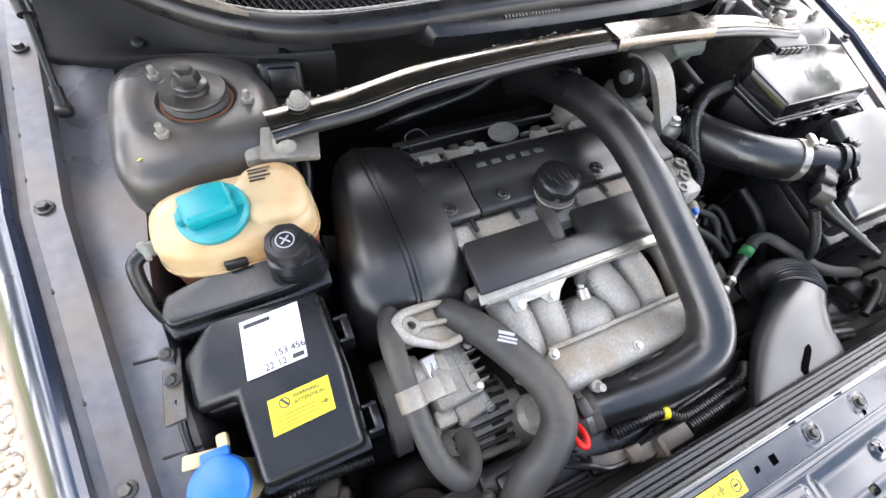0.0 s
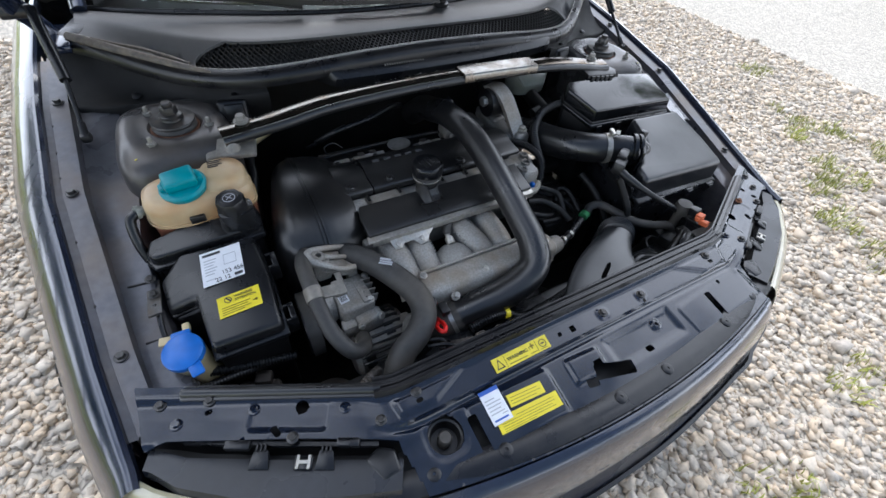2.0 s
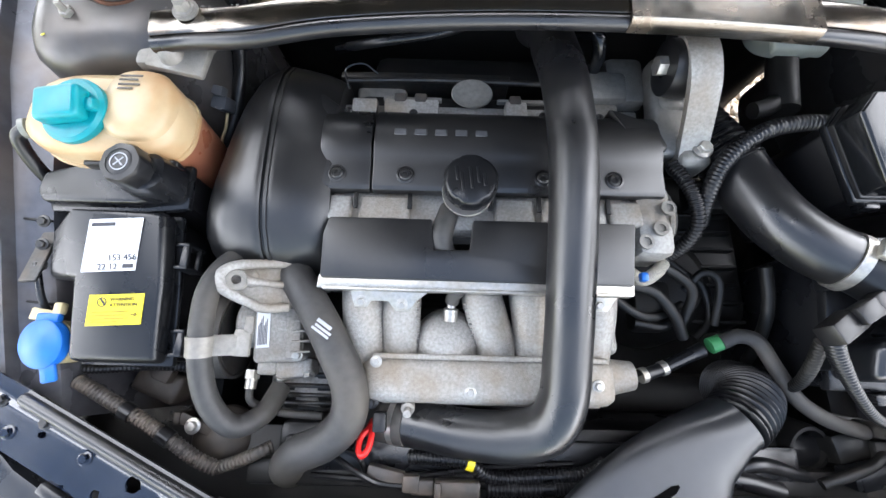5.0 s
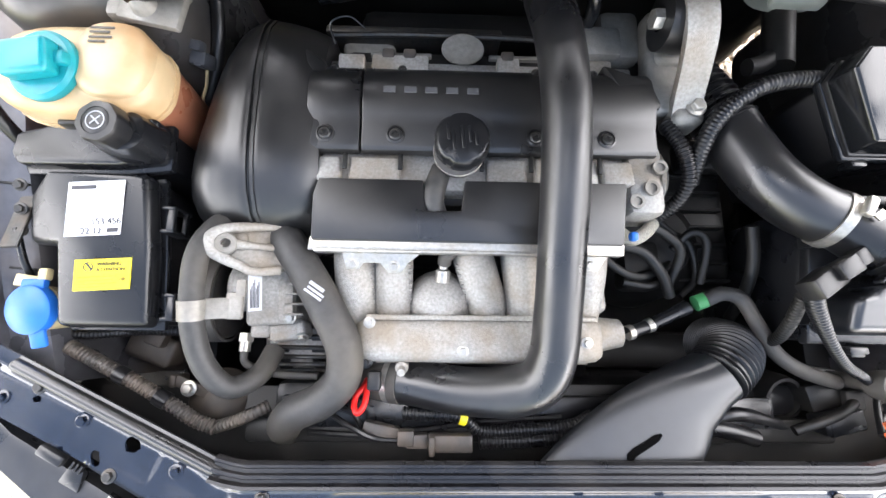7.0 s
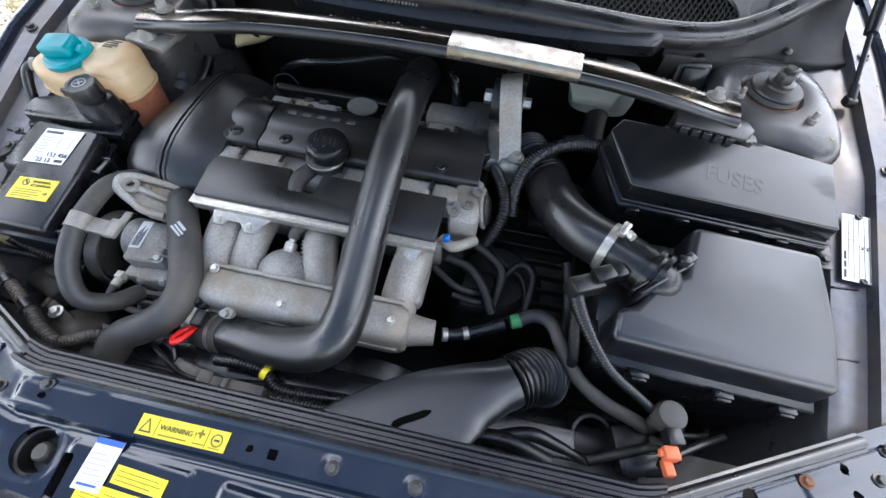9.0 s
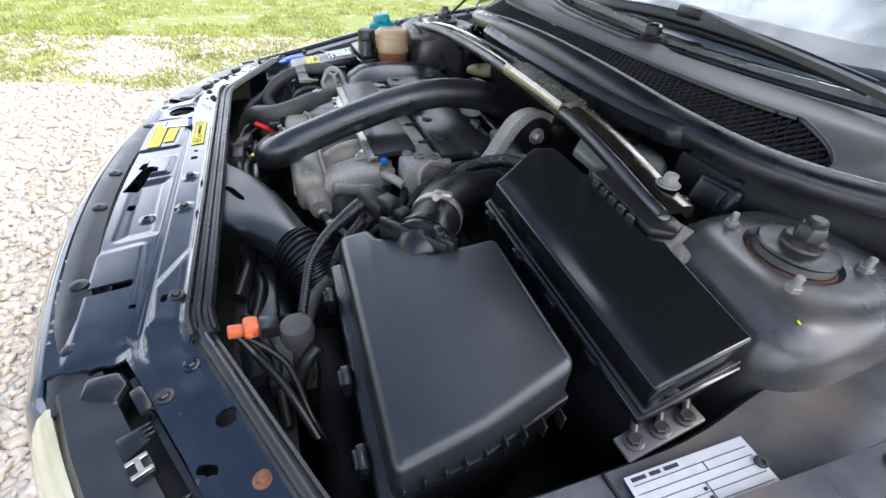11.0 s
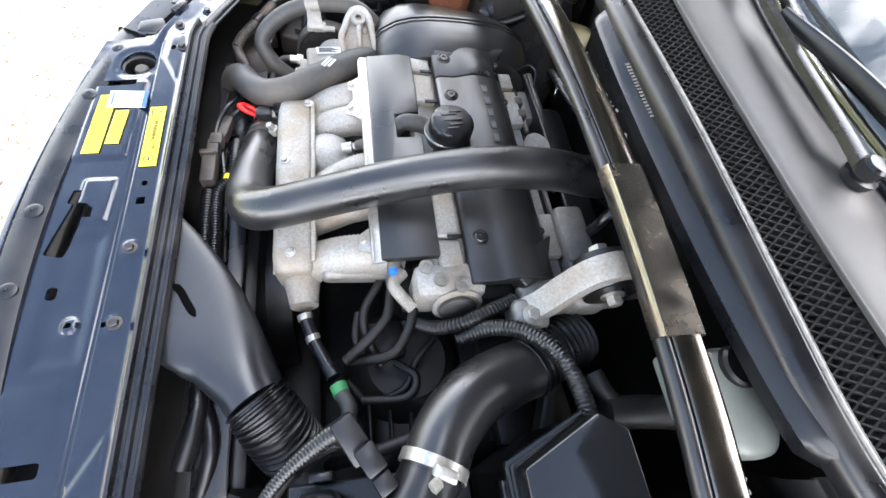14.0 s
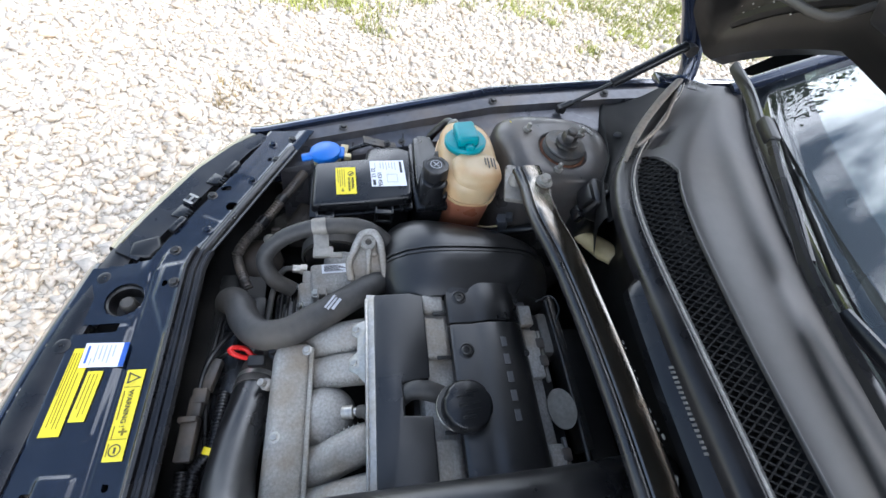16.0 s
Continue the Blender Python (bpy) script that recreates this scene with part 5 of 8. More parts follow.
part("end_plug", lathe([(0, 0), (0.026, 0), (0.026, 0.006), (0.022, 0.009), (0, 0.009)], 30, axis((0.146, -0.275, 0.750), (1, 0, 0.25))), RUBBER, head, "black rubber end plug")

# cam cover: an arched black plastic shell
def arch_shell(x0, x1, pts, bev=0.004):
    bm = bmesh.new()
    a = [bm.verts.new((x0, y, z)) for y, z in pts]
    b = [bm.verts.new((x1, y, z)) for y, z in pts]
    n = len(pts)
    for i in range(n):
        j = (i + 1) % n
        bm.faces.new((a[i], a[j], b[j], b[i]))
    bm.faces.new(a[::-1])
    bm.faces.new(b)
    bmesh.ops.recalc_face_normals(bm, faces=bm.faces)
    return bevel(bm, bev, 2, 40)


CCP = [(-0.258, 0.775), (-0.257, 0.789), (-0.250, 0.792), (-0.222, 0.792), (-0.208, 0.796), (-0.192, 0.800), (-0.170, 0.799), (-0.148, 0.794), (-0.136, 0.785), (-0.130, 0.775)]
cover = part("cam_cover", join(arch_shell(-0.335, -0.2655, CCP, 0.003), arch_shell(-0.2635, 0.128, CCP, 0.003)), COVER, engine, "matt black plastic cam cover with raised grey marks", smooth=24)
part("cover_lobe", prism([(0.060, -0.126, 0.796), (0.125, -0.150, 0.796), (0.140, -0.185, 0.793), (0.112, -0.205, 0.797), (0.085, -0.170, 0.800)], 0.03, 0.005), COVER, cover)
for x in np.linspace(-0.228, -0.118, 5):
    part("raised_mark", box((x, -0.176, 0.8006), (0.016, 0.0095, 0.0016), 0.0006, 1, rot(-3)), GREYLOGO, cover, "worn grey raised mark")
bolts(cover, [(x, -0.236, 0.791) for x in (-0.310, -0.219, -0.126, -0.035, 0.060)], SCREW, name="cover_screw")
bolts(cover, [(-0.305, -0.137, 0.785), (-0.213, -0.137, 0.785), (-0.03, -0.137, 0.785), (0.05, -0.137, 0.785)], SCREW, name="cover_screw", scale=0.75)
for x in (-0.310, -0.219, -0.126, -0.035, 0.060):
    part("screw_boss", lathe([(0.010, -0.004), (0.0125, -0.002), (0.0125, 0.0015), (0.010, 0.0025), (0.009, 0.001)], 20, axis((x, -0.236, 0.7915))), COVER, cover)

# belt cover: the big rounded housing at the engine's end, in two halves
def belt_half(x0, x1):
    rings = []
    for x in np.linspace(x0, x1, 13):
        g = np.interp(x, [-0.478, -0.474, -0.464, -0.446, -0.425, -0.4015, -0.400, -0.3985, -0.375, -0.350, -0.330, -0.318], [0.66, 0.78, 0.88, 0.95, 0.985, 1.0, 0.985, 1.0, 0.99, 0.96, 0.92, 0.88])
        ring = []
        for k in range(40):
            a = k * math.tau / 40
            cy, cz = math.cos(a), math.sin(a)
            q = (abs(cy) ** 3.6 + abs(cz) ** 3.6) ** (-1 / 3.6)
            yy = -0.198 + cy * q * 0.172 * g
            zz = 0.655 + cz * q * 0.153 * g
            zz -= 0.010 * ((yy + 0.22) / 0.17) ** 2 * (cz > 0)
            out = 1 + 0.45 * max(-1.0, min(0.7, (-0.21 - yy) / 0.17))
            ring.append(Vector((-0.40 + (x + 0.40) * out if x < -0.4001 else x, yy, zz)))
        rings.append(ring)
    return loft(rings, True, True)


belt = part("belt_cover", join(belt_half(-0.4000, -0.318)), COVER, engine, "black plastic belt cover with a joint line", smooth=50)
part("belt_cover_rear", belt_half(-0.478, -0.4002), COVER, belt, smooth=50)


def belt_band(x, w, out):
    """A raised band round the belt cover at x."""
    rings = []
    for dx, g in ((-w, 0.985), (-w * 0.8, 1.0 + out), (w * 0.8, 1.0 + out), (w, 0.985)):
        ring = []
        for k in range(40):
            a = k * math.tau / 40
            cy, cz = math.cos(a), math.sin(a)
            q = (abs(cy) ** 3.6 + abs(cz) ** 3.6) ** (-1 / 3.6)
            yy, zz = -0.198 + cy * q * 0.172 * g, 0.655 + cz * q * 0.153 * g
            ring.append(Vector((x + dx, yy, zz - 0.010 * ((yy + 0.22) / 0.17) ** 2 * (cz > 0))))
        rings.append(ring)
    return loft(rings, True, False)


part("belt_cover_seam", belt_band(-0.4035, 0.0022, 0.014), COVER, belt, smooth=30)
part("belt_cover_lip", belt_band(-0.3955, 0.0026, 0.008), COVER, belt, smooth=30)
part("cover_bridge", prism([(-0.345, -0.255, 0.795), (-0.315, -0.255, 0.793), (-0.315, -0.130, 0.792), (-0.345, -0.110, 0.795)], 0.05, 0.006), COVER, belt)

# manifold cover with its bright front edge
mcp = [(-0.323, -0.374, 0.778), (0.080, -0.376, 0.778), (0.084, -0.296, 0.790), (-0.128, -0.296, 0.790), (-0.132, -0.335, 0.784), (-0.178, -0.335, 0.784), (-0.181, -0.296, 0.790), (-0.315, -0.296, 0.790), (-0.322, -0.318, 0.787)]
mc = part("manifold_cover", prism(mcp, 0.014, 0.003), COVER, engine, "flat matt black cover plate over the injectors")
part("bright_edge", join(prism([(-0.328, -0.386, 0.770), (0.082, -0.388, 0.770), (0.082, -0.370, 0.773), (-0.325, -0.369, 0.773)], 0.005, 0.0012), box((-0.12, -0.3865, 0.765), (0.40, 0.004, 0.014), 0.001)), STEEL, mc, "bright zinc-plated edge strip")
part("edge_tab", join(prism([(-0.285, -0.388, 0.764), (-0.185, -0.389, 0.764), (-0.200, -0.400, 0.758), (-0.208, -0.412, 0.752), (-0.226, -0.412, 0.752), (-0.236, -0.400, 0.758), (-0.258, -0.400, 0.758), (-0.264, -0.408, 0.754), (-0.280, -0.408, 0.754)], 0.003, 0.0008)), STEEL, mc, "zinc bracket tab")
bolts(mc, [(-0.218, -0.404, 0.756), (-0.271, -0.401, 0.757), (0.040, -0.398, 0.757)], BOLT, (0, -0.4, 1), scale=0.75)
part("edge_tab", prism([(0.022, -0.389, 0.764), (0.062, -0.389, 0.764), (0.052, -0.406, 0.754), (0.030, -0.406, 0.754)], 0.003, 0.0008), STEEL, mc)

# oil filler
oc = part("oil_filler", join(lathe([(0.024, 0), (0.026, 0.03), (0.032, 0.032), (0.032, 0.040), (0.026, 0.042), (0.026, 0.05), (0, 0.05)], 32, axis((-0.137, -0.260, 0.755)))), RUBBER, engine, "black oil filler neck")
part("filler_band", lathe([(0.0325, 0), (0.0335, 0.001), (0.0335, 0.004), (0.0325, 0.005)], 36, axis((-0.136, -0.259, 0.790))), STEEL, oc, "steel clamp band")
capm = lathe([(0, 0.796), (0.034, 0.796), (0.0355, 0.800), (0.0355, 0.816), (0.033, 0.821), (0.030, 0.8225), (0, 0.8225)], 48)
for vtx in capm.verts:
    r = math.hypot(vtx.co.x, vtx.co.y)
    if r > 0.03:
        a = math.atan2(vtx.co.y, vtx.co.x)
        k = 1 - 0.05 * max(0, math.cos(6 * a)) ** 6
        vtx.co.x *= k
        vtx.co.y *= k
bmesh.ops.transform(capm, matrix=Matrix.Translation((-0.133, -0.252, 0)), verts=capm.verts)
cap = part("oil_cap", capm, SMOOTHBLACK, oc, "black six-lobed oil filler cap")
part("cap_relief", join(*[box((-0.133 + dx, -0.252 + dy, 0.8232), (0.004, ln, 0.002), 0.0006, 1, rot(0, 0, 6)) for dx, dy, ln in ((-0.018, 0.006, 0.02), (-0.011, -0.005, 0.025), (0.0, 0.0, 0.030), (0.009, 0.004, 0.022), (0.017, -0.002, 0.018))]), SMOOTHBLACK, cap)
part("breather_elbow", tube([(-0.158, -0.275, 0.772), (-0.165, -0.300, 0.779), (-0.168, -0.322, 0.776), (-0.160, -0.340, 0.76)], [0.014, 0.0145, 0.014, 0.013], 14, 6), RUBBER, engine, "black rubber breather elbow")
# oval disc and pipe behind the cover
part("blanking_disc", lathe([(0, 0), (0.030, 0), (0.031, 0.002), (0.030, 0.004), (0, 0.004)], 36, axis((-0.129, -0.088, 0.764), (0, -0.1, 1)) @ Matrix.Diagonal((1.0, 0.75, 1, 1))), ALUD, engine, "grey steel oval blanking disc")
part("heat_shield_rail", join(tube([(-0.32, -0.062, 0.755), (-0.20, -0.060, 0.758), (-0.04, -0.062, 0.758), (0.06, -0.066, 0.756)], 0.004, 10, 5), box((-0.20, -0.05, 0.73), (0.26, 0.012, 0.05), 0.003)), DARKSTEEL, engine, "thin dark rail and shield")
part("rear_cast", join(box((0.05, -0.075, 0.76), (0.10, 0.05, 0.04), 0.010), box((0.10, -0.06, 0.75), (0.06, 0.08, 0.05), 0.012)), ALUD, engine, "grimy cast housing")
part("cast_lug", box((-0.27, -0.05, 0.70), (0.08, 0.05, 0.06), 0.01), ALUD, engine)
part("exhaust_shield", box((-0.12, 0.0, 0.66), (0.34, 0.06, 0.10), 0.02), DEEP, engine, "dark heat shield low behind the engine")

# intake manifold: a squarish cast log with five runners and a dome
def log_ring(x, f):
    return [Vector((x, -0.497 + c * q * 0.031 * f, 0.692 + d * q * 0.041 * f)) for k in range(32) for a in [k * math.tau / 32] for c, d in [(math.cos(a), math.sin(a))] for q in [(abs(c) ** 4.5 + abs(d) ** 4.5) ** (-1 / 4.5)]]


man = part("intake_manifold", join(loft([log_ring(x, f) for x, f in ((-0.272, 0.55), (-0.268, 0.78), (-0.258, 0.93), (-0.240, 1.0), (-0.05, 1.0), (0.040, 1.0), (0.056, 0.94), (0.064, 0.80), (0.067, 0.6))]),
                                   tube([(0.055, -0.490, 0.684), (0.080, -0.488, 0.683), (0.106, -0.486, 0.683)], [0.029, 0.024, 0.020], 24, 6),
                                   box((-0.100, -0.4685, 0.7315), (0.31, 0.007, 0.006), 0.002), box((-0.095, -0.5285, 0.690), (0.30, 0.004, 0.005), 0.0015)), ALU, engine, "rough cast aluminium intake manifold", smooth=60)
for x, xe, r, ribs in ((-0.275, -0.271, 0.0285, (1,)), (-0.221, -0.221, 0.0262, (1,)), (-0.112, -0.090, 0.0280, (-1, 1)), (-0.046, -0.038, 0.0265, ()), (0.046, 0.040, 0.0300, (-1,))):
    part("runner", tube([(x, -0.345, 0.714), (x, -0.380, 0.724), (x + (xe - x) * 0.5, -0.418, 0.719), (xe, -0.450, 0.704), (xe, -0.485, 0.682)], [r * 1.06, r * 1.02, r, r, r], 22, 7), ALU, man)
    for sg in ribs:
        for q in range(9):
            y = -0.398 - q * 0.0066
            part("cast_rib", box((x + (xe - x) * min(1.0, q * 0.085 + 0.1) + sg * r * 0.84, y, 0.7345 - 0.00030 * q * q), (0.0055, 0.0022, 0.008), 0.0008, 1, rot(0, sg * 45, 0)), ALU, man)
part("runner_bulge", lathe([(0, 0.036), (0.010, 0.0355), (0.022, 0.0325), (0.032, 0.0265), (0.039, 0.018), (0.044, 0.006), (0.048, -0.012), (0.050, -0.04)], 40, Matrix.Translation((-0.157, -0.446, 0.699)) @ Matrix.Diagonal((1.0, 1.0, 1.0, 1.0))), ALU, man, smooth=60)
part("vacuum_stub", join(lathe([(0, 0), (0.010, 0), (0.010, 0.016), (0.006, 0.018), (0.006, 0.034), (0, 0.034)], 18, axis((-0.154, -0.420, 0.727), (0.05, 0.9, 0.3)))), STEEL, man)
part("vacuum_hose", tube([(-0.152, -0.396, 0.736), (-0.150, -0.388, 0.743), (-0.142, -0.380, 0.748), (-0.13, -0.36, 0.74)], 0.0095, 12, 6), RUBBER, engine)
bolts(man, [(-0.126, -0.512, 0.7325), (-0.250, -0.476, 0.7325), (0.040, -0.500, 0.7325)], BOLT, scale=0.75, d=(0, -0.15, 1))
part("manifold_flange", join(box((-0.12, -0.355, 0.715), (0.42, 0.022, 0.06), 0.006), box((0.062, -0.41, 0.700), (0.03, 0.10, 0.03), 0.010, 3, rot(-8))), ALUD, man)
part("sensor", join(lathe([(0, 0), (0.010, 0), (0.010, 0.012), (0.006, 0.014), (0.006, 0.024), (0, 0.026)], 18, axis((-0.255, -0.525, 0.700), (-0.1, -0.2, 1))), box((-0.243, -0.552, 0.712), (0.018, 0.026, 0.016), 0.004)), BLACK, engine)
part("manifold_lug", lathe([(0, 0), (0.009, 0), (0.009, 0.010), (0.0055, 0.012), (0.0055, 0.022), (0, 0.022)], 16, axis((-0.207, -0.531, 0.705), (0, -0.5, 1))), ALU, man)
part("injector_plug", box((0.096, -0.362, 0.770), (0.010, 0.012, 0.012), 0.003), BLUE, engine, "small blue plug")

# auxiliaries at the belt end
alt = thing("steering_pump", "grimy cast aluminium power steering pump with a label", "pump", (-0.42, -0.43, 0.62))
part("pump_body", join(box((-0.390, -0.441, 0.680), (0.068, 0.076, 0.070), 0.007, 3, rot(3, 0, 4)), box((-0.368, -0.446, 0.698), (0.022, 0.060, 0.040), 0.005, 2, rot(0, 0, 4)), lathe([(0, 0), (0.034, 0), (0.036, 0.004), (0.036, 0.024), (0.028, 0.030), (0, 0.030)], 30, axis((-0.424, -0.425, 0.678), (-1, 0, 0))),
                       box((-0.372, -0.488, 0.668), (0.052, 0.026, 0.040), 0.006, 3, rot(0, 0, 8)), box((-0.412, -0.486, 0.664), (0.030, 0.024, 0.036), 0.005)), ALU, alt, "pale cast pump body")
for k in range(4):
    part("cast_rib", box((-0.358, -0.424 - 0.014 * k, 0.708), (0.026, 0.003, 0.022), 0.001, 1, rot(0, 12, 4)), ALU, alt)
for p, d, sc in (((-0.362, -0.470, 0.712), (0.1, -0.3, 1), 0.8), ((-0.352, -0.496, 0.682), (0.2, -0.8, 0.6), 0.9), ((-0.392, -0.500, 0.678), (0, -1, 0.3), 0.8), ((-0.352, -0.414, 0.716), (0.1, 0, 1), 0.7)):
    part("bolt", BOLT, None, alt, at=axis(p, d) @ Matrix.Scale(sc, 4))
part("pump_label", decal((-0.417, -0.463, 0.7160), (0.018, 0.002, 0), (-0.004, 0.052, 0.0015)), WHITE, alt, "white printed label")
part("print", bars((-0.417, -0.463, 0.7160), (0.018, 0.002, 0), (-0.004, 0.052, 0.0015), [(0.14 + 0.105 * k, 0.08, 0.045, 0.5 + 0.08 * (k % 4)) for k in range(7)]), INK, alt)
# ribbed bracket arm: a wedge that widens from its eye, with a raised rim and two hollows
arm_z = lambda x: 0.776 - 0.42 * (x + 0.440)  # noqa: E731
rim = [(-0.372, -0.352), (-0.405, -0.356), (-0.432, -0.362), (-0.446, -0.374), (-0.444, -0.390), (-0.430, -0.400), (-0.412, -0.408), (-0.396, -0.414), (-0.368, -0.410)]
part("bracket", join(prism([(x, y, arm_z(x) - 0.006) for x, y in rim[::-1]], 0.016, 0.003), tube([(x, y, arm_z(x) + 0.001) for x, y in rim], [0.006, 0.006, 0.007, 0.008, 0.008, 0.007, 0.006, 0.006, 0.006], 12, 6),
                     tube([(-0.424, -0.380, arm_z(-0.424) + 0.001), (-0.400, -0.381, arm_z(-0.40) + 0.001), (-0.368, -0.381, arm_z(-0.368) + 0.001)], [0.007, 0.0045, 0.0045], 10, 3),
                     box((-0.372, -0.381, 0.715), (0.020, 0.050, 0.060), 0.005, 2), box((-0.424, -0.376, 0.735), (0.030, 0.024, 0.060), 0.006, 2)), ALU, alt, "ribbed cast bracket arm", smooth=50)
part("bracket_boss", lathe([(0.006, 0), (0.014, 0), (0.014, 0.006), (0.012, 0.008), (0.006, 0.008), (0.006, 0.002)], 24, axis((-0.430, -0.381, 0.771), (0.35, 0, 1))), ALUD, alt)
part("pipe_union", join(lathe([(0, 0), (0.011, 0), (0.011, 0.012), (0, 0.012)], 6, axis((-0.436, -0.492, 0.668), (0, -1, 0.1))), lathe([(0, 0.010), (0.008, 0.010), (0.008, 0.026), (0, 0.026)], 16, axis((-0.436, -0.492, 0.668), (0, -1, 0.1)))), STEEL, alt)
part("thin_pipe", tube([(-0.436, -0.516, 0.672), (-0.43, -0.535, 0.672), (-0.39, -0.548, 0.668), (-0.33, -0.552, 0.665)], 0.0055, 10, 6), RUBBER, alt)
part("pulley", join(lathe([(0.020, -0.012), (0.058, -0.014), (0.060, -0.010), (0.056, -0.006), (0.060, -0.002), (0.056, 0.002), (0.060, 0.006), (0.058, 0.012), (0.02, 0.01)], 40, axis((-0.478, -0.44, 0.66), (1, 0, 0)))), DARKSTEEL, alt, "dark ribbed belt pulley")
part("belt", join(lathe([(0.061, -0.011), (0.065, -0.011), (0.065, 0.011), (0.061, 0.011)], 40, axis((-0.478, -0.44, 0.66), (1, 0, 0)))), RUBBER, alt)
altb = thing("alternator", "grimy aluminium alternator with slotted vents below the pump", "alternator", (-0.33, -0.50, 0.5))
part("alternator_body", join(lathe([(0, -0.06), (0.05, -0.06), (0.06, -0.05), (0.062, 0.04), (0.05, 0.06), (0, 0.06)], 36, axis((-0.36, -0.49, 0.585), (1, 0, 0))), box((-0.31, -0.50, 0.62), (0.05, 0.04, 0.04), 0.008)), ALU, altb)
for x in (-0.392, -0.338):
    for k in range(9):
        a = radians(-75 + 17 * k)
        part("vent_slot", box((x, -0.49 + 0.0605 * math.sin(a), 0.585 + 0.0605 * math.cos(a)), (0.020, 0.009, 0.006), 0.001, 1, rot(-math.degrees(a), 0, 0)), DEEP, altb)
for a in np.linspace(0.4, 2.7, 10):
    part("cooling_fin", box((-0.36, -0.49 + 0.055 * math.cos(a), 0.585 + 0.055 * math.sin(a)), (0.10, 0.006, 0.022), 0.002, 1, rot(math.degrees(a) + 90)), DARKSTEEL, altb)
wp = thing("thermostat_housing", "grey cast thermostat housing", "housing", (-0.27, -0.47, 0.60))
part("housing_body", join(lathe([(0, 0.05), (0.02, 0.05), (0.030, 0.042), (0.034, 0.02), (0.034, -0.03), (0, -0.03)], 28, Matrix.Translation((-0.285, -0.530, 0.615))), lathe([(0, 0), (0.009, 0), (0.009, 0.02), (0, 0.022)], 14, axis((-0.31, -0.565, 0.62), (0, -1, 0.3)))), ALUD, wp)

# turbo pressure pipe over the engine
tp = thing("charge_pipe", "thick semi-gloss black charge air pipe across the engine", "pipe", (-0.015, -0.3, 0.6))
part("pipe", tube([(-0.030, 0.045, 0.76), (-0.024, -0.010, 0.806), (-0.020, -0.060, 0.826), (-0.016, -0.130, 0.848), (-0.014, -0.220, 0.856), (-0.014, -0.300, 0.843), (-0.014, -0.380, 0.818), (-0.014, -0.455, 0.790),
                   (-0.016, -0.515, 0.765), (-0.030, -0.550, 0.742), (-0.065, -0.564, 0.720), (-0.120, -0.566, 0.700), (-0.180, -0.559, 0.682), (-0.235, -0.552, 0.664)], [0.031, 0.031, 0.031, 0.030, 0.029, 0.029, 0.029, 0.029, 0.030, 0.032, 0.033, 0.032, 0.032, 0.032], 48, 10), PIPE, tp, smooth=80)
part("pipe_clamp", tube([(-0.218, -0.554, 0.670), (-0.226, -0.553, 0.667)], 0.0340, 32, 2, caps=False), STEEL, tp, "steel hose clamp")
part("end_hose", tube([(-0.205, -0.556, 0.675), (-0.248, -0.551, 0.655), (-0.278, -0.548, 0.60), (-0.285, -0.545, 0.50)], 0.0330, 28, 6), RUBBER, tp)

# coolant hoses
rh = thing("radiator_hose", "thick grey-black rubber radiator hose in an S bend", "hose", (-0.3, -0.5, 0.6))
part("hose", tube([(-0.375, -0.350, 0.722), (-0.362, -0.372, 0.738), (-0.335, -0.410, 0.744), (-0.305, -0.460, 0.740), (-0.282, -0.510, 0.730), (-0.285, -0.550, 0.720), (-0.312, -0.578, 0.710), (-0.350, -0.596, 0.694), (-0.372, -0.618, 0.665), (-0.378, -0.635, 0.60)], [0.021, 0.023, 0.023, 0.024, 0.024, 0.024, 0.024, 0.024, 0.024, 0.024], 26, 8), RUBBER, rh)
hm = bars((-0.330, -0.438, 0.7672), (0.024, -0.016, -0.0005), (0.010, 0.014, 0.0), [(0.0, 0.66, 0.75, 0.26), (0.05, 0.34, 0.85, 0.18), (0.0, 0.05, 0.9, 0.18)])
part("pale_print", hm, INKPALE, rh, "pale worn stamp")
hh = thing("heater_hose", "looped grey-black rubber coolant hose", "hose", (-0.48, -0.48, 0.6))
part("hose", tube([(-0.425, -0.325, 0.715), (-0.446, -0.350, 0.755), (-0.459, -0.390, 0.777), (-0.461, -0.440, 0.778), (-0.460, -0.490, 0.766), (-0.452, -0.535, 0.742), (-0.431, -0.562, 0.714), (-0.406, -0.548, 0.686), (-0.396, -0.515, 0.660)], 0.0145, 20, 8), RUBBER, hh)
part("hose_band", join(tube([(-0.4612, -0.452, 0.7765), (-0.4608, -0.476, 0.7710)], 0.0162, 24, 2)), ALUD, hh, "grey hose band")
part("hose_bracket", join(box((-0.436, -0.462, 0.768), (0.045, 0.026, 0.005), 0.002, 2, rot(0, 14, 4)), box((-0.415, -0.458, 0.762), (0.022, 0.034, 0.009), 0.003), box((-0.408, -0.436, 0.764), (0.012, 0.022, 0.005), 0.002)), ALUD, hh, "grey metal bracket")

# dipstick
dip = thing("dipstick", "red plastic dipstick handle with a loop", "dipstick", (-0.25, -0.58, 0.6))
part("grip", join(tube([(-0.257, -0.561, 0.692), (-0.2545, -0.572, 0.699), (-0.257, -0.586, 0.706), (-0.264, -0.594, 0.708), (-0.2695, -0.587, 0.705), (-0.268, -0.573, 0.698), (-0.257, -0.561, 0.692)], 0.0042, 12, 6), tube([(-0.258, -0.562, 0.692), (-0.252, -0.548, 0.682)], 0.0055, 12, 2)), RED, dip)
part("tube", tube([(-0.253, -0.549, 0.683), (-0.246, -0.535, 0.665), (-0.24, -0.52, 0.60)], 0.005, 10, 4), DARKSTEEL, dip)

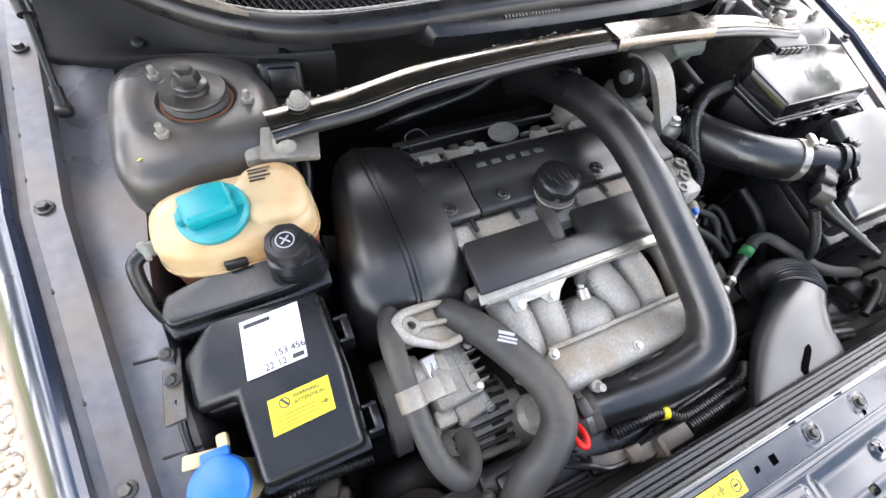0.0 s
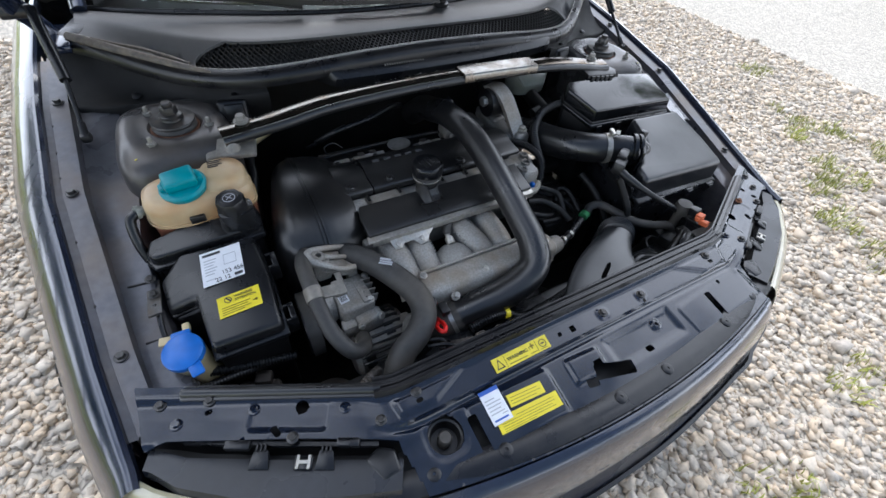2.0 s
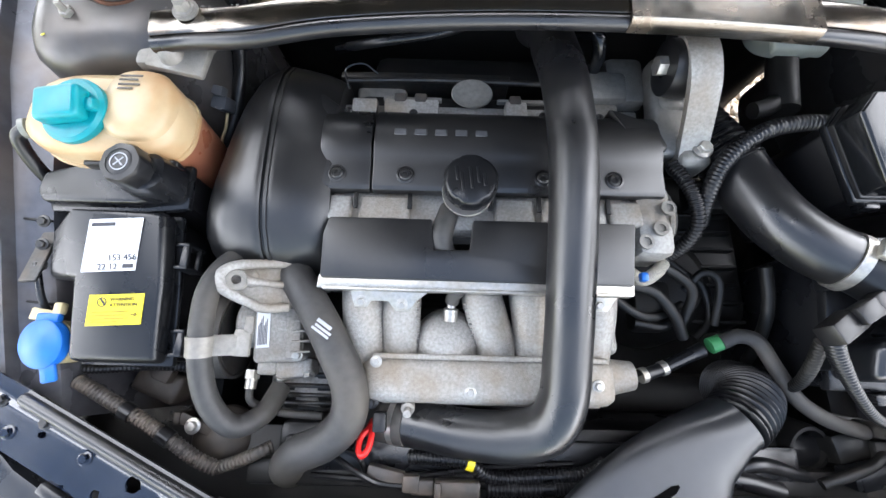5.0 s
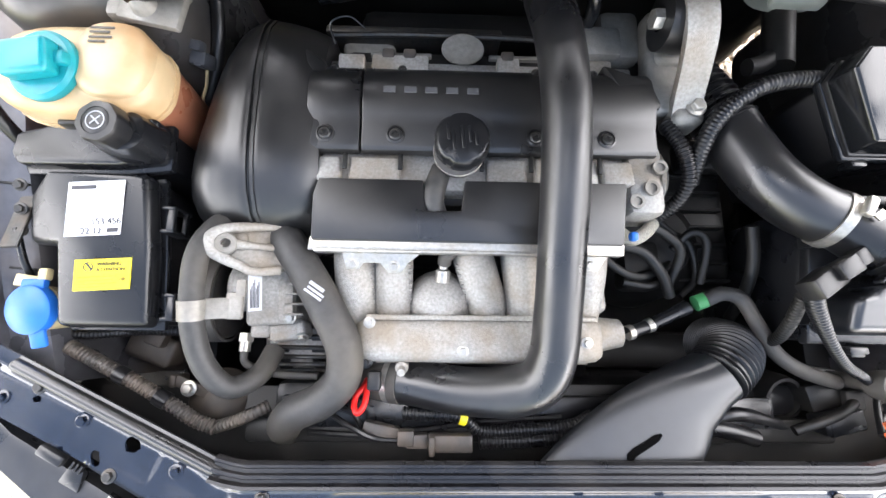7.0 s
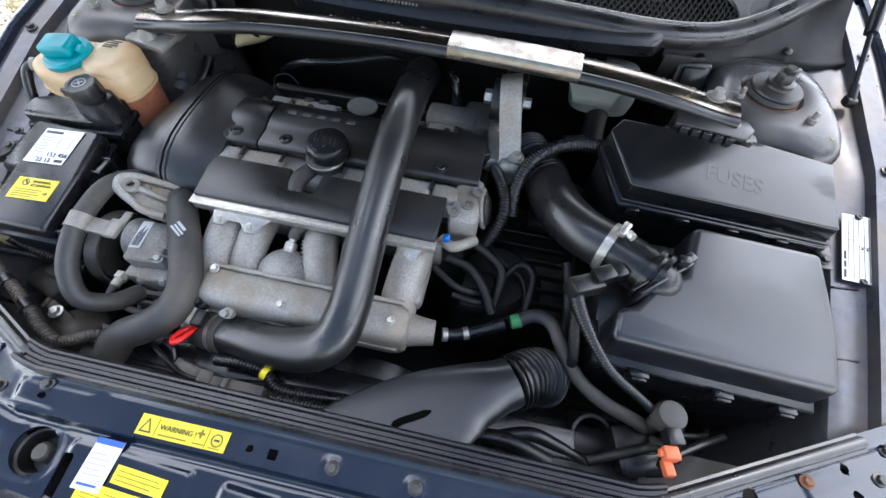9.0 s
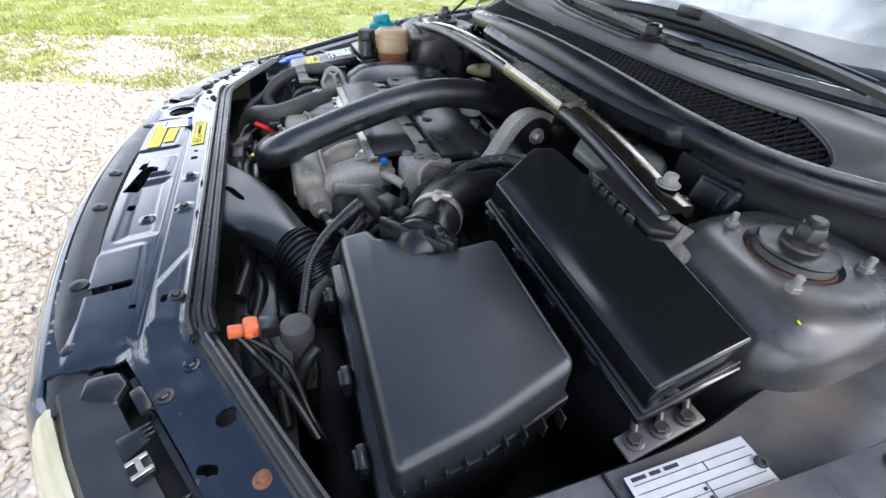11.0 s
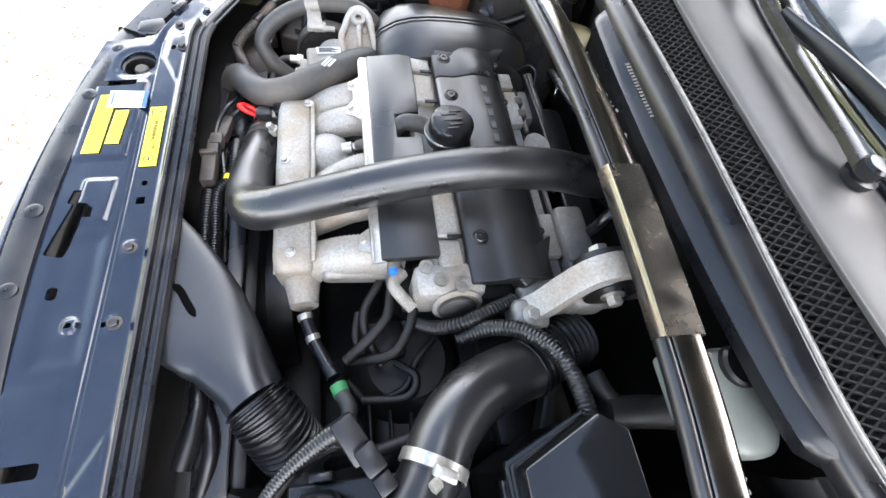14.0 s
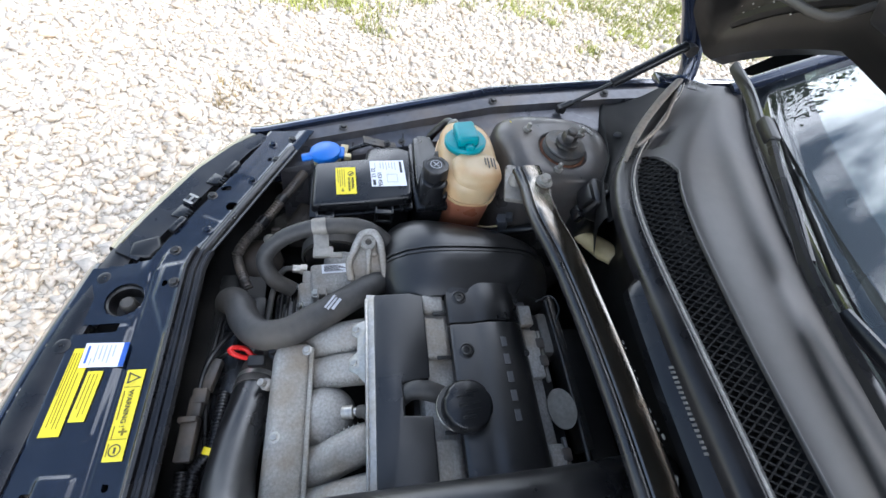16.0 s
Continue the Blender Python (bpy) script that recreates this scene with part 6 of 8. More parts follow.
# torque mount bracket
tm = thing("engine_mount", "grey cast aluminium engine stay with an arched arm", "mount", (0.15, -0.12, 0.72))
arm = spline([(0.174, -0.196, 0.776), (0.170, -0.172, 0.800), (0.162, -0.150, 0.832), (0.155, -0.124, 0.860), (0.151, -0.090, 0.869), (0.150, -0.060, 0.858)], 8)
part("arm", sweep(arm, [(-0.010, -0.018), (0.005, -0.018), (0.009, -0.016), (0.009, -0.010), (-0.005, -0.007), (-0.005, 0.007), (0.009, 0.010), (0.009, 0.016), (0.005, 0.018), (-0.010, 0.018)], up=(1, 0, 0.2)), ALU, tm, "arched cast arm")
part("web", join(box((0.150, -0.115, 0.775), (0.05, 0.15, 0.035), 0.010, 3, rot(8)), box((0.176, -0.185, 0.770), (0.045, 0.05, 0.05), 0.012, 3), box((0.155, -0.095, 0.775), (0.045, 0.06, 0.05), 0.012, 3)), ALUD, tm)
part("bracket", box((0.160, -0.028, 0.835), (0.040, 0.075, 0.045), 0.008, 2), BLACK, tm, "black bracket on the bulkhead side")
part("bush", lathe([(0.012, -0.028), (0.036, -0.026), (0.038, 0), (0.036, 0.026), (0.012, 0.028)], 32, axis((0.148, -0.090, 0.834), (1, 0, 0))), BLACK, tm, "round black rubber bush")
part("bush_bolt", join(lathe([(0, 0), (0.015, 0), (0.015, 0.003), (0, 0.003)], 24, axis((0.176, -0.092, 0.838), (1, 0, 0))), lathe([(0, 0.003), (0.010, 0.003), (0.010, 0.013), (0.008, 0.015), (0, 0.015)], 6, axis((0.176, -0.092, 0.838), (1, 0, 0)))), STEEL, tm, "bright bolt head")
part("bush_nut", lathe([(0, 0), (0.013, 0), (0.013, 0.012), (0, 0.014)], 6, axis((0.120, -0.092, 0.840), (-1, 0, 0))), STEEL, tm, "bright nut")
bolts(tm, [(0.182, -0.188, 0.797)], BOLT, scale=1.3)

# ---- strut brace ----
brace = thing("strut_brace", "worn polished steel strut brace with brown stains", "brace", (0, -0.08, 0.88))
bl = [(-0.520, -0.104, 0.893), (-0.475, -0.101, 0.896), (-0.40, -0.108, 0.910), (-0.30, -0.095, 0.918), (-0.15, -0.084, 0.921), (0.0, -0.081, 0.922), (0.15, -0.084, 0.921), (0.30, -0.092, 0.918), (0.40, -0.099, 0.909), (0.475, -0.101, 0.896), (0.512, -0.104, 0.893)]
GLOSS = mat("worn_polished_steel", (0.25, 0.237, 0.215), 0.22, 1.0, 0.12, 80, dirt=(0.22, 0.155, 0.10), dirt_amt=0.6, dirt_scale=24)
part("bar", sweep(spline(bl, 8), [(-0.026, -0.014), (-0.027, -0.003), (-0.024, 0.003), (-0.020, 0.0045), (0.006, 0.0040), (0.011, 0.0012), (0.011, -0.006), (-0.020, -0.006), (-0.021, -0.014)]), mat("stained_polished_steel", (0.19, 0.178, 0.16), 0.17, 1.0, 0.12, 80, dirt=(0.16, 0.11, 0.065), dirt_amt=0.7, dirt_scale=24), brace, "shiny stained steel bar", smooth=50)
part("front_roll", sweep(spline(bl, 8), [(0.0165 + 0.0085 * math.cos(k * math.tau / 14), -0.0085 + 0.0098 * math.sin(k * math.tau / 14)) for k in range(14)]), PIPE, brace, "glossy black rolled edge", smooth=80)
chips = bmesh.new()
rngc = random.Random(5)
for q in spline(bl, 24):
    if rngc.random() < 0.45:
        bmesh.ops.create_icosphere(chips, subdivisions=1, radius=rngc.uniform(0.0008, 0.0026), matrix=Matrix.Translation(q + Vector((rngc.uniform(-0.006, 0.006), rngc.gauss(0.022, 0.003), 0.0028))) @ Matrix.Diagonal((1.6, 1.0, 0.25, 1)))
part("chipped_paint", chips, CHIP, brace, "pale chips along the bar's edge")
sl = [p for p in spline(bl, 24) if 0.035 < p.x < 0.258]
part("sleeve", sweep([p + Vector((0, 0, 0.003)) for p in sl], [(-0.027, -0.014), (-0.028, 0.000), (-0.024, 0.005), (0.022, 0.005), (0.0255, -0.001), (0.0255, -0.016), (0.022, -0.016), (0.022, -0.001), (-0.023, -0.001), (-0.023, -0.014)]), GLOSS, brace, "raised middle sleeve", smooth=50)
BIGBOLT = finish(join(lathe([(0, 0), (0.017, 0), (0.017, 0.003), (0, 0.003)], 26), lathe([(0, 0.003), (0.0125, 0.003), (0.0125, 0.006), (0.011, 0.007), (0, 0.007)], 26), lathe([(0, 0.007), (0.0105, 0.007), (0.0105, 0.015), (0.009, 0.017), (0, 0.017)], 6)), "mounting_bolt", ALUD)
for s in (-1, 1):
    part("mounting_bolt", BIGBOLT, None, brace, at=axis((s * 0.474 - 0.002, -0.086, 0.9025)) @ Matrix.Scale(0.88, 4))
    solo("brace_foot", join(box((s * 0.500, -0.112, 0.862), (0.075, 0.055, 0.012), 0.004, 2, rot(6, 0, s * 12)), box((s * 0.475, -0.092, 0.875), (0.030, 0.030, 0.044), 0.006), box((s * 0.535, -0.095, 0.850), (0.05, 0.06, 0.02), 0.006),
                                 lathe([(0, 0), (0.016, 0), (0.012, 0.016), (0.007, 0.020), (0, 0.020)], 14, axis((s * 0.508, -0.118, 0.866)))), ALUD, "weathered cast foot of the strut brace", "bracket", "brace feet")


# ---- right-hand wing side: control box, coolant tank, reservoir, washer filler ----
ecu = thing("control_unit_box", "black plastic control unit box with two labels on its lid", "box", (-0.60, -0.40, 0.55))
lidp = [(-0.525, -0.298, 0.795), (-0.520, -0.392, 0.778), (-0.523, -0.484, 0.758), (-0.634, -0.484, 0.758), (-0.640, -0.384, 0.772), (-0.686, -0.380, 0.757), (-0.690, -0.318, 0.764), (-0.650, -0.296, 0.796)]
lid = part("lid", prism(lidp, 0.026, 0.008, 3, 0.004), SMOOTHBLACK, ecu, "satin black lid")
part("lid_rim", prism([(x * 1 + (0.006 if x > -0.58 else -0.005), y + (0.005 if y > -0.39 else -0.006), z - 0.030) for x, y, z in lidp], 0.010, 0.003), SMOOTHBLACK, ecu)
part("box_body", prism([(x, y, z - 0.034) for x, y, z in lidp], 0.22, 0.006, 2, -0.006), BLACK, ecu)
for y, z in ((-0.335, 0.765), (-0.445, 0.742)):
    part("latch", join(box((-0.507, y, z - 0.012), (0.018, 0.005, 0.040), 0.0015), box((-0.507, y - 0.030, z - 0.014), (0.018, 0.005, 0.040), 0.0015), box((-0.503, y - 0.015, z + 0.004), (0.010, 0.030, 0.006), 0.0015), box((-0.500, y - 0.015, z - 0.022), (0.006, 0.030, 0.008), 0.0015)), SMOOTHBLACK, ecu, "black plastic latch")


def lid_z(y):
    return np.interp(y, [-0.484, -0.384, -0.296], [0.758, 0.777, 0.7958])


def on_lid(x, y, lift=0.0012):
    return Vector((x, y, float(lid_z(y)) + lift))


o = on_lid(-0.624, -0.377)
u, v = on_lid(-0.556, -0.373) - o, on_lid(-0.618, -0.311) - o
s1 = sticker(lid, "paper_label", WHITE, "white paper label with handwritten figures", o, u, v, [(0.08, 0.72 - 0.085 * k, 0.3 - 0.04 * (k % 3), 0.025) for k in range(6)] + [(0.55, 0.46, 0.30, 0.015), (0.55, 0.46, 0.012, 0.3), (0.85, 0.46, 0.012, 0.3), (0.55, 0.75, 0.30, 0.015), (0.08, 0.14, 0.22, 0.02)], INKPALE)
part("head_bar", bars(o, u, v, [(0.06, 0.86, 0.44, 0.07)]), INK, s1)
part("handwriting", join(words("153 456", o + u * 0.47 + v * 0.20, u, v, 0.0112), words("22 12", o + u * 0.30 + v * 0.03, u, v, 0.0112), decal(o + u * 0.76 + v * 0.05, u * 0.20, v * 0.08, 0.0011, 0.0002)), INK, s1)
o = on_lid(-0.612, -0.443)
u, v = on_lid(-0.543, -0.439) - o, on_lid(-0.610, -0.405) - o
s2 = sticker(lid, "warning_label", YELLOW, "yellow warning label with small black print", o, u, v, [(0.08, 0.42, 0.66, 0.03), (0.08, 0.31, 0.6, 0.03), (0.08, 0.20, 0.66, 0.03), (0.08, 0.10, 0.5, 0.03), (0.80, 0.30, 0.12, 0.05), (0.86, 0.26, 0.04, 0.13)])
part("writing", join(words("WARNING", o + u * 0.40 + v * 0.78, u, v, 0.0062), words("ATTENTION", o + u * 0.40 + v * 0.60, u, v, 0.0062)), INK, s2)
nn = u.cross(v).normalized()
part("round_sign", join(lathe([(0.0048, 0), (0.0060, 0), (0.0060, 0.0003), (0.0048, 0.0003), (0.0048, 0)], 24, axis(o + u * 0.25 + v * 0.76 + nn * 0.001, nn)), decal(o + u * 0.20 + v * 0.86, u * 0.10 - v * 0.22, u * 0.02 + v * 0.05, 0.0011, 0.0002)), INK, s2)

# coolant tank: a lofted bottle with a bulge for the neck
tank = thing("coolant_tank", "yellowed translucent coolant tank with a turquoise cap", "tank", (-0.58, -0.19, 0.70))


def superell(cx, cy, rx, ry, z, p=3.0, n=36, tilt=0.0):
    ring = []
    for k in range(n):
        a = k * math.tau / n
        c, s = math.cos(a), math.sin(a)
        q = (abs(c) ** p + abs(s) ** p) ** (-1 / p)
        ring.append(Vector((cx + c * q * rx, cy + s * q * ry, z + tilt * c * q * rx)))
    return ring


part("tank_upper", loft([superell(-0.588, -0.190, 0.094, 0.056, 0.812), superell(-0.588, -0.190, 0.094, 0.056, 0.838), superell(-0.589, -0.190, 0.090, 0.053, 0.850), superell(-0.591, -0.190, 0.076, 0.042, 0.857), superell(-0.592, -0.190, 0.04, 0.02, 0.859)]), TANK, tank, "yellowed translucent upper half", smooth=60)
part("tank_bulge", loft([superell(-0.540, -0.185, 0.042, 0.047, 0.830, 2.6), superell(-0.540, -0.185, 0.042, 0.047, 0.858, 2.6), superell(-0.540, -0.184, 0.037, 0.041, 0.867, 2.6), superell(-0.540, -0.184, 0.02, 0.022, 0.869, 2.6)]), TANK, tank, smooth=60)
part("tank_seam", loft([superell(-0.588, -0.190, 0.0965, 0.0585, 0.809), superell(-0.588, -0.190, 0.0965, 0.0585, 0.815)]), TANK, tank)
part("tank_lower", loft([superell(-0.586, -0.190, 0.070, 0.046, 0.690), superell(-0.587, -0.190, 0.084, 0.052, 0.70), superell(-0.588, -0.190, 0.090, 0.054, 0.76), superell(-0.588, -0.190, 0.093, 0.0555, 0.809)]), COOLANT, tank, "reddish coolant showing through the lower half", smooth=60)
part("filler_neck", lathe([(0.030, 0), (0.031, 0.014), (0.026, 0.016), (0, 0.016)], 30, axis((-0.607, -0.198, 0.848), (-0.08, -0.14, 1))), TANK, tank)
capb = lathe([(0, 0.0), (0.038, 0.0), (0.040, 0.003), (0.040, 0.010), (0.036, 0.014), (0.026, 0.015), (0, 0.015)], 40)
grip = box((0, 0, 0.024), (0.054, 0.040, 0.022), 0.006, 3)
nibs = join(box((-0.030, 0, 0.016), (0.014, 0.016, 0.014), 0.004, 2), box((0.030, 0, 0.016), (0.014, 0.016, 0.014), 0.004, 2))
tc_ = join(capb, grip, nibs)
bmesh.ops.transform(tc_, matrix=axis((-0.607, -0.199, 0.858), (-0.08, -0.14, 1)) @ Matrix.Rotation(radians(35), 4, "Z"), verts=tc_.verts)
part("tank_cap", tc_, TEAL, tank, "turquoise screw cap with a square grip")
part("tank_print", bars((-0.562, -0.178, 0.8705), (0.030, 0.0, 0.0), (0.0, 0.03, 0.0), [(0.05, 0.80, 0.9, 0.08), (0.05, 0.62, 0.75, 0.08), (0.05, 0.40, 0.85, 0.08), (0.05, 0.22, 0.6, 0.08)], 0.0004), DARKSTEEL, tank)
part("tank_stub", join(tube([(-0.672, -0.200, 0.832), (-0.696, -0.208, 0.836)], 0.009, 14, 2), tube([(-0.688, -0.206, 0.835), (-0.694, -0.208, 0.836)], 0.012, 18, 2)), MILKY, tank)
part("tank_clip", join(box((-0.602, -0.248, 0.822), (0.026, 0.008, 0.016), 0.003)), BLACK, tank)
solo("overflow_hose", tube([(-0.692, -0.208, 0.836), (-0.706, -0.218, 0.826), (-0.708, -0.240, 0.79), (-0.700, -0.262, 0.745), (-0.690, -0.28, 0.70)], 0.0085, 14, 8), SMOOTHBLACK, "black overflow hose from the coolant tank", "hose")

# steering fluid reservoir
res = thing("fluid_reservoir", "black plastic fluid reservoir with a ribbed cap", "reservoir", (-0.60, -0.265, 0.62))
part("reservoir_lid", prism([(-0.505, -0.236, 0.822), (-0.507, -0.284, 0.806), (-0.560, -0.290, 0.806), (-0.690, -0.286, 0.792), (-0.700, -0.272, 0.792), (-0.690, -0.248, 0.800), (-0.60, -0.236, 0.818)], 0.030, 0.006, 3), SMOOTHBLACK, res)
part("reservoir_rim", prism([(-0.500, -0.232, 0.795), (-0.502, -0.290, 0.785), (-0.56, -0.296, 0.783), (-0.694, -0.292, 0.770), (-0.705, -0.270, 0.770), (-0.694, -0.243, 0.776), (-0.60, -0.231, 0.792)], 0.012, 0.003), SMOOTHBLACK, res)
part("reservoir_body", prism([(-0.505, -0.236, 0.784), (-0.507, -0.284, 0.774), (-0.690, -0.286, 0.760), (-0.690, -0.248, 0.764)], 0.20, 0.008, 2), BLACK, res)
part("reservoir_neck", loft([superell(-0.535, -0.262, 0.036, 0.026, 0.800, 3.0), superell(-0.537, -0.262, 0.030, 0.024, 0.838, 3.0), superell(-0.538, -0.262, 0.024, 0.020, 0.840, 3.0)]), SMOOTHBLACK, res)
rc = lathe([(0, 0), (0.0245, 0), (0.0245, 0.022), (0.0225, 0.026), (0.016, 0.027), (0.0155, 0.026), (0.0145, 0.0265), (0, 0.0265)], 48)
for vtx in rc.verts:
    r = math.hypot(vtx.co.x, vtx.co.y)
    if r > 0.02:
        k = 1 + 0.025 * math.cos(8 * math.atan2(vtx.co.y, vtx.co.x))
        vtx.co.x *= k
        vtx.co.y *= k
bmesh.ops.transform(rc, matrix=axis((-0.540, -0.262, 0.838), (-0.04, -0.06, 1)), verts=rc.verts)
rcap = part("reservoir_cap", rc, SMOOTHBLACK, res, "black screw cap with a round sign")
part("round_sign", join(lathe([(0.0095, 0.0268), (0.0108, 0.0268), (0.0108, 0.0272), (0.0095, 0.0272), (0.0095, 0.0268)], 28, axis((-0.540, -0.262, 0.838), (-0.04, -0.06, 1))), box((-0.541, -0.2635, 0.8652), (0.014, 0.0016, 0.0006), 0.0001, 1, rot(0, 0, 45)), box((-0.541, -0.2635, 0.8652), (0.014, 0.0016, 0.0006), 0.0001, 1, rot(0, 0, -45))), INKPALE, rcap)

# washer filler
wf = thing("washer_filler", "blue hinged washer filler cap on a cream neck", "cap", (-0.675, -0.46, 0.60))
part("filler_neck", tube([(-0.675, -0.462, 0.738), (-0.672, -0.460, 0.70), (-0.665, -0.450, 0.62)], [0.029, 0.027, 0.025], 26, 5), CREAM, wf, "cream plastic neck")
part("blue_cap", join(lathe([(0, 0.0), (0.031, 0.0), (0.032, 0.004), (0.031, 0.012), (0.027, 0.015), (0, 0.017)], 36, axis((-0.676, -0.464, 0.739), (-0.1, -0.15, 1))), box((-0.664, -0.500, 0.742), (0.020, 0.026, 0.006), 0.003, 2, rot(10, 0, 12)), box((-0.676, -0.432, 0.748), (0.030, 0.012, 0.010), 0.003)), BLUE, wf, "bright blue cap")
part("cream_tab", join(box((-0.694, -0.428, 0.738), (0.036, 0.016, 0.004), 0.002, 2, rot(0, 0, -8)), box((-0.667, -0.420, 0.746), (0.012, 0.016, 0.012), 0.003)), CREAM, wf)
# earthing strap and small bolts beside the box
es = thing("earth_point", "three small bolts and a cable on a steel strip", "bracket", (-0.705, -0.33, 0.72))
part("strip", box((-0.706, -0.340, 0.752), (0.022, 0.10, 0.005), 0.001, 1, rot(-14, 0, 3)), DARKSTEEL, es)
for y in (-0.305, -0.335, -0.362):
    part("bolt", BOLT_DARK, None, es, at=axis((-0.706, y, 0.755 + (y + 0.34) * 0.25), (0.1, -0.25, 1)) @ Matrix.Scale(0.8, 4))
part("cable", tube([(-0.705, -0.362, 0.757), (-0.702, -0.375, 0.755), (-0.703, -0.41, 0.735), (-0.698, -0.45, 0.70)], 0.0045, 10, 6), SMOOTHBLACK, es)

# ---- left-hand wing side: air filter, fuses, intake ----
af = thing("air_filter_box", "large satin black plastic air filter box", "box", (0.49, -0.40, 0.55))
abt = [(0.344, -0.484, 0.800), (0.348, -0.440, 0.806), (0.370, -0.436, 0.808), (0.398, -0.400, 0.818), (0.435, -0.380, 0.826), (0.447, -0.305, 0.838), (0.632, -0.304, 0.832), (0.650, -0.400, 0.802), (0.654, -0.486, 0.768)]
abt = [(x, y, z * 0.3 + 0.7 * (0.9748 - 0.0785 * x + 0.3142 * y)) for x, y, z in abt]
part("filter_lid", prism(abt, 0.062, 0.020, 5, 0.004), LIDB, af, "satin black box lid with a cut corner", smooth=50)
part("lid_skirt", prism([(0.336, -0.498, 0.738), (0.340, -0.300, 0.775), (0.635, -0.296, 0.772), (0.656, -0.40, 0.745), (0.656, -0.500, 0.716)], 0.016, 0.004), SMOOTHBLACK, af)
part("filter_body", prism([(0.340, -0.494, 0.720), (0.344, -0.304, 0.758), (0.631, -0.300, 0.755), (0.650, -0.496, 0.700)], 0.22, 0.01, 2, -0.008), SMOOTHBLACK, af)
for k in range(9):
    y = -0.478 + k * 0.020
    x = 0.655 - 0.0005 * k
    part("fin", box((x, y, 0.735 + k * 0.0042), (0.012, 0.0022, 0.020), 0.0006, 1), SMOOTHBLACK, af)
for x in (0.40, 0.52, 0.61):
    part("lid_clip", join(box((x, -0.506, 0.733 - (x - 0.4) * 0.09), (0.026, 0.010, 0.026), 0.002), box((x, -0.512, 0.738 - (x - 0.4) * 0.09), (0.020, 0.006, 0.010), 0.002)), SMOOTHBLACK, af)
for y in (-0.46, -0.36):
    part("lid_clip", join(box((0.331, y, 0.752 + (y + 0.46) * 0.2), (0.010, 0.026, 0.028), 0.002)), SMOOTHBLACK, af)
fz = thing("fuse_box", "glossy black plastic fuse box with raised lettering", "box", (0.50, -0.20, 0.60))
fbt = [(0.312, -0.185, 0.886), (0.330, -0.160, 0.890), (0.395, -0.155, 0.888), (0.400, -0.150, 0.888), (0.530, -0.150, 0.874), (0.540, -0.138, 0.872), (0.672, -0.142, 0.855), (0.676, -0.248, 0.826), (0.352, -0.263, 0.858)]
fbt = [(x, y, 0.9781 - 0.1176 * x + 0.2963 * y) for x, y, z in fbt]  # one flat top
FUSEB = mat("smooth_gloss_black_plastic", (0.006, 0.0065, 0.0075), 0.13, 0, 0.12, 70, dirt=(0.02, 0.02, 0.02), dirt_amt=0.10, dirt_scale=12, spec=0.5, rvary=0.06)
fl_ = part("fuse_lid", prism(fbt, 0.034, 0.009, 3, 0.004), FUSEB, fz, "gloss black lid")
part("lid_rim", prism([(x + (0.008 if x > 0.5 else -0.008), y + (0.005 if y > -0.2 else -0.008), z - 0.038) for x, y, z in fbt], 0.012, 0.004), FUSEB, fz)
part("lid_groove", prism([(x + (0.004 if x > 0.5 else -0.004), y + (0.002 if y > -0.2 else -0.004), z - 0.032) for x, y, z in fbt], 0.010, 0.001), BLACK, fz)
part("fuse_body", prism([(x, y, z - 0.048) for x, y, z in fbt], 0.20, 0.006, 2, -0.004), BLACK, fz)
ux = Vector((0.10, -0.004, -0.1176 * 0.10 - 0.2963 * 0.004)).normalized()
vy = Vector((0.02, 0.10, -0.1176 * 0.02 + 0.2963 * 0.10)).normalized()
part("lettering", words("FUSES", Vector((0.462, -0.222, 0.97858 - 0.1176 * 0.462 - 0.2963 * 0.222)), ux, vy, 0.036, 0.0, 0.00006), FUSEB, fl_, "raised black lettering")
part("relay_lid", join(prism([(0.408, -0.152, 0.894), (0.413, -0.112, 0.897), (0.530, -0.105, 0.884), (0.540, -0.125, 0.882), (0.524, -0.148, 0.880)], 0.012, 0.003)), BLACK, fz, "small matt black relay lid")
part("relay_body", join(prism([(0.410, -0.150, 0.882), (0.415, -0.114, 0.884), (0.528, -0.108, 0.870), (0.522, -0.146, 0.868)], 0.12, 0.003), *[box((0.425 + 0.018 * k, -0.155, 0.884 - 0.002 * k), (0.012, 0.006, 0.012), 0.001, 1) for k in range(5)]), BLACK, fz)
for x in (0.37, 0.45, 0.53, 0.61):
    part("side_clip", box((x, -0.272 + (x - 0.37) * 0.05, 0.808 - (x - 0.37) * 0.1), (0.020, 0.010, 0.020), 0.002), FUSEB, fz)
# plate and bolts by the wing
ep = thing("earth_bracket", "three hexagon bolts with cables on a bracket", "bracket", (0.69, -0.24, 0.75))
part("bracket", box((0.692, -0.232, 0.772), (0.024, 0.09, 0.006), 0.002, 2, rot(14, 0, 3)), WING, ep)
for y in (-0.262, -0.234, -0.205):
    part("bolt", BOLT_DARK, None, ep, at=axis((0.692, y, 0.776 + (y + 0.232) * 0.24), (0, -0.2, 1)) @ Matrix.Scale(0.95, 4))
    part("cable", tube([(0.688, y + 0.002, 0.779 + (y + 0.232) * 0.24), (0.674, y + 0.014, 0.782 + (y + 0.232) * 0.24), (0.655, y + 0.03, 0.765)], 0.0045, 10, 5), DARKSTEEL, ep)
pz0, pz1 = lip(-0.287)[1] - 0.020, lip(-0.174)[1] - 0.020
po, pu, pv = Vector((0.716, -0.290, pz0 + 0.001)), Vector((0.010, 0.114, pz1 - pz0)), Vector((0.048, -0.004, 0.0035))
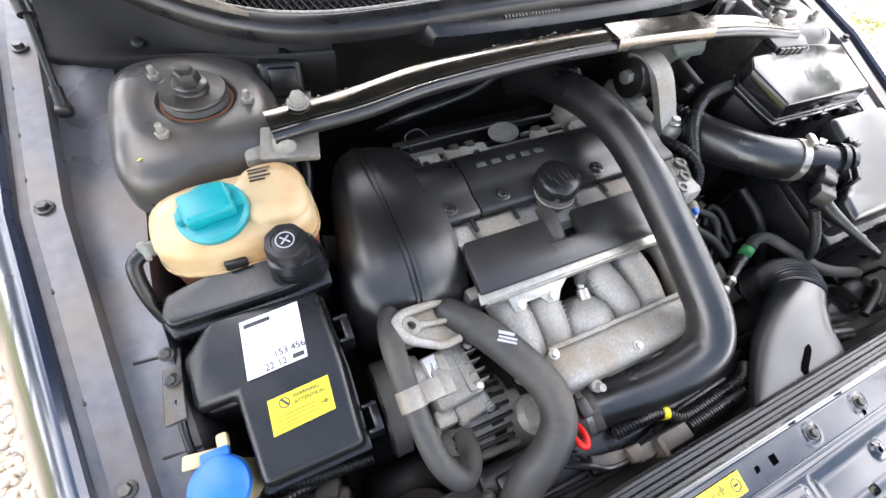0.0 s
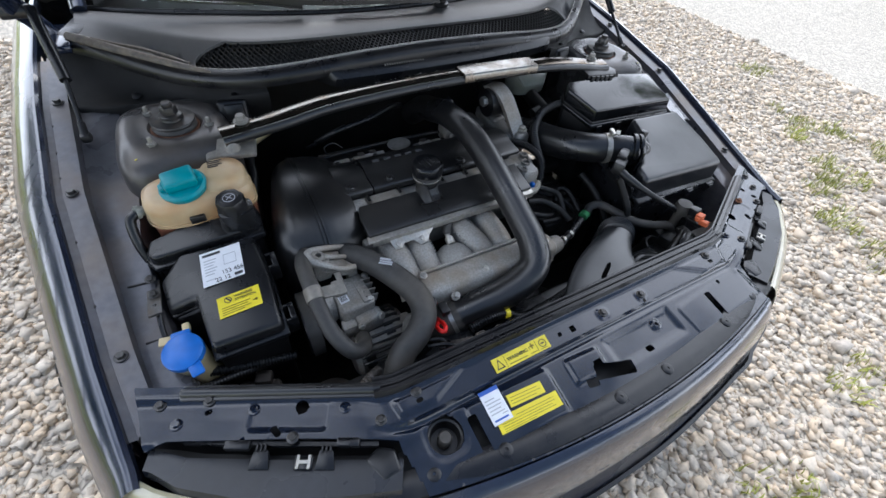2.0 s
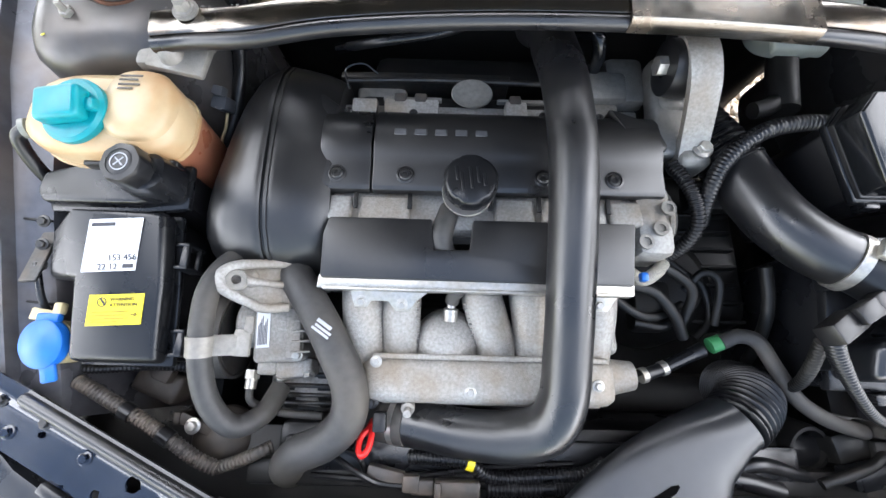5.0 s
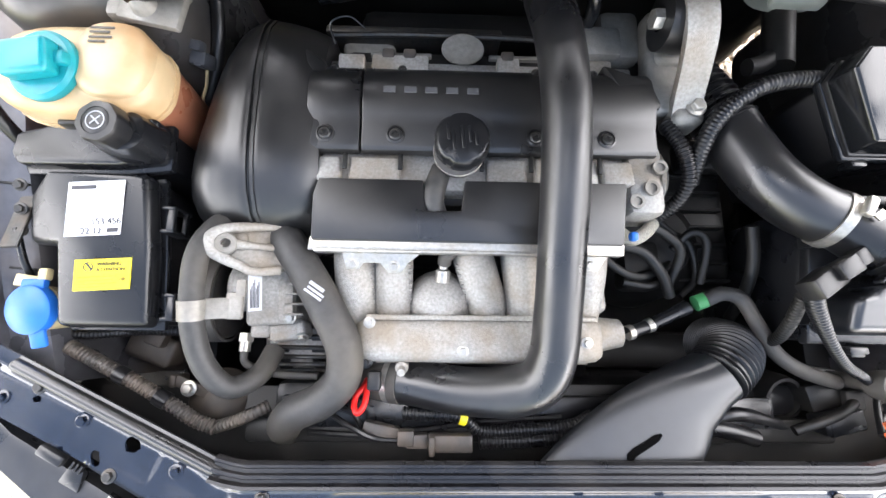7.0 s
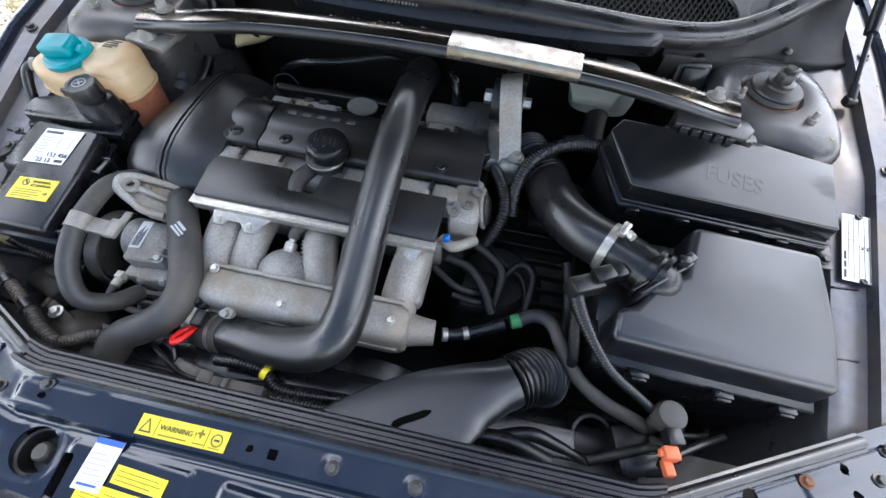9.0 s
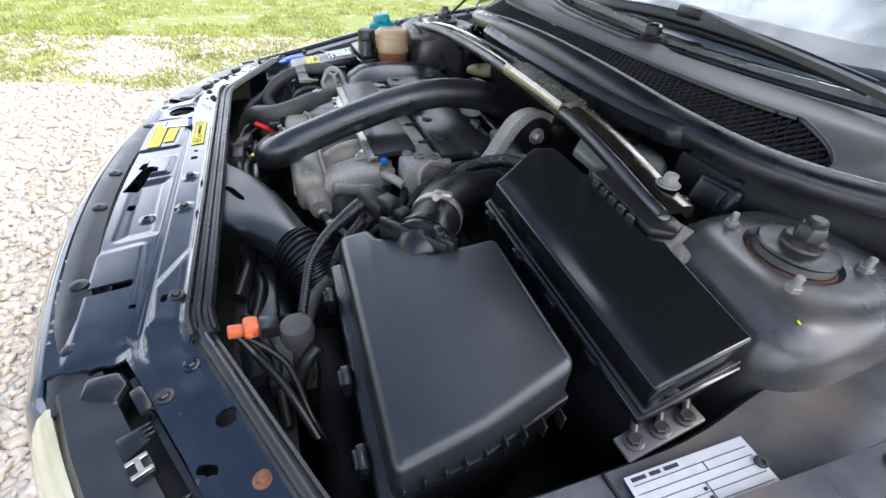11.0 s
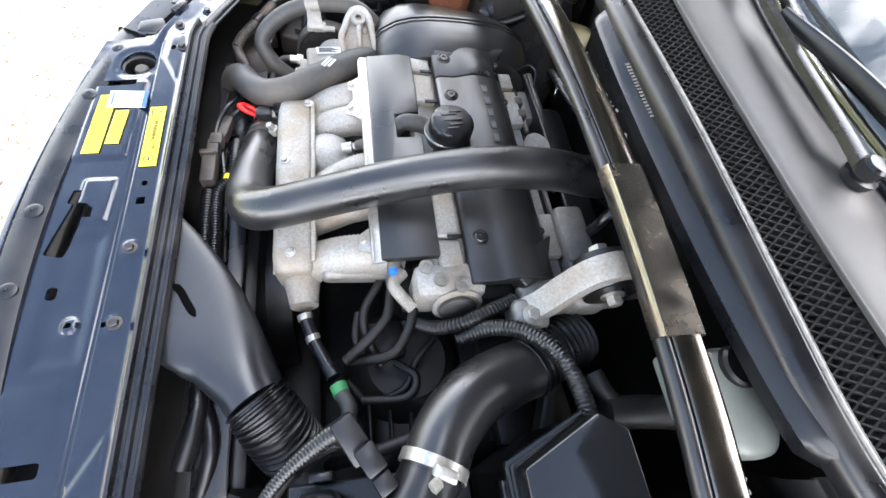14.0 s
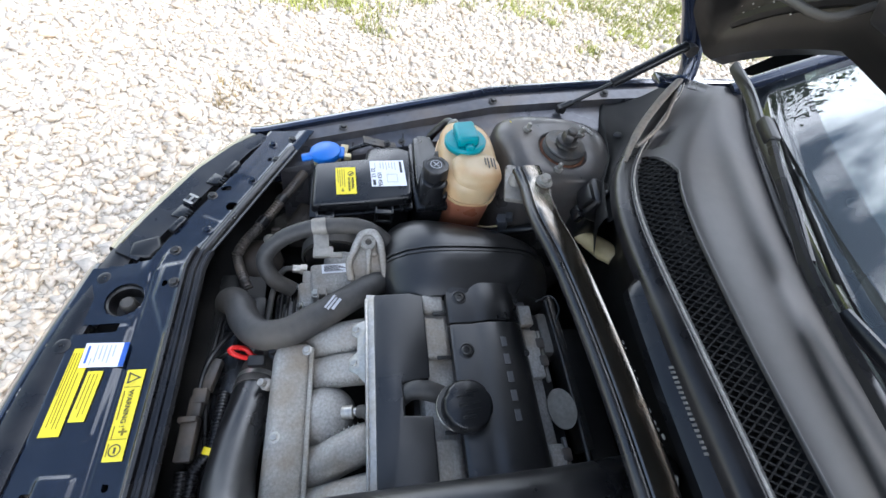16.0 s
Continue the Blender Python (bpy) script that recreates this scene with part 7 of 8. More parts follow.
sticker(car, "data_plate", PLATE, "pale aluminium data plate with ruled lines", po, pu, pv, [(0.03, 0.18 + 0.155 * k, 0.94, 0.012) for k in range(5)] + [(0.60, 0.18, 0.008, 0.16), (0.52, 0.5, 0.008, 0.32), (0.04, 0.05, 0.12, 0.07), (0.19, 0.05, 0.09, 0.07), (0.31, 0.05, 0.12, 0.07), (0.48, 0.56, 0.03, 0.06), (0.48, 0.71, 0.03, 0.06), (0.48, 0.86, 0.03, 0.06)], INK)
bolts(car, [po + pu * 0.02 + pv * 0.6, po + pu * 0.98 + pv * 0.5], SCREW, name="rivet", scale=0.7)

# intake elbow, meter and bellows
ie = thing("intake_duct", "black intake elbow with a bellows and a steel clamp", "duct", (0.30, -0.28, 0.7))
part("bellows", tube([(0.205, -0.105, 0.745), (0.222, -0.155, 0.760), (0.245, -0.205, 0.770)], [0.036, 0.037, 0.038], 26, 8, 0.005, 0.010), BLACK, ie, "corrugated black bellows")
part("elbow", tube([(0.243, -0.200, 0.770), (0.252, -0.235, 0.776), (0.272, -0.285, 0.788), (0.305, -0.322, 0.796), (0.345, -0.345, 0.800)], [0.038, 0.039, 0.038, 0.037, 0.036], 28, 8), PIPE, ie, "glossy black elbow")
part("clamp", tube([(0.332, -0.339, 0.799), (0.343, -0.345, 0.800)], 0.0385, 32, 2), STEEL, ie, "steel band clamp")
part("clamp_screw", join(box((0.345, -0.338, 0.842), (0.026, 0.012, 0.010), 0.003, 2, rot(0, 0, 60)), lathe([(0, 0), (0.006, 0), (0.006, 0.010), (0, 0.010)], 6, axis((0.350, -0.345, 0.844), (0.5, -0.8, 0.2)))), STEEL, ie)
part("meter", tube([(0.340, -0.343, 0.800), (0.375, -0.366, 0.803), (0.405, -0.386, 0.802), (0.424, -0.398, 0.790)], [0.034, 0.035, 0.035, 0.022], 28, 5), SMOOTHBLACK, ie, "black air mass meter")
part("meter_ring", join(tube([(0.390, -0.376, 0.804), (0.397, -0.381, 0.8045)], 0.0405, 30, 2), tube([(0.402, -0.384, 0.805), (0.408, -0.388, 0.8055)], 0.0405, 30, 2), box((0.425, -0.372, 0.835), (0.016, 0.012, 0.024), 0.003)), SMOOTHBLACK, ie)
part("meter_flange", join(box((0.404, -0.398, 0.806), (0.100, 0.007, 0.056), 0.002, 2, rot(0, 0, 41)), box((0.398, -0.391, 0.822), (0.104, 0.005, 0.012), 0.002, 2, rot(0, 0, 41)), box((0.436, -0.362, 0.828), (0.020, 0.014, 0.022), 0.003, 2, rot(0, 0, 41))), SMOOTHBLACK, ie, "black clamp flange on the filter box")
part("meter_plug", join(box((0.300, -0.425, 0.812), (0.050, 0.026, 0.028), 0.004, 2, rot(0, 10, 30)), box((0.322, -0.408, 0.822), (0.03, 0.022, 0.02), 0.003, 2, rot(0, 0, 30)), box((0.345, -0.395, 0.816), (0.02, 0.02, 0.02), 0.003, 2, rot(0, 0, 30))), BLACK, ie)
solo("meter_cable", tube([(0.285, -0.424, 0.812), (0.291, -0.440, 0.808), (0.300, -0.460, 0.800), (0.325, -0.497, 0.785), (0.355, -0.523, 0.768), (0.395, -0.537, 0.745), (0.43, -0.548, 0.72), (0.46, -0.553, 0.68)], [0.011, 0.010, 0.0075, 0.0065, 0.0062, 0.0062, 0.0062, 0.0062], 14, 8, 0.0007, 0.004), SMOOTHBLACK, "corrugated cable sleeve from the air mass meter", "cable")
solo("loom_sleeve", tube([(0.298, -0.44, 0.785), (0.308, -0.475, 0.745), (0.318, -0.495, 0.70), (0.322, -0.50, 0.62)], 0.008, 14, 8, 0.0008, 0.005), DEEP, "corrugated black cable sleeve", "cable")

# cold air snorkel
sn = thing("air_snorkel", "flat black plastic air snorkel with a slot", "duct", (0.13, -0.6, 0.6))


def snorkel():
    """A flat wide mouth on the front panel that narrows and deepens to a round neck."""
    ts = [0, 0.30, 0.60, 0.85, 1.0]
    rings = []
    for t in np.linspace(0, 1, 25):
        cx, cy = np.interp(t, ts, [0.074, 0.118, 0.165, 0.212, 0.234]), np.interp(t, ts, [-0.652, -0.612, -0.580, -0.553, -0.541])
        w = np.interp(t, ts, [0.104, 0.078, 0.052, 0.039, 0.037])
        h = np.interp(t, ts, [0.010, 0.016, 0.027, 0.036, 0.037])
        turn = radians(np.interp(t, ts, [0, 14, 38, 54, 56]))
        across, up = Vector((math.cos(turn), -math.sin(turn), 0)), Vector((0, -0.10, 1)).normalized()
        p = np.interp(t, ts, [4.5, 4.0, 3.2, 2.4, 2.1])
        ring = []
        for k in range(36):
            a = k * math.tau / 36
            cc, ss = math.cos(a), math.sin(a)
            q = (abs(cc) ** p + abs(ss) ** p) ** (-1 / p)
            ring.append(Vector((cx, cy, 0.7365 - h)) + across * cc * q * w + up * ss * q * h)
        rings.append(ring)
    return loft(rings)


part("duct", snorkel(), LIDB, sn, smooth=50)
# no opening is cut: a black strip paints the shade inside the slot
part("slot", sweep(spline([(0.082, -0.643, 0.7372), (0.092, -0.634, 0.7370), (0.108, -0.625, 0.7366), (0.128, -0.613, 0.7360)], 6), lambda t: [(a * min(1.0, 0.3 + 6 * min(t, 1 - t)), b) for a, b in ((-0.0052, -0.004), (-0.0046, 0.0012), (0.0046, 0.0012), (0.0052, -0.004))]), mat("slot_shade_black", (0.003, 0.003, 0.003), 0.95, 0, 0.1, 60, spec=0.0), sn, "dark slot")
part("bellows", tube([(0.230, -0.545, 0.7005), (0.248, -0.532, 0.694), (0.268, -0.519, 0.680), (0.285, -0.508, 0.655), (0.297, -0.50, 0.60)], [0.0385, 0.040, 0.041, 0.041, 0.041], 30, 8, 0.0045, 0.0072), BLACK, sn, "corrugated black bellows")

# breather and coolant hoses at the gearbox end
solo("purge_hose", tube([(0.118, -0.486, 0.684), (0.150, -0.476, 0.680), (0.195, -0.455, 0.682), (0.212, -0.447, 0.684)], [0.009, 0.009, 0.010, 0.011], 16, 8), SMOOTHBLACK, "black purge hose with a green union", "hose")
solo("hose_union", join(tube([(0.118, -0.486, 0.684), (0.126, -0.484, 0.683)], 0.011, 16, 2), tube([(0.150, -0.476, 0.680), (0.158, -0.473, 0.680)], 0.0105, 16, 2)), STEEL, "small brass-coloured hose union", "fitting")
solo("hose_coupling", tube([(0.222, -0.442, 0.686), (0.238, -0.436, 0.688)], 0.0115, 16, 2), GREEN, "green plastic hose coupling", "fitting")
solo("return_hose", tube([(0.236, -0.437, 0.692), (0.258, -0.428, 0.698), (0.283, -0.436, 0.700), (0.303, -0.471, 0.698), (0.330, -0.512, 0.692), (0.370, -0.537, 0.686), (0.420, -0.552, 0.678), (0.45, -0.555, 0.65)], 0.0105, 16, 8), RUBBER, "black rubber return hose", "hose")
solo("loom_sleeve", tube([(0.150, -0.200, 0.775), (0.168, -0.245, 0.782), (0.178, -0.285, 0.770), (0.170, -0.310, 0.74), (0.150, -0.325, 0.70)], 0.009, 16, 8, 0.0018, 0.005), BLACK, "corrugated black cable sleeve", "cable")
solo("loom_sleeve", tube([(0.192, -0.280, 0.752), (0.190, -0.245, 0.784), (0.205, -0.208, 0.808), (0.245, -0.178, 0.828), (0.300, -0.170, 0.838), (0.330, -0.175, 0.838)], [0.0105, 0.0105, 0.011, 0.011, 0.0105, 0.010], 16, 8, 0.0010, 0.005), BLACK, "thick corrugated cable sleeve to the fuse box", "cable")
solo("loom_sleeve", tube([(-0.68, -0.47, 0.68), (-0.60, -0.485, 0.668), (-0.52, -0.49, 0.65)], 0.008, 14, 8, 0.0015, 0.005), BLACK, "corrugated black cable sleeve", "cable")
# front harness and plugs above the radiator
fh = thing("front_harness", "black wiring harness with plugs above the radiator", "cable", (-0.1, -0.61, 0.66))
part("sleeve", tube([(-0.205, -0.598, 0.682), (-0.165, -0.598, 0.690), (-0.125, -0.602, 0.688), (-0.095, -0.620, 0.684), (-0.03, -0.618, 0.684), (0.03, -0.612, 0.688), (0.06, -0.60, 0.68)], 0.0085, 14, 8, 0.0018, 0.005), BLACK, fh)
part("sleeve", tube([(-0.10, -0.634, 0.684), (-0.03, -0.632, 0.684), (0.02, -0.628, 0.684)], 0.0095, 14, 8, 0.0018, 0.005), BLACK, fh)
part("yellow_tape", tube([(-0.127, -0.6015, 0.6885), (-0.118, -0.604, 0.6875)], 0.0102, 16, 2), YELLOW, fh, "yellow tape band")
part("plug", join(box((-0.140, -0.634, 0.690), (0.06, 0.022, 0.024), 0.003), box((-0.185, -0.632, 0.688), (0.03, 0.018, 0.020), 0.003), box((-0.165, -0.636, 0.694), (0.008, 0.024, 0.028), 0.002)), DUSTY, fh, "black multi-pin plug")
part("plug", join(box((-0.235, -0.622, 0.680), (0.05, 0.02, 0.02), 0.003, 2, rot(0, 0, -12)), box((-0.20, -0.628, 0.690), (0.022, 0.020, 0.020), 0.003)), DUSTY, fh, "dusty black plug")
for pts in ([(-0.30, -0.60, 0.69), (-0.27, -0.615, 0.700), (-0.24, -0.630, 0.690), (-0.19, -0.633, 0.688)], [(-0.34, -0.628, 0.66), (-0.26, -0.630, 0.67), (-0.20, -0.625, 0.675), (-0.10, -0.612, 0.672), (0.02, -0.605, 0.668)], [(-0.29, -0.590, 0.69), (-0.27, -0.60, 0.69), (-0.26, -0.63, 0.67)]):
    part("wire", tube(pts, 0.004, 8, 6), BLACK, fh)

# parts between brace and bulkhead
br = thing("brake_fluid_reservoir", "milky white brake fluid reservoir", "reservoir", (0.32, 0.0, 0.78))
part("reservoir", join(loft([superell(0.320, 0.000, 0.056, 0.040, 0.800), superell(0.320, 0.000, 0.060, 0.042, 0.82), superell(0.320, 0.000, 0.060, 0.042, 0.862), superell(0.320, 0.000, 0.052, 0.034, 0.872), superell(0.32, 0, 0.02, 0.015, 0.873)]), prism([(0.248, -0.048, 0.872), (0.345, -0.046, 0.872), (0.330, -0.072, 0.850), (0.262, -0.070, 0.850)], 0.012, 0.003)), MILKY, br, smooth=60)
part("reservoir_cap", lathe([(0, 0), (0.024, 0), (0.025, 0.012), (0.022, 0.016), (0, 0.016)], 30, axis((0.285, 0.012, 0.868))), BLACK, br)
solo("master_cylinder", join(tube([(0.34, 0.03, 0.80), (0.32, -0.04, 0.795), (0.31, -0.12, 0.79)], 0.020, 20, 4), tube([(0.31, -0.10, 0.79), (0.285, -0.118, 0.795), (0.262, -0.125, 0.795)], 0.012, 14, 4)), DEEP, "dark grimy brake master cylinder", "cylinder")
for s in (-1, 1):
    x = 0.462 if s > 0 else -0.478
    cb = thing("sensor_housing", "black plastic sensor housing on the bulkhead", "housing", (x, 0.05, 0.80), "bulkhead housings")
    part("housing", join(box((x, 0.040, 0.858), (0.062, 0.050, 0.055), 0.008, 3, rot(-16, 0, s * 8)), box((x, 0.018, 0.868), (0.040, 0.020, 0.034), 0.004, 2, rot(-16, 0, s * 8)), box((x + 0.01, 0.045, 0.888), (0.012, 0.016, 0.014), 0.003), box((x, 0.045, 0.80), (0.050, 0.04, 0.08), 0.008)), BLACK, cb)
    part("plug", box((x - s * 0.02, 0.004, 0.842), (0.026, 0.016, 0.022), 0.003, 2, rot(-16, 0, 0)), SMOOTHBLACK, cb)
yc = thing("yellow_cap_pipe", "cream yellow plastic cap low by the bulkhead", "cap", (-0.44, 0.05, 0.70))
part("cap", join(tube([(-0.462, 0.040, 0.772), (-0.440, 0.062, 0.776), (-0.418, 0.080, 0.780), (-0.398, 0.094, 0.784)], [0.012, 0.018, 0.021, 0.017], 20, 5)), CREAM, yc)
solo("vacuum_pipe", tube([(-0.34, 0.0, 0.75), (-0.27, -0.030, 0.80), (-0.18, -0.025, 0.815), (-0.11, 0.0, 0.82), (-0.07, 0.03, 0.80)], 0.007, 12, 8), SMOOTHBLACK, "thin black pipe behind the engine", "pipe")
solo("heater_pipe", tube([(0.02, 0.0, 0.80), (0.04, -0.03, 0.825), (0.05, -0.045, 0.80), (0.05, -0.05, 0.75)], 0.010, 12, 8), SMOOTHBLACK, "black pipe with a steel union", "pipe")
solo("sensor_wire", tube([(-0.31, -0.09, 0.772), (-0.315, -0.066, 0.784), (-0.29, -0.058, 0.788), (-0.27, -0.062, 0.772)], 0.0014, 8, 8), SMOOTHBLACK, "thin looped sensor wire", "cable")

# front left corner: level sensor plug and loose cables
rcn = thing("sensor_plug", "faded orange plug on a grey sensor", "plug", (0.44, -0.585, 0.64))
part("orange_plug", join(box((0.432, -0.602, 0.745), (0.019, 0.016, 0.018), 0.002, 2, rot(-10, 0, 8)), box((0.430, -0.618, 0.741), (0.012, 0.020, 0.013), 0.002, 2, rot(-12, 0, 8)), box((0.421, -0.603, 0.746), (0.006, 0.009, 0.008), 0.001), box((0.443, -0.603, 0.744), (0.005, 0.008, 0.007), 0.001)), ORANGE, rcn, "faded orange connector")
part("sensor", join(lathe([(0, -0.018), (0.018, -0.016), (0.021, 0), (0.018, 0.014), (0, 0.018)], 24, Matrix.Translation((0.441, -0.552, 0.732)))), RUBBER, rcn, "grey round sensor")
part("plug_cap", box((0.437, -0.582, 0.746), (0.021, 0.022, 0.020), 0.003, 2, rot(-10, 0, 8)), SMOOTHBLACK, rcn, "black plug cap")
part("stalk", tube([(0.441, -0.552, 0.72), (0.445, -0.55, 0.68), (0.45, -0.55, 0.60)], 0.011, 14, 4), RUBBER, rcn)
for k, pts in enumerate(([(0.43, -0.62, 0.735), (0.45, -0.60, 0.71), (0.50, -0.57, 0.70), (0.55, -0.545, 0.67)], [(0.425, -0.615, 0.73), (0.46, -0.57, 0.70), (0.52, -0.55, 0.67), (0.55, -0.53, 0.63)], [(0.35, -0.62, 0.68), (0.40, -0.60, 0.69), (0.44, -0.585, 0.68), (0.50, -0.58, 0.63)],
                         [(0.22, -0.615, 0.66), (0.27, -0.60, 0.668), (0.31, -0.605, 0.66), (0.36, -0.62, 0.65)], [(0.18, -0.62, 0.672), (0.24, -0.618, 0.676), (0.30, -0.632, 0.67)], [(0.46, -0.53, 0.72), (0.47, -0.55, 0.70), (0.475, -0.56, 0.66), (0.47, -0.55, 0.58)])):
    solo("loose_cable", tube(pts, (0.005, 0.004, 0.007, 0.010, 0.012, 0.009)[k], 12, 8), (BLACK, BLACK, DEEP, BLACK, BLACK, BLACK)[k], "black cable low in the bay's corner", "cable", "corner cables")
for c, d, a in (((0.42, -0.575, 0.645), (0.055, 0.04, 0.04), 12), ((0.455, -0.58, 0.66), (0.03, 0.03, 0.03), 0), ((0.44, -0.55, 0.63), (0.05, 0.03, 0.03), -8)):
    solo("plug_block", box(c, d, 0.005, 2, rot(0, 0, a)), DEEP, "dark dusty plug block in the corner", "plug", "corner plugs")
part("plug_shell", join(box((0.428, -0.608, 0.672), (0.055, 0.030, 0.024), 0.003, 2, rot(8, 0, 12)), box((0.404, -0.612, 0.668), (0.020, 0.026, 0.030), 0.003, 2, rot(8, 0, 12)),
                        box((0.428, -0.594, 0.684), (0.030, 0.004, 0.006), 0.001, 1, rot(8, 0, 12))), SMOOTHBLACK, thing("cable_plug", "black cable plug behind the front panel", "plug", (0.42, -0.61, 0.65)))
solo("duct_mouth", lathe([(0.030, -0.05), (0.034, -0.048), (0.036, 0.0), (0.034, 0.012), (0.029, 0.012), (0.026, -0.05)], 30, axis((0.365, -0.580, 0.640), (0.15, -0.25, 1))), DEEP, "dark round duct mouth low in the bay", "duct")
# front right corner: dusty sleeves along the panel and grimy parts below them
solo("loom_sleeve", tube([(-0.672, -0.512, 0.684), (-0.618, -0.538, 0.684), (-0.573, -0.561, 0.682), (-0.530, -0.586, 0.678), (-0.494, -0.610, 0.672), (-0.466, -0.622, 0.666)], 0.0095, 18, 8, 0.0014, 0.0058), DUSTY, "dusty corrugated cable sleeve along the panel", "cable")
for a, b in (((-0.600, -0.5475, 0.6835), (-0.586, -0.5545, 0.6828)), ((-0.545, -0.577, 0.680), (-0.530, -0.586, 0.678))):
    solo("sleeve_tape", tube([a, b], 0.0118, 18, 2), BLACK, "black tape round the cable sleeve", "tape", "tapes on the sleeve")
solo("loom_sleeve", tube([(-0.470, -0.622, 0.662), (-0.440, -0.612, 0.668), (-0.412, -0.600, 0.672), (-0.396, -0.592, 0.664)], 0.0085, 16, 8, 0.0012, 0.0055), DUSTY, "brown dusty corrugated cable sleeve", "cable")
solo("loom_sleeve", tube([(-0.70, -0.490, 0.676), (-0.668, -0.496, 0.672), (-0.612, -0.492, 0.664), (-0.56, -0.485, 0.65)], 0.0065, 14, 8, 0.001, 0.005), BLACK, "thin corrugated black cable sleeve", "cable")
GRIME = mat("brown_grime_on_metal", (0.026, 0.021, 0.017), 0.6, 0.1, 0.3, 60, dirt=(0.07, 0.05, 0.034), dirt_amt=0.5, dirt_scale=26)
horn = thing("horn", "dusty brown horn with a small bolt behind the panel", "horn", (-0.49, -0.58, 0.60))
part("horn_shell", lathe([(0, -0.03), (0.030, -0.028), (0.044, -0.012), (0.046, 0.0), (0.040, 0.010), (0.020, 0.014), (0.008, 0.020), (0, 0.020)], 32, axis((-0.484, -0.588, 0.622), (0.1, 0.3, 1))), GRIME, horn, smooth=50)
part("horn_bracket", join(box((-0.520, -0.570, 0.640), (0.050, 0.016, 0.006), 0.002, 2, rot(0, 12, -24)), box((-0.545, -0.562, 0.630), (0.010, 0.018, 0.040), 0.003)), GRIME, horn)
bolts(horn, [(-0.522, -0.572, 0.644)], BOLT, scale=1.1)
solo("bay_plug_box", join(box((-0.600, -0.515, 0.600), (0.075, 0.045, 0.050), 0.008, 3, rot(0, 0, -20)), box((-0.585, -0.500, 0.632), (0.030, 0.024, 0.018), 0.004, 2, rot(0, 0, -20))), GRIME, "grimy brown box low beside the headlamp", "box")
# gearbox and its cables, near black to carry the shade low in the bay
gb_ = thing("gearbox", "grimy cast gearbox below the intake duct", "gearbox", (0.2, -0.28, 0.45))
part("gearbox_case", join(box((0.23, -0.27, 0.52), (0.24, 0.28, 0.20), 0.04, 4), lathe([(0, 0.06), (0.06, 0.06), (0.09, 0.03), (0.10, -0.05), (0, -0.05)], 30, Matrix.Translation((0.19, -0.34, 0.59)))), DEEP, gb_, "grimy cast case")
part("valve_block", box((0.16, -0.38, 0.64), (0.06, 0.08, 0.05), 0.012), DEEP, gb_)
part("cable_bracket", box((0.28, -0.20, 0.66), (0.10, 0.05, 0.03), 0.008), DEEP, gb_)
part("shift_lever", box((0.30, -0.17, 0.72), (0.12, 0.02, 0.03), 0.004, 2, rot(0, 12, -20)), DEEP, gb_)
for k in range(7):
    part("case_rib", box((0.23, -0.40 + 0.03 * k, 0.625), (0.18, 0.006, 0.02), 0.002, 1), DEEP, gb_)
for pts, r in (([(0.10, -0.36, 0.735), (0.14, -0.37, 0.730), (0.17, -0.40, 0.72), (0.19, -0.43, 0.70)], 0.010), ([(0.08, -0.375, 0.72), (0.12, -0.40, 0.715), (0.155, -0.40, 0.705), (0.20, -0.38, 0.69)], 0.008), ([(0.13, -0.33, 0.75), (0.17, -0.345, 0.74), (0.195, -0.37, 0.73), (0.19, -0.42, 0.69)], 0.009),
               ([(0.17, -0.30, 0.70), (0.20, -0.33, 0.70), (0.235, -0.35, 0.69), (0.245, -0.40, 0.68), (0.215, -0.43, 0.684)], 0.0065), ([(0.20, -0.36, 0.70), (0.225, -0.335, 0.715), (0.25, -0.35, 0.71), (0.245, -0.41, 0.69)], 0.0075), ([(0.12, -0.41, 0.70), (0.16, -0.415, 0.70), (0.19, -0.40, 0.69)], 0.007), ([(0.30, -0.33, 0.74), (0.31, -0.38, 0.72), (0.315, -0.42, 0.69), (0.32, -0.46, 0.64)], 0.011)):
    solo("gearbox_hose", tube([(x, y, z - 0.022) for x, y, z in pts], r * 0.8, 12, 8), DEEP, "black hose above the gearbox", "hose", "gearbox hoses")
solo("braided_pipe", tube([(0.086, -0.345, 0.742), (0.105, -0.360, 0.746), (0.125, -0.350, 0.746), (0.14, -0.335, 0.74)], 0.009, 14, 8), BRAID, "braided steel pipe at the head's end", "pipe")
# radiator with its shroud
rad = thing("radiator", "black radiator with a plastic fan shroud", "radiator", (0, -0.62, 0.25))
part("shroud", join(box((0.0, -0.585, 0.46), (0.80, 0.05, 0.36), 0.015), lathe([(0.13, -0.04), (0.15, -0.02), (0.15, 0.03), (0.13, 0.03), (0.13, -0.04)], 40, axis((-0.02, -0.55, 0.45), (0, 1, 0)))), BLACK, rad)
part("core", box((0.0, -0.625, 0.44), (0.86, 0.035, 0.44), 0.006), DEEP, rad)
part("top_rail", box((-0.02, -0.600, 0.655), (0.72, 0.045, 0.016), 0.005), SMOOTHBLACK, rad, "grey-black top rail")

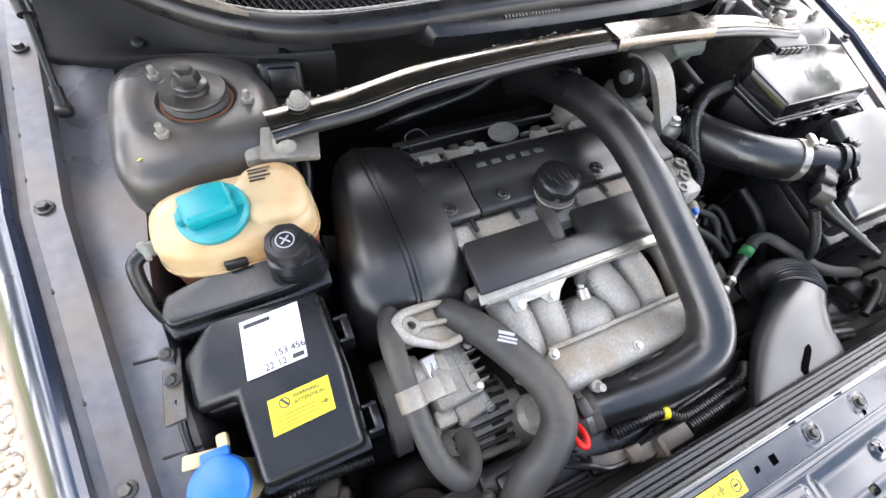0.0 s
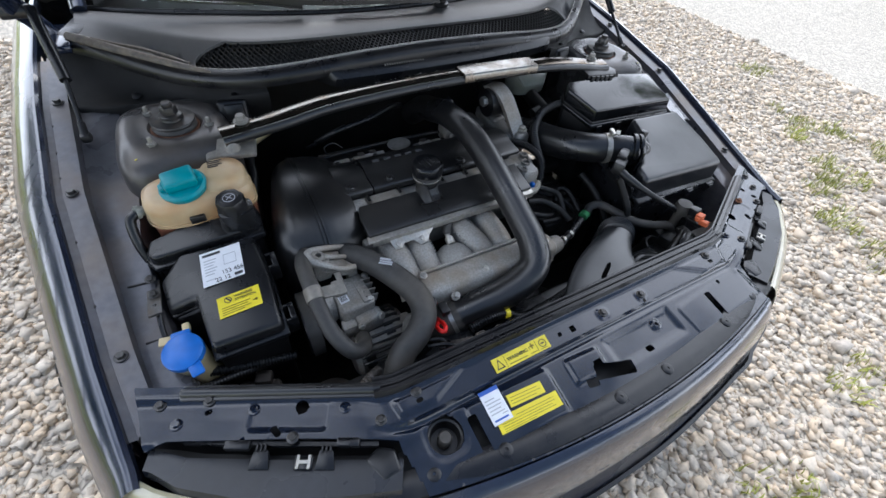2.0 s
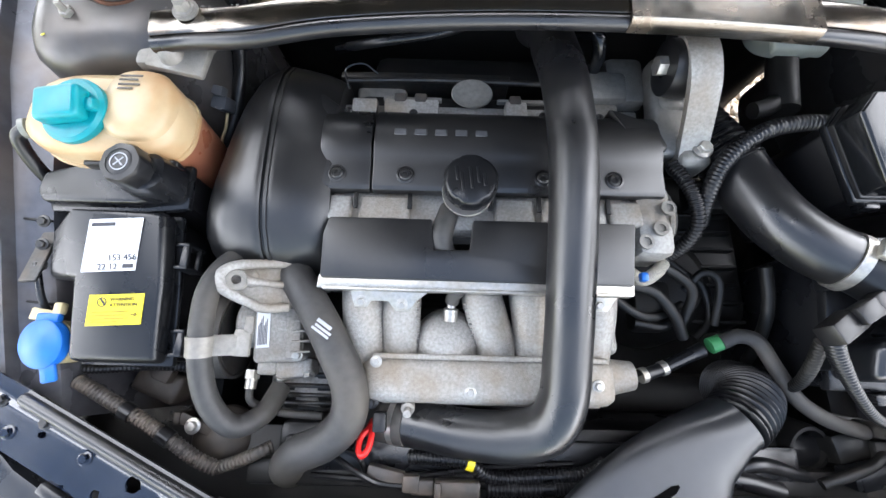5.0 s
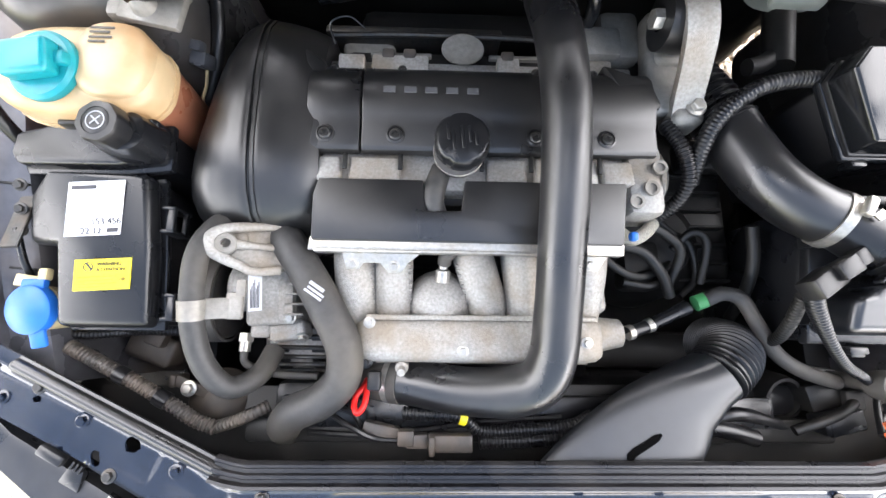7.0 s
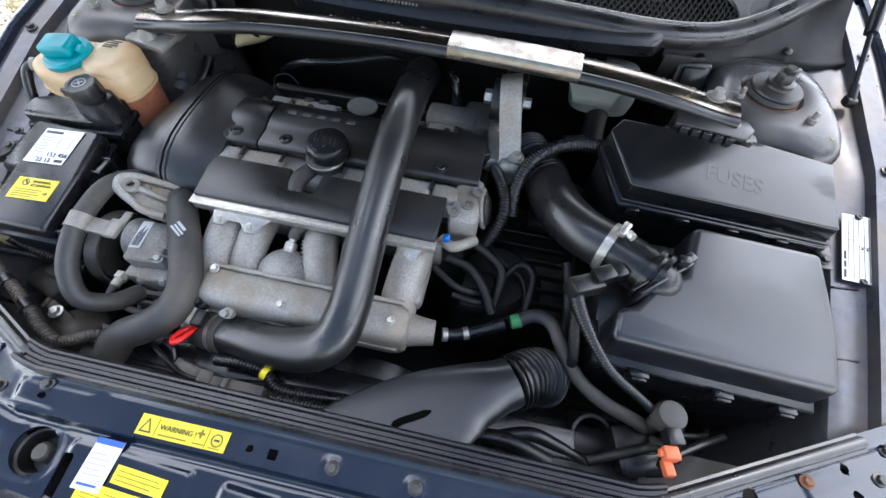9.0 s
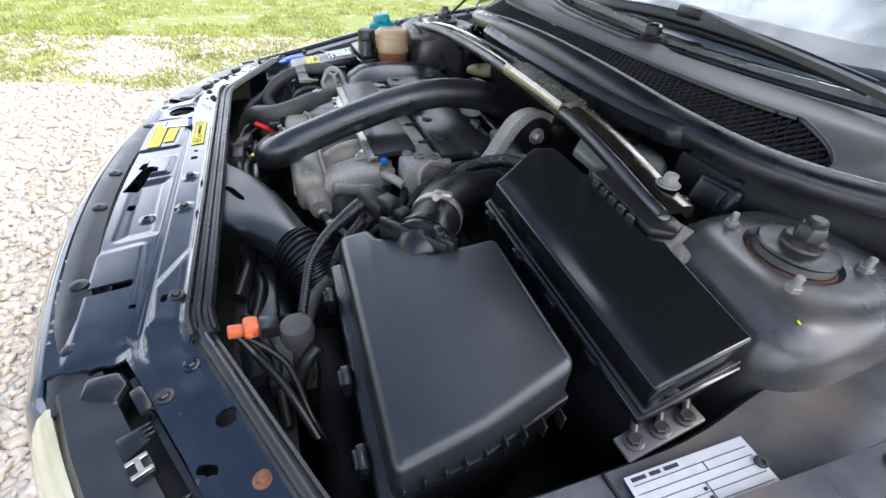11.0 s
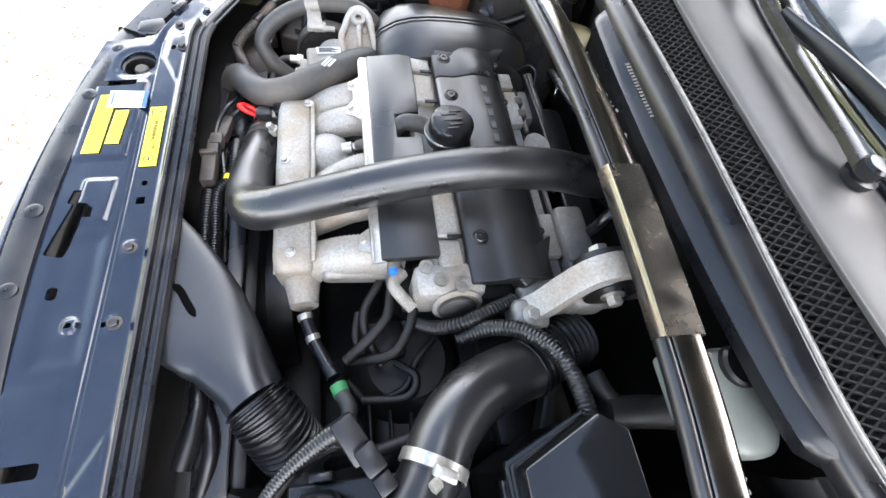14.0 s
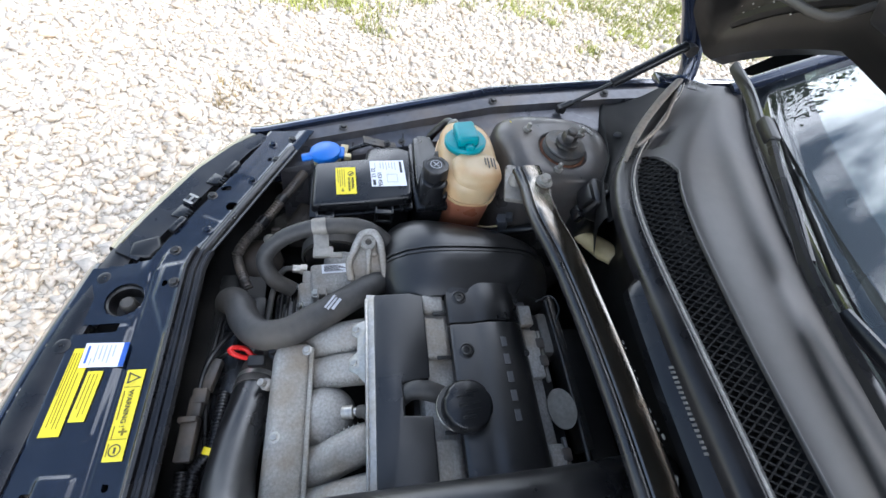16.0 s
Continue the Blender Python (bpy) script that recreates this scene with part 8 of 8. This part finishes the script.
# loom and plug between the coolant tank and the belt cover
lm = thing("sensor_plug", "grey sensor plug on a black loom", "connector", (-0.50, -0.10, 0.66))
part("plug_body", join(box((-0.502, -0.108, 0.752), (0.024, 0.020, 0.030), 0.003, 2, rot(20, 0, -12)), box((-0.500, -0.100, 0.772), (0.016, 0.014, 0.016), 0.002, 2, rot(20, 0, -12)), box((-0.502, -0.119, 0.755), (0.010, 0.005, 0.018), 0.001, 1, rot(20, 0, -12))), mat("blue_grey_plug_plastic", (0.055, 0.062, 0.075), 0.4, 0, 0.12, 80, dirt=(0.10, 0.09, 0.075), dirt_amt=0.3), lm)
part("loom", tube([(-0.480, -0.030, 0.775), (-0.484, -0.070, 0.752), (-0.500, -0.115, 0.722), (-0.525, -0.150, 0.695), (-0.560, -0.175, 0.670), (-0.60, -0.185, 0.630)], 0.010, 12, 6), BLACK, lm)
part("wire", tube([(-0.503, -0.112, 0.738), (-0.508, -0.132, 0.726), (-0.516, -0.150, 0.716), (-0.522, -0.160, 0.69)], 0.0022, 8, 6), CREAM, lm)

# ---- gravel and grass ----
rng = np.random.default_rng(7)


def stones(n, region, size, skip):
    ico = np.array([(i, j, k) for i in (-1, 1) for j in (-1, 1) for k in (-1, 1)]) * 0.72
    tri = np.array([(0, 1, 3), (0, 3, 2), (4, 6, 7), (4, 7, 5), (0, 4, 5), (0, 5, 1), (2, 3, 7), (2, 7, 6), (0, 2, 6), (0, 6, 4), (1, 5, 7), (1, 7, 3)])
    x, y = rng.uniform(region[0], region[1], n), rng.uniform(region[2], region[3], n)
    ok = ~skip(x, y)
    x, y = x[ok], y[ok]
    n = len(x)
    s = size * rng.lognormal(0, 0.33, n)
    v = ico[None] * rng.uniform(0.45, 1.25, (n, 8, 1)) * rng.uniform(0.75, 1.2, (n, 8, 3)) * np.stack([s * rng.uniform(0.8, 1.35, n), s * rng.uniform(0.7, 1.1, n), s * rng.uniform(0.45, 0.8, n)], -1)[:, None]
    a, b = rng.uniform(0, math.tau, n), rng.normal(0, 0.40, n)
    ca, sa, cb, sb = (f[:, None] for f in (np.cos(a), np.sin(a), np.cos(b), np.sin(b)))
    v = np.stack([v[..., 0], v[..., 1] * cb - v[..., 2] * sb, v[..., 1] * sb + v[..., 2] * cb], -1)
    v = np.stack([v[..., 0] * ca - v[..., 1] * sa, v[..., 0] * sa + v[..., 1] * ca, v[..., 2]], -1)
    v += np.stack([x, y, s * rng.uniform(0.05, 0.45, n)], -1)[:, None]
    f = tri[None] + (np.arange(n) * 8)[:, None, None]
    me = bpy.data.meshes.new("gravel")
    vv, ff = v.reshape(-1, 3).astype(np.float32), f.reshape(-1).astype(np.int32)
    me.vertices.add(len(vv))
    me.vertices.foreach_set("co", vv.ravel())
    me.loops.add(len(ff))
    me.loops.foreach_set("vertex_index", ff)
    me.polygons.add(len(ff) // 3)
    me.polygons.foreach_set("loop_start", np.arange(0, len(ff), 3, dtype=np.int32))
    me.update(calc_edges=True)
    me.materials.append(STONE)
    return me


under = lambda x, y: (np.abs(x) < 0.80) & (y > -0.80)  # noqa: E731
tagged(new("gravel", stones(150000, (-4.2, 4.2, -2.9, 3.0), 0.0140, under)), "pale angular crushed limestone", "gravel", kind="stuff")


def blades(name, centres, spread, per, length, material, label):
    vs, fs = [], []
    for cx, cy in centres:
        for _ in range(per):
            a, r = rng.uniform(0, math.tau), spread * math.sqrt(rng.uniform())
            x, y = cx + r * math.cos(a), cy + r * math.sin(a)
            h, w = length * rng.uniform(0.5, 1.2), rng.uniform(0.002, 0.0045)
            d, lean = rng.uniform(0, math.tau), rng.uniform(0.2, 0.9) * length
            px, py = -math.sin(d) * w, math.cos(d) * w
            lx, ly = math.cos(d) * lean, math.sin(d) * lean
            b = len(vs)
            vs += [(x - px, y - py, 0), (x + px, y + py, 0), (x + px * 0.7 + lx * 0.4, y + py * 0.7 + ly * 0.4, h * 0.6), (x - px * 0.7 + lx * 0.4, y - py * 0.7 + ly * 0.4, h * 0.6), (x + lx, y + ly, h)]
            fs += [(b, b + 1, b + 2, b + 3), (b + 3, b + 2, b + 4)]
    me = bpy.data.meshes.new(name)
    me.from_pydata(vs, [], fs)
    me.materials.append(material)
    return tagged(new(name, me), label, "grass", kind="stuff")


tufts = [(2.21, -0.55), (3.18, -0.02), (3.58, 0.81), (2.92, 0.05), (2.65, -0.38), (2.18, -0.83), (2.83, -0.26), (3.23, -0.42), (0.65, -1.30), (2.45, -0.30), (3.05, 0.15), (1.35, -1.15),
         (-2.68, -0.72), (-2.71, -0.49), (-2.92, -0.02), (-3.01, 0.69), (-2.93, 0.98), (-3.23, 1.5), (-2.85, 1.55), (-3.44, 2.23), (-2.52, -0.25), (-3.1, 1.9), (-2.6, 1.2), (-3.3, 0.2), (-3.0, 2.4), (-2.75, 2.0)]
blades("grass_tufts", [(x + rng.normal(0, 0.07), y + rng.normal(0, 0.07)) for x, y in tufts for _ in range(5)], 0.06, 26, 0.05, GRASS, "scattered green grass tufts in the gravel")
blades("dry_grass_tuft", [(-1.79 + rng.normal(0, 0.05), -0.96 + rng.normal(0, 0.05)) for _ in range(5)], 0.05, 18, 0.04, DRYGRASS, "withered brown weeds in the gravel")
lawn_at = []
for _ in range(5200):
    x, y = -2.7 - abs(rng.exponential(1.9)), rng.uniform(-4.5, 3.8)
    if noise.noise(Vector((x * 0.9, y * 0.9, 3.0))) > -0.25 and x < -2.75 - 0.15 * math.sin(y * 2.1) - (0.5 if y > 0 else 0.0) * rng.uniform() and x > -9:
        lawn_at.append((x, y))
blades("lawn", lawn_at, 0.09, 22, 0.04, GRASS, "patchy green lawn beyond the gravel")


# trees beyond the lawn at -x, which the windscreen mirrors, and unseen ones added at +x
LEAF = mat("tree_leaves", (0.05, 0.085, 0.02), 0.6, 0, 0.3, 2, island=0.5)
BARK = mat("grey_brown_bark", (0.12, 0.09, 0.065), 0.85, 0, 0.3, 20, bump=0.6, bscale=30)


def tree(x, y, h):
    t = thing("tree", "leafy green deciduous tree out of direct view", "tree", (x, y, 0), "trees beyond the lawn")
    limbs = [tube([(x, y, -0.1), (x + 0.1, y, h * 0.25), (x, y + 0.15, h * 0.5), (x + 0.1, y, h * 0.85)], [0.24, 0.19, 0.13, 0.04], 10, 4)]
    for k in range(7):
        a, z0 = rng.uniform(0, math.tau), h * rng.uniform(0.28, 0.6)
        r = h * rng.uniform(0.2, 0.32)
        limbs.append(tube([(x, y, z0), (x + r * 0.5 * math.cos(a), y + r * 0.5 * math.sin(a), z0 + r * 0.5), (x + r * math.cos(a), y + r * math.sin(a), z0 + r * 0.8)], [0.08, 0.05, 0.02], 8, 3))
    part("trunk", join(*limbs), BARK, t)
    n = 5200
    lob = [(rng.normal(0, h * 0.17), rng.normal(0, h * 0.17), h * rng.uniform(0.38, 0.92), h * rng.uniform(0.10, 0.19)) for _ in range(16)]
    pick = rng.integers(0, len(lob), n)
    c = np.array(lob)[pick]
    d = rng.normal(0, 1, (n, 3))
    d /= np.linalg.norm(d, axis=1)[:, None]
    p = np.array([x, y, 0]) + c[:, :3] + d * c[:, 3:4] * rng.uniform(0.5, 1.05, (n, 1))
    u, w = rng.normal(0, 1, (n, 3)), rng.normal(0, 1, (n, 3))
    u *= 0.11 / np.linalg.norm(u, axis=1)[:, None]
    w *= 0.08 / np.linalg.norm(w, axis=1)[:, None]
    v = np.stack([p - u, p + w, p + u, p - w], 1).reshape(-1, 3)
    me = bpy.data.meshes.new("crown")
    me.from_pydata(v.tolist(), [], np.arange(4 * n).reshape(-1, 4).tolist())
    me.materials.append(LEAF)
    part("crown", me, None, t)


# the last three, at +x, are added unseen to dim low sky in the lids
for x, y, h in ((-17, 4.0, 9.5), (-15, 8.5, 11.5), (-21, -0.5, 7.5), (-13.0, 11.5, 11.0), (-14.5, 6.0, 10.0), (-16.0, 1.8, 9.0), (-12.0, 9.6, 10.0), (13.0, -1.5, 7.0), (14.5, -6.5, 7.8), (15.0, 3.5, 7.4)):
    tree(x, y, h)
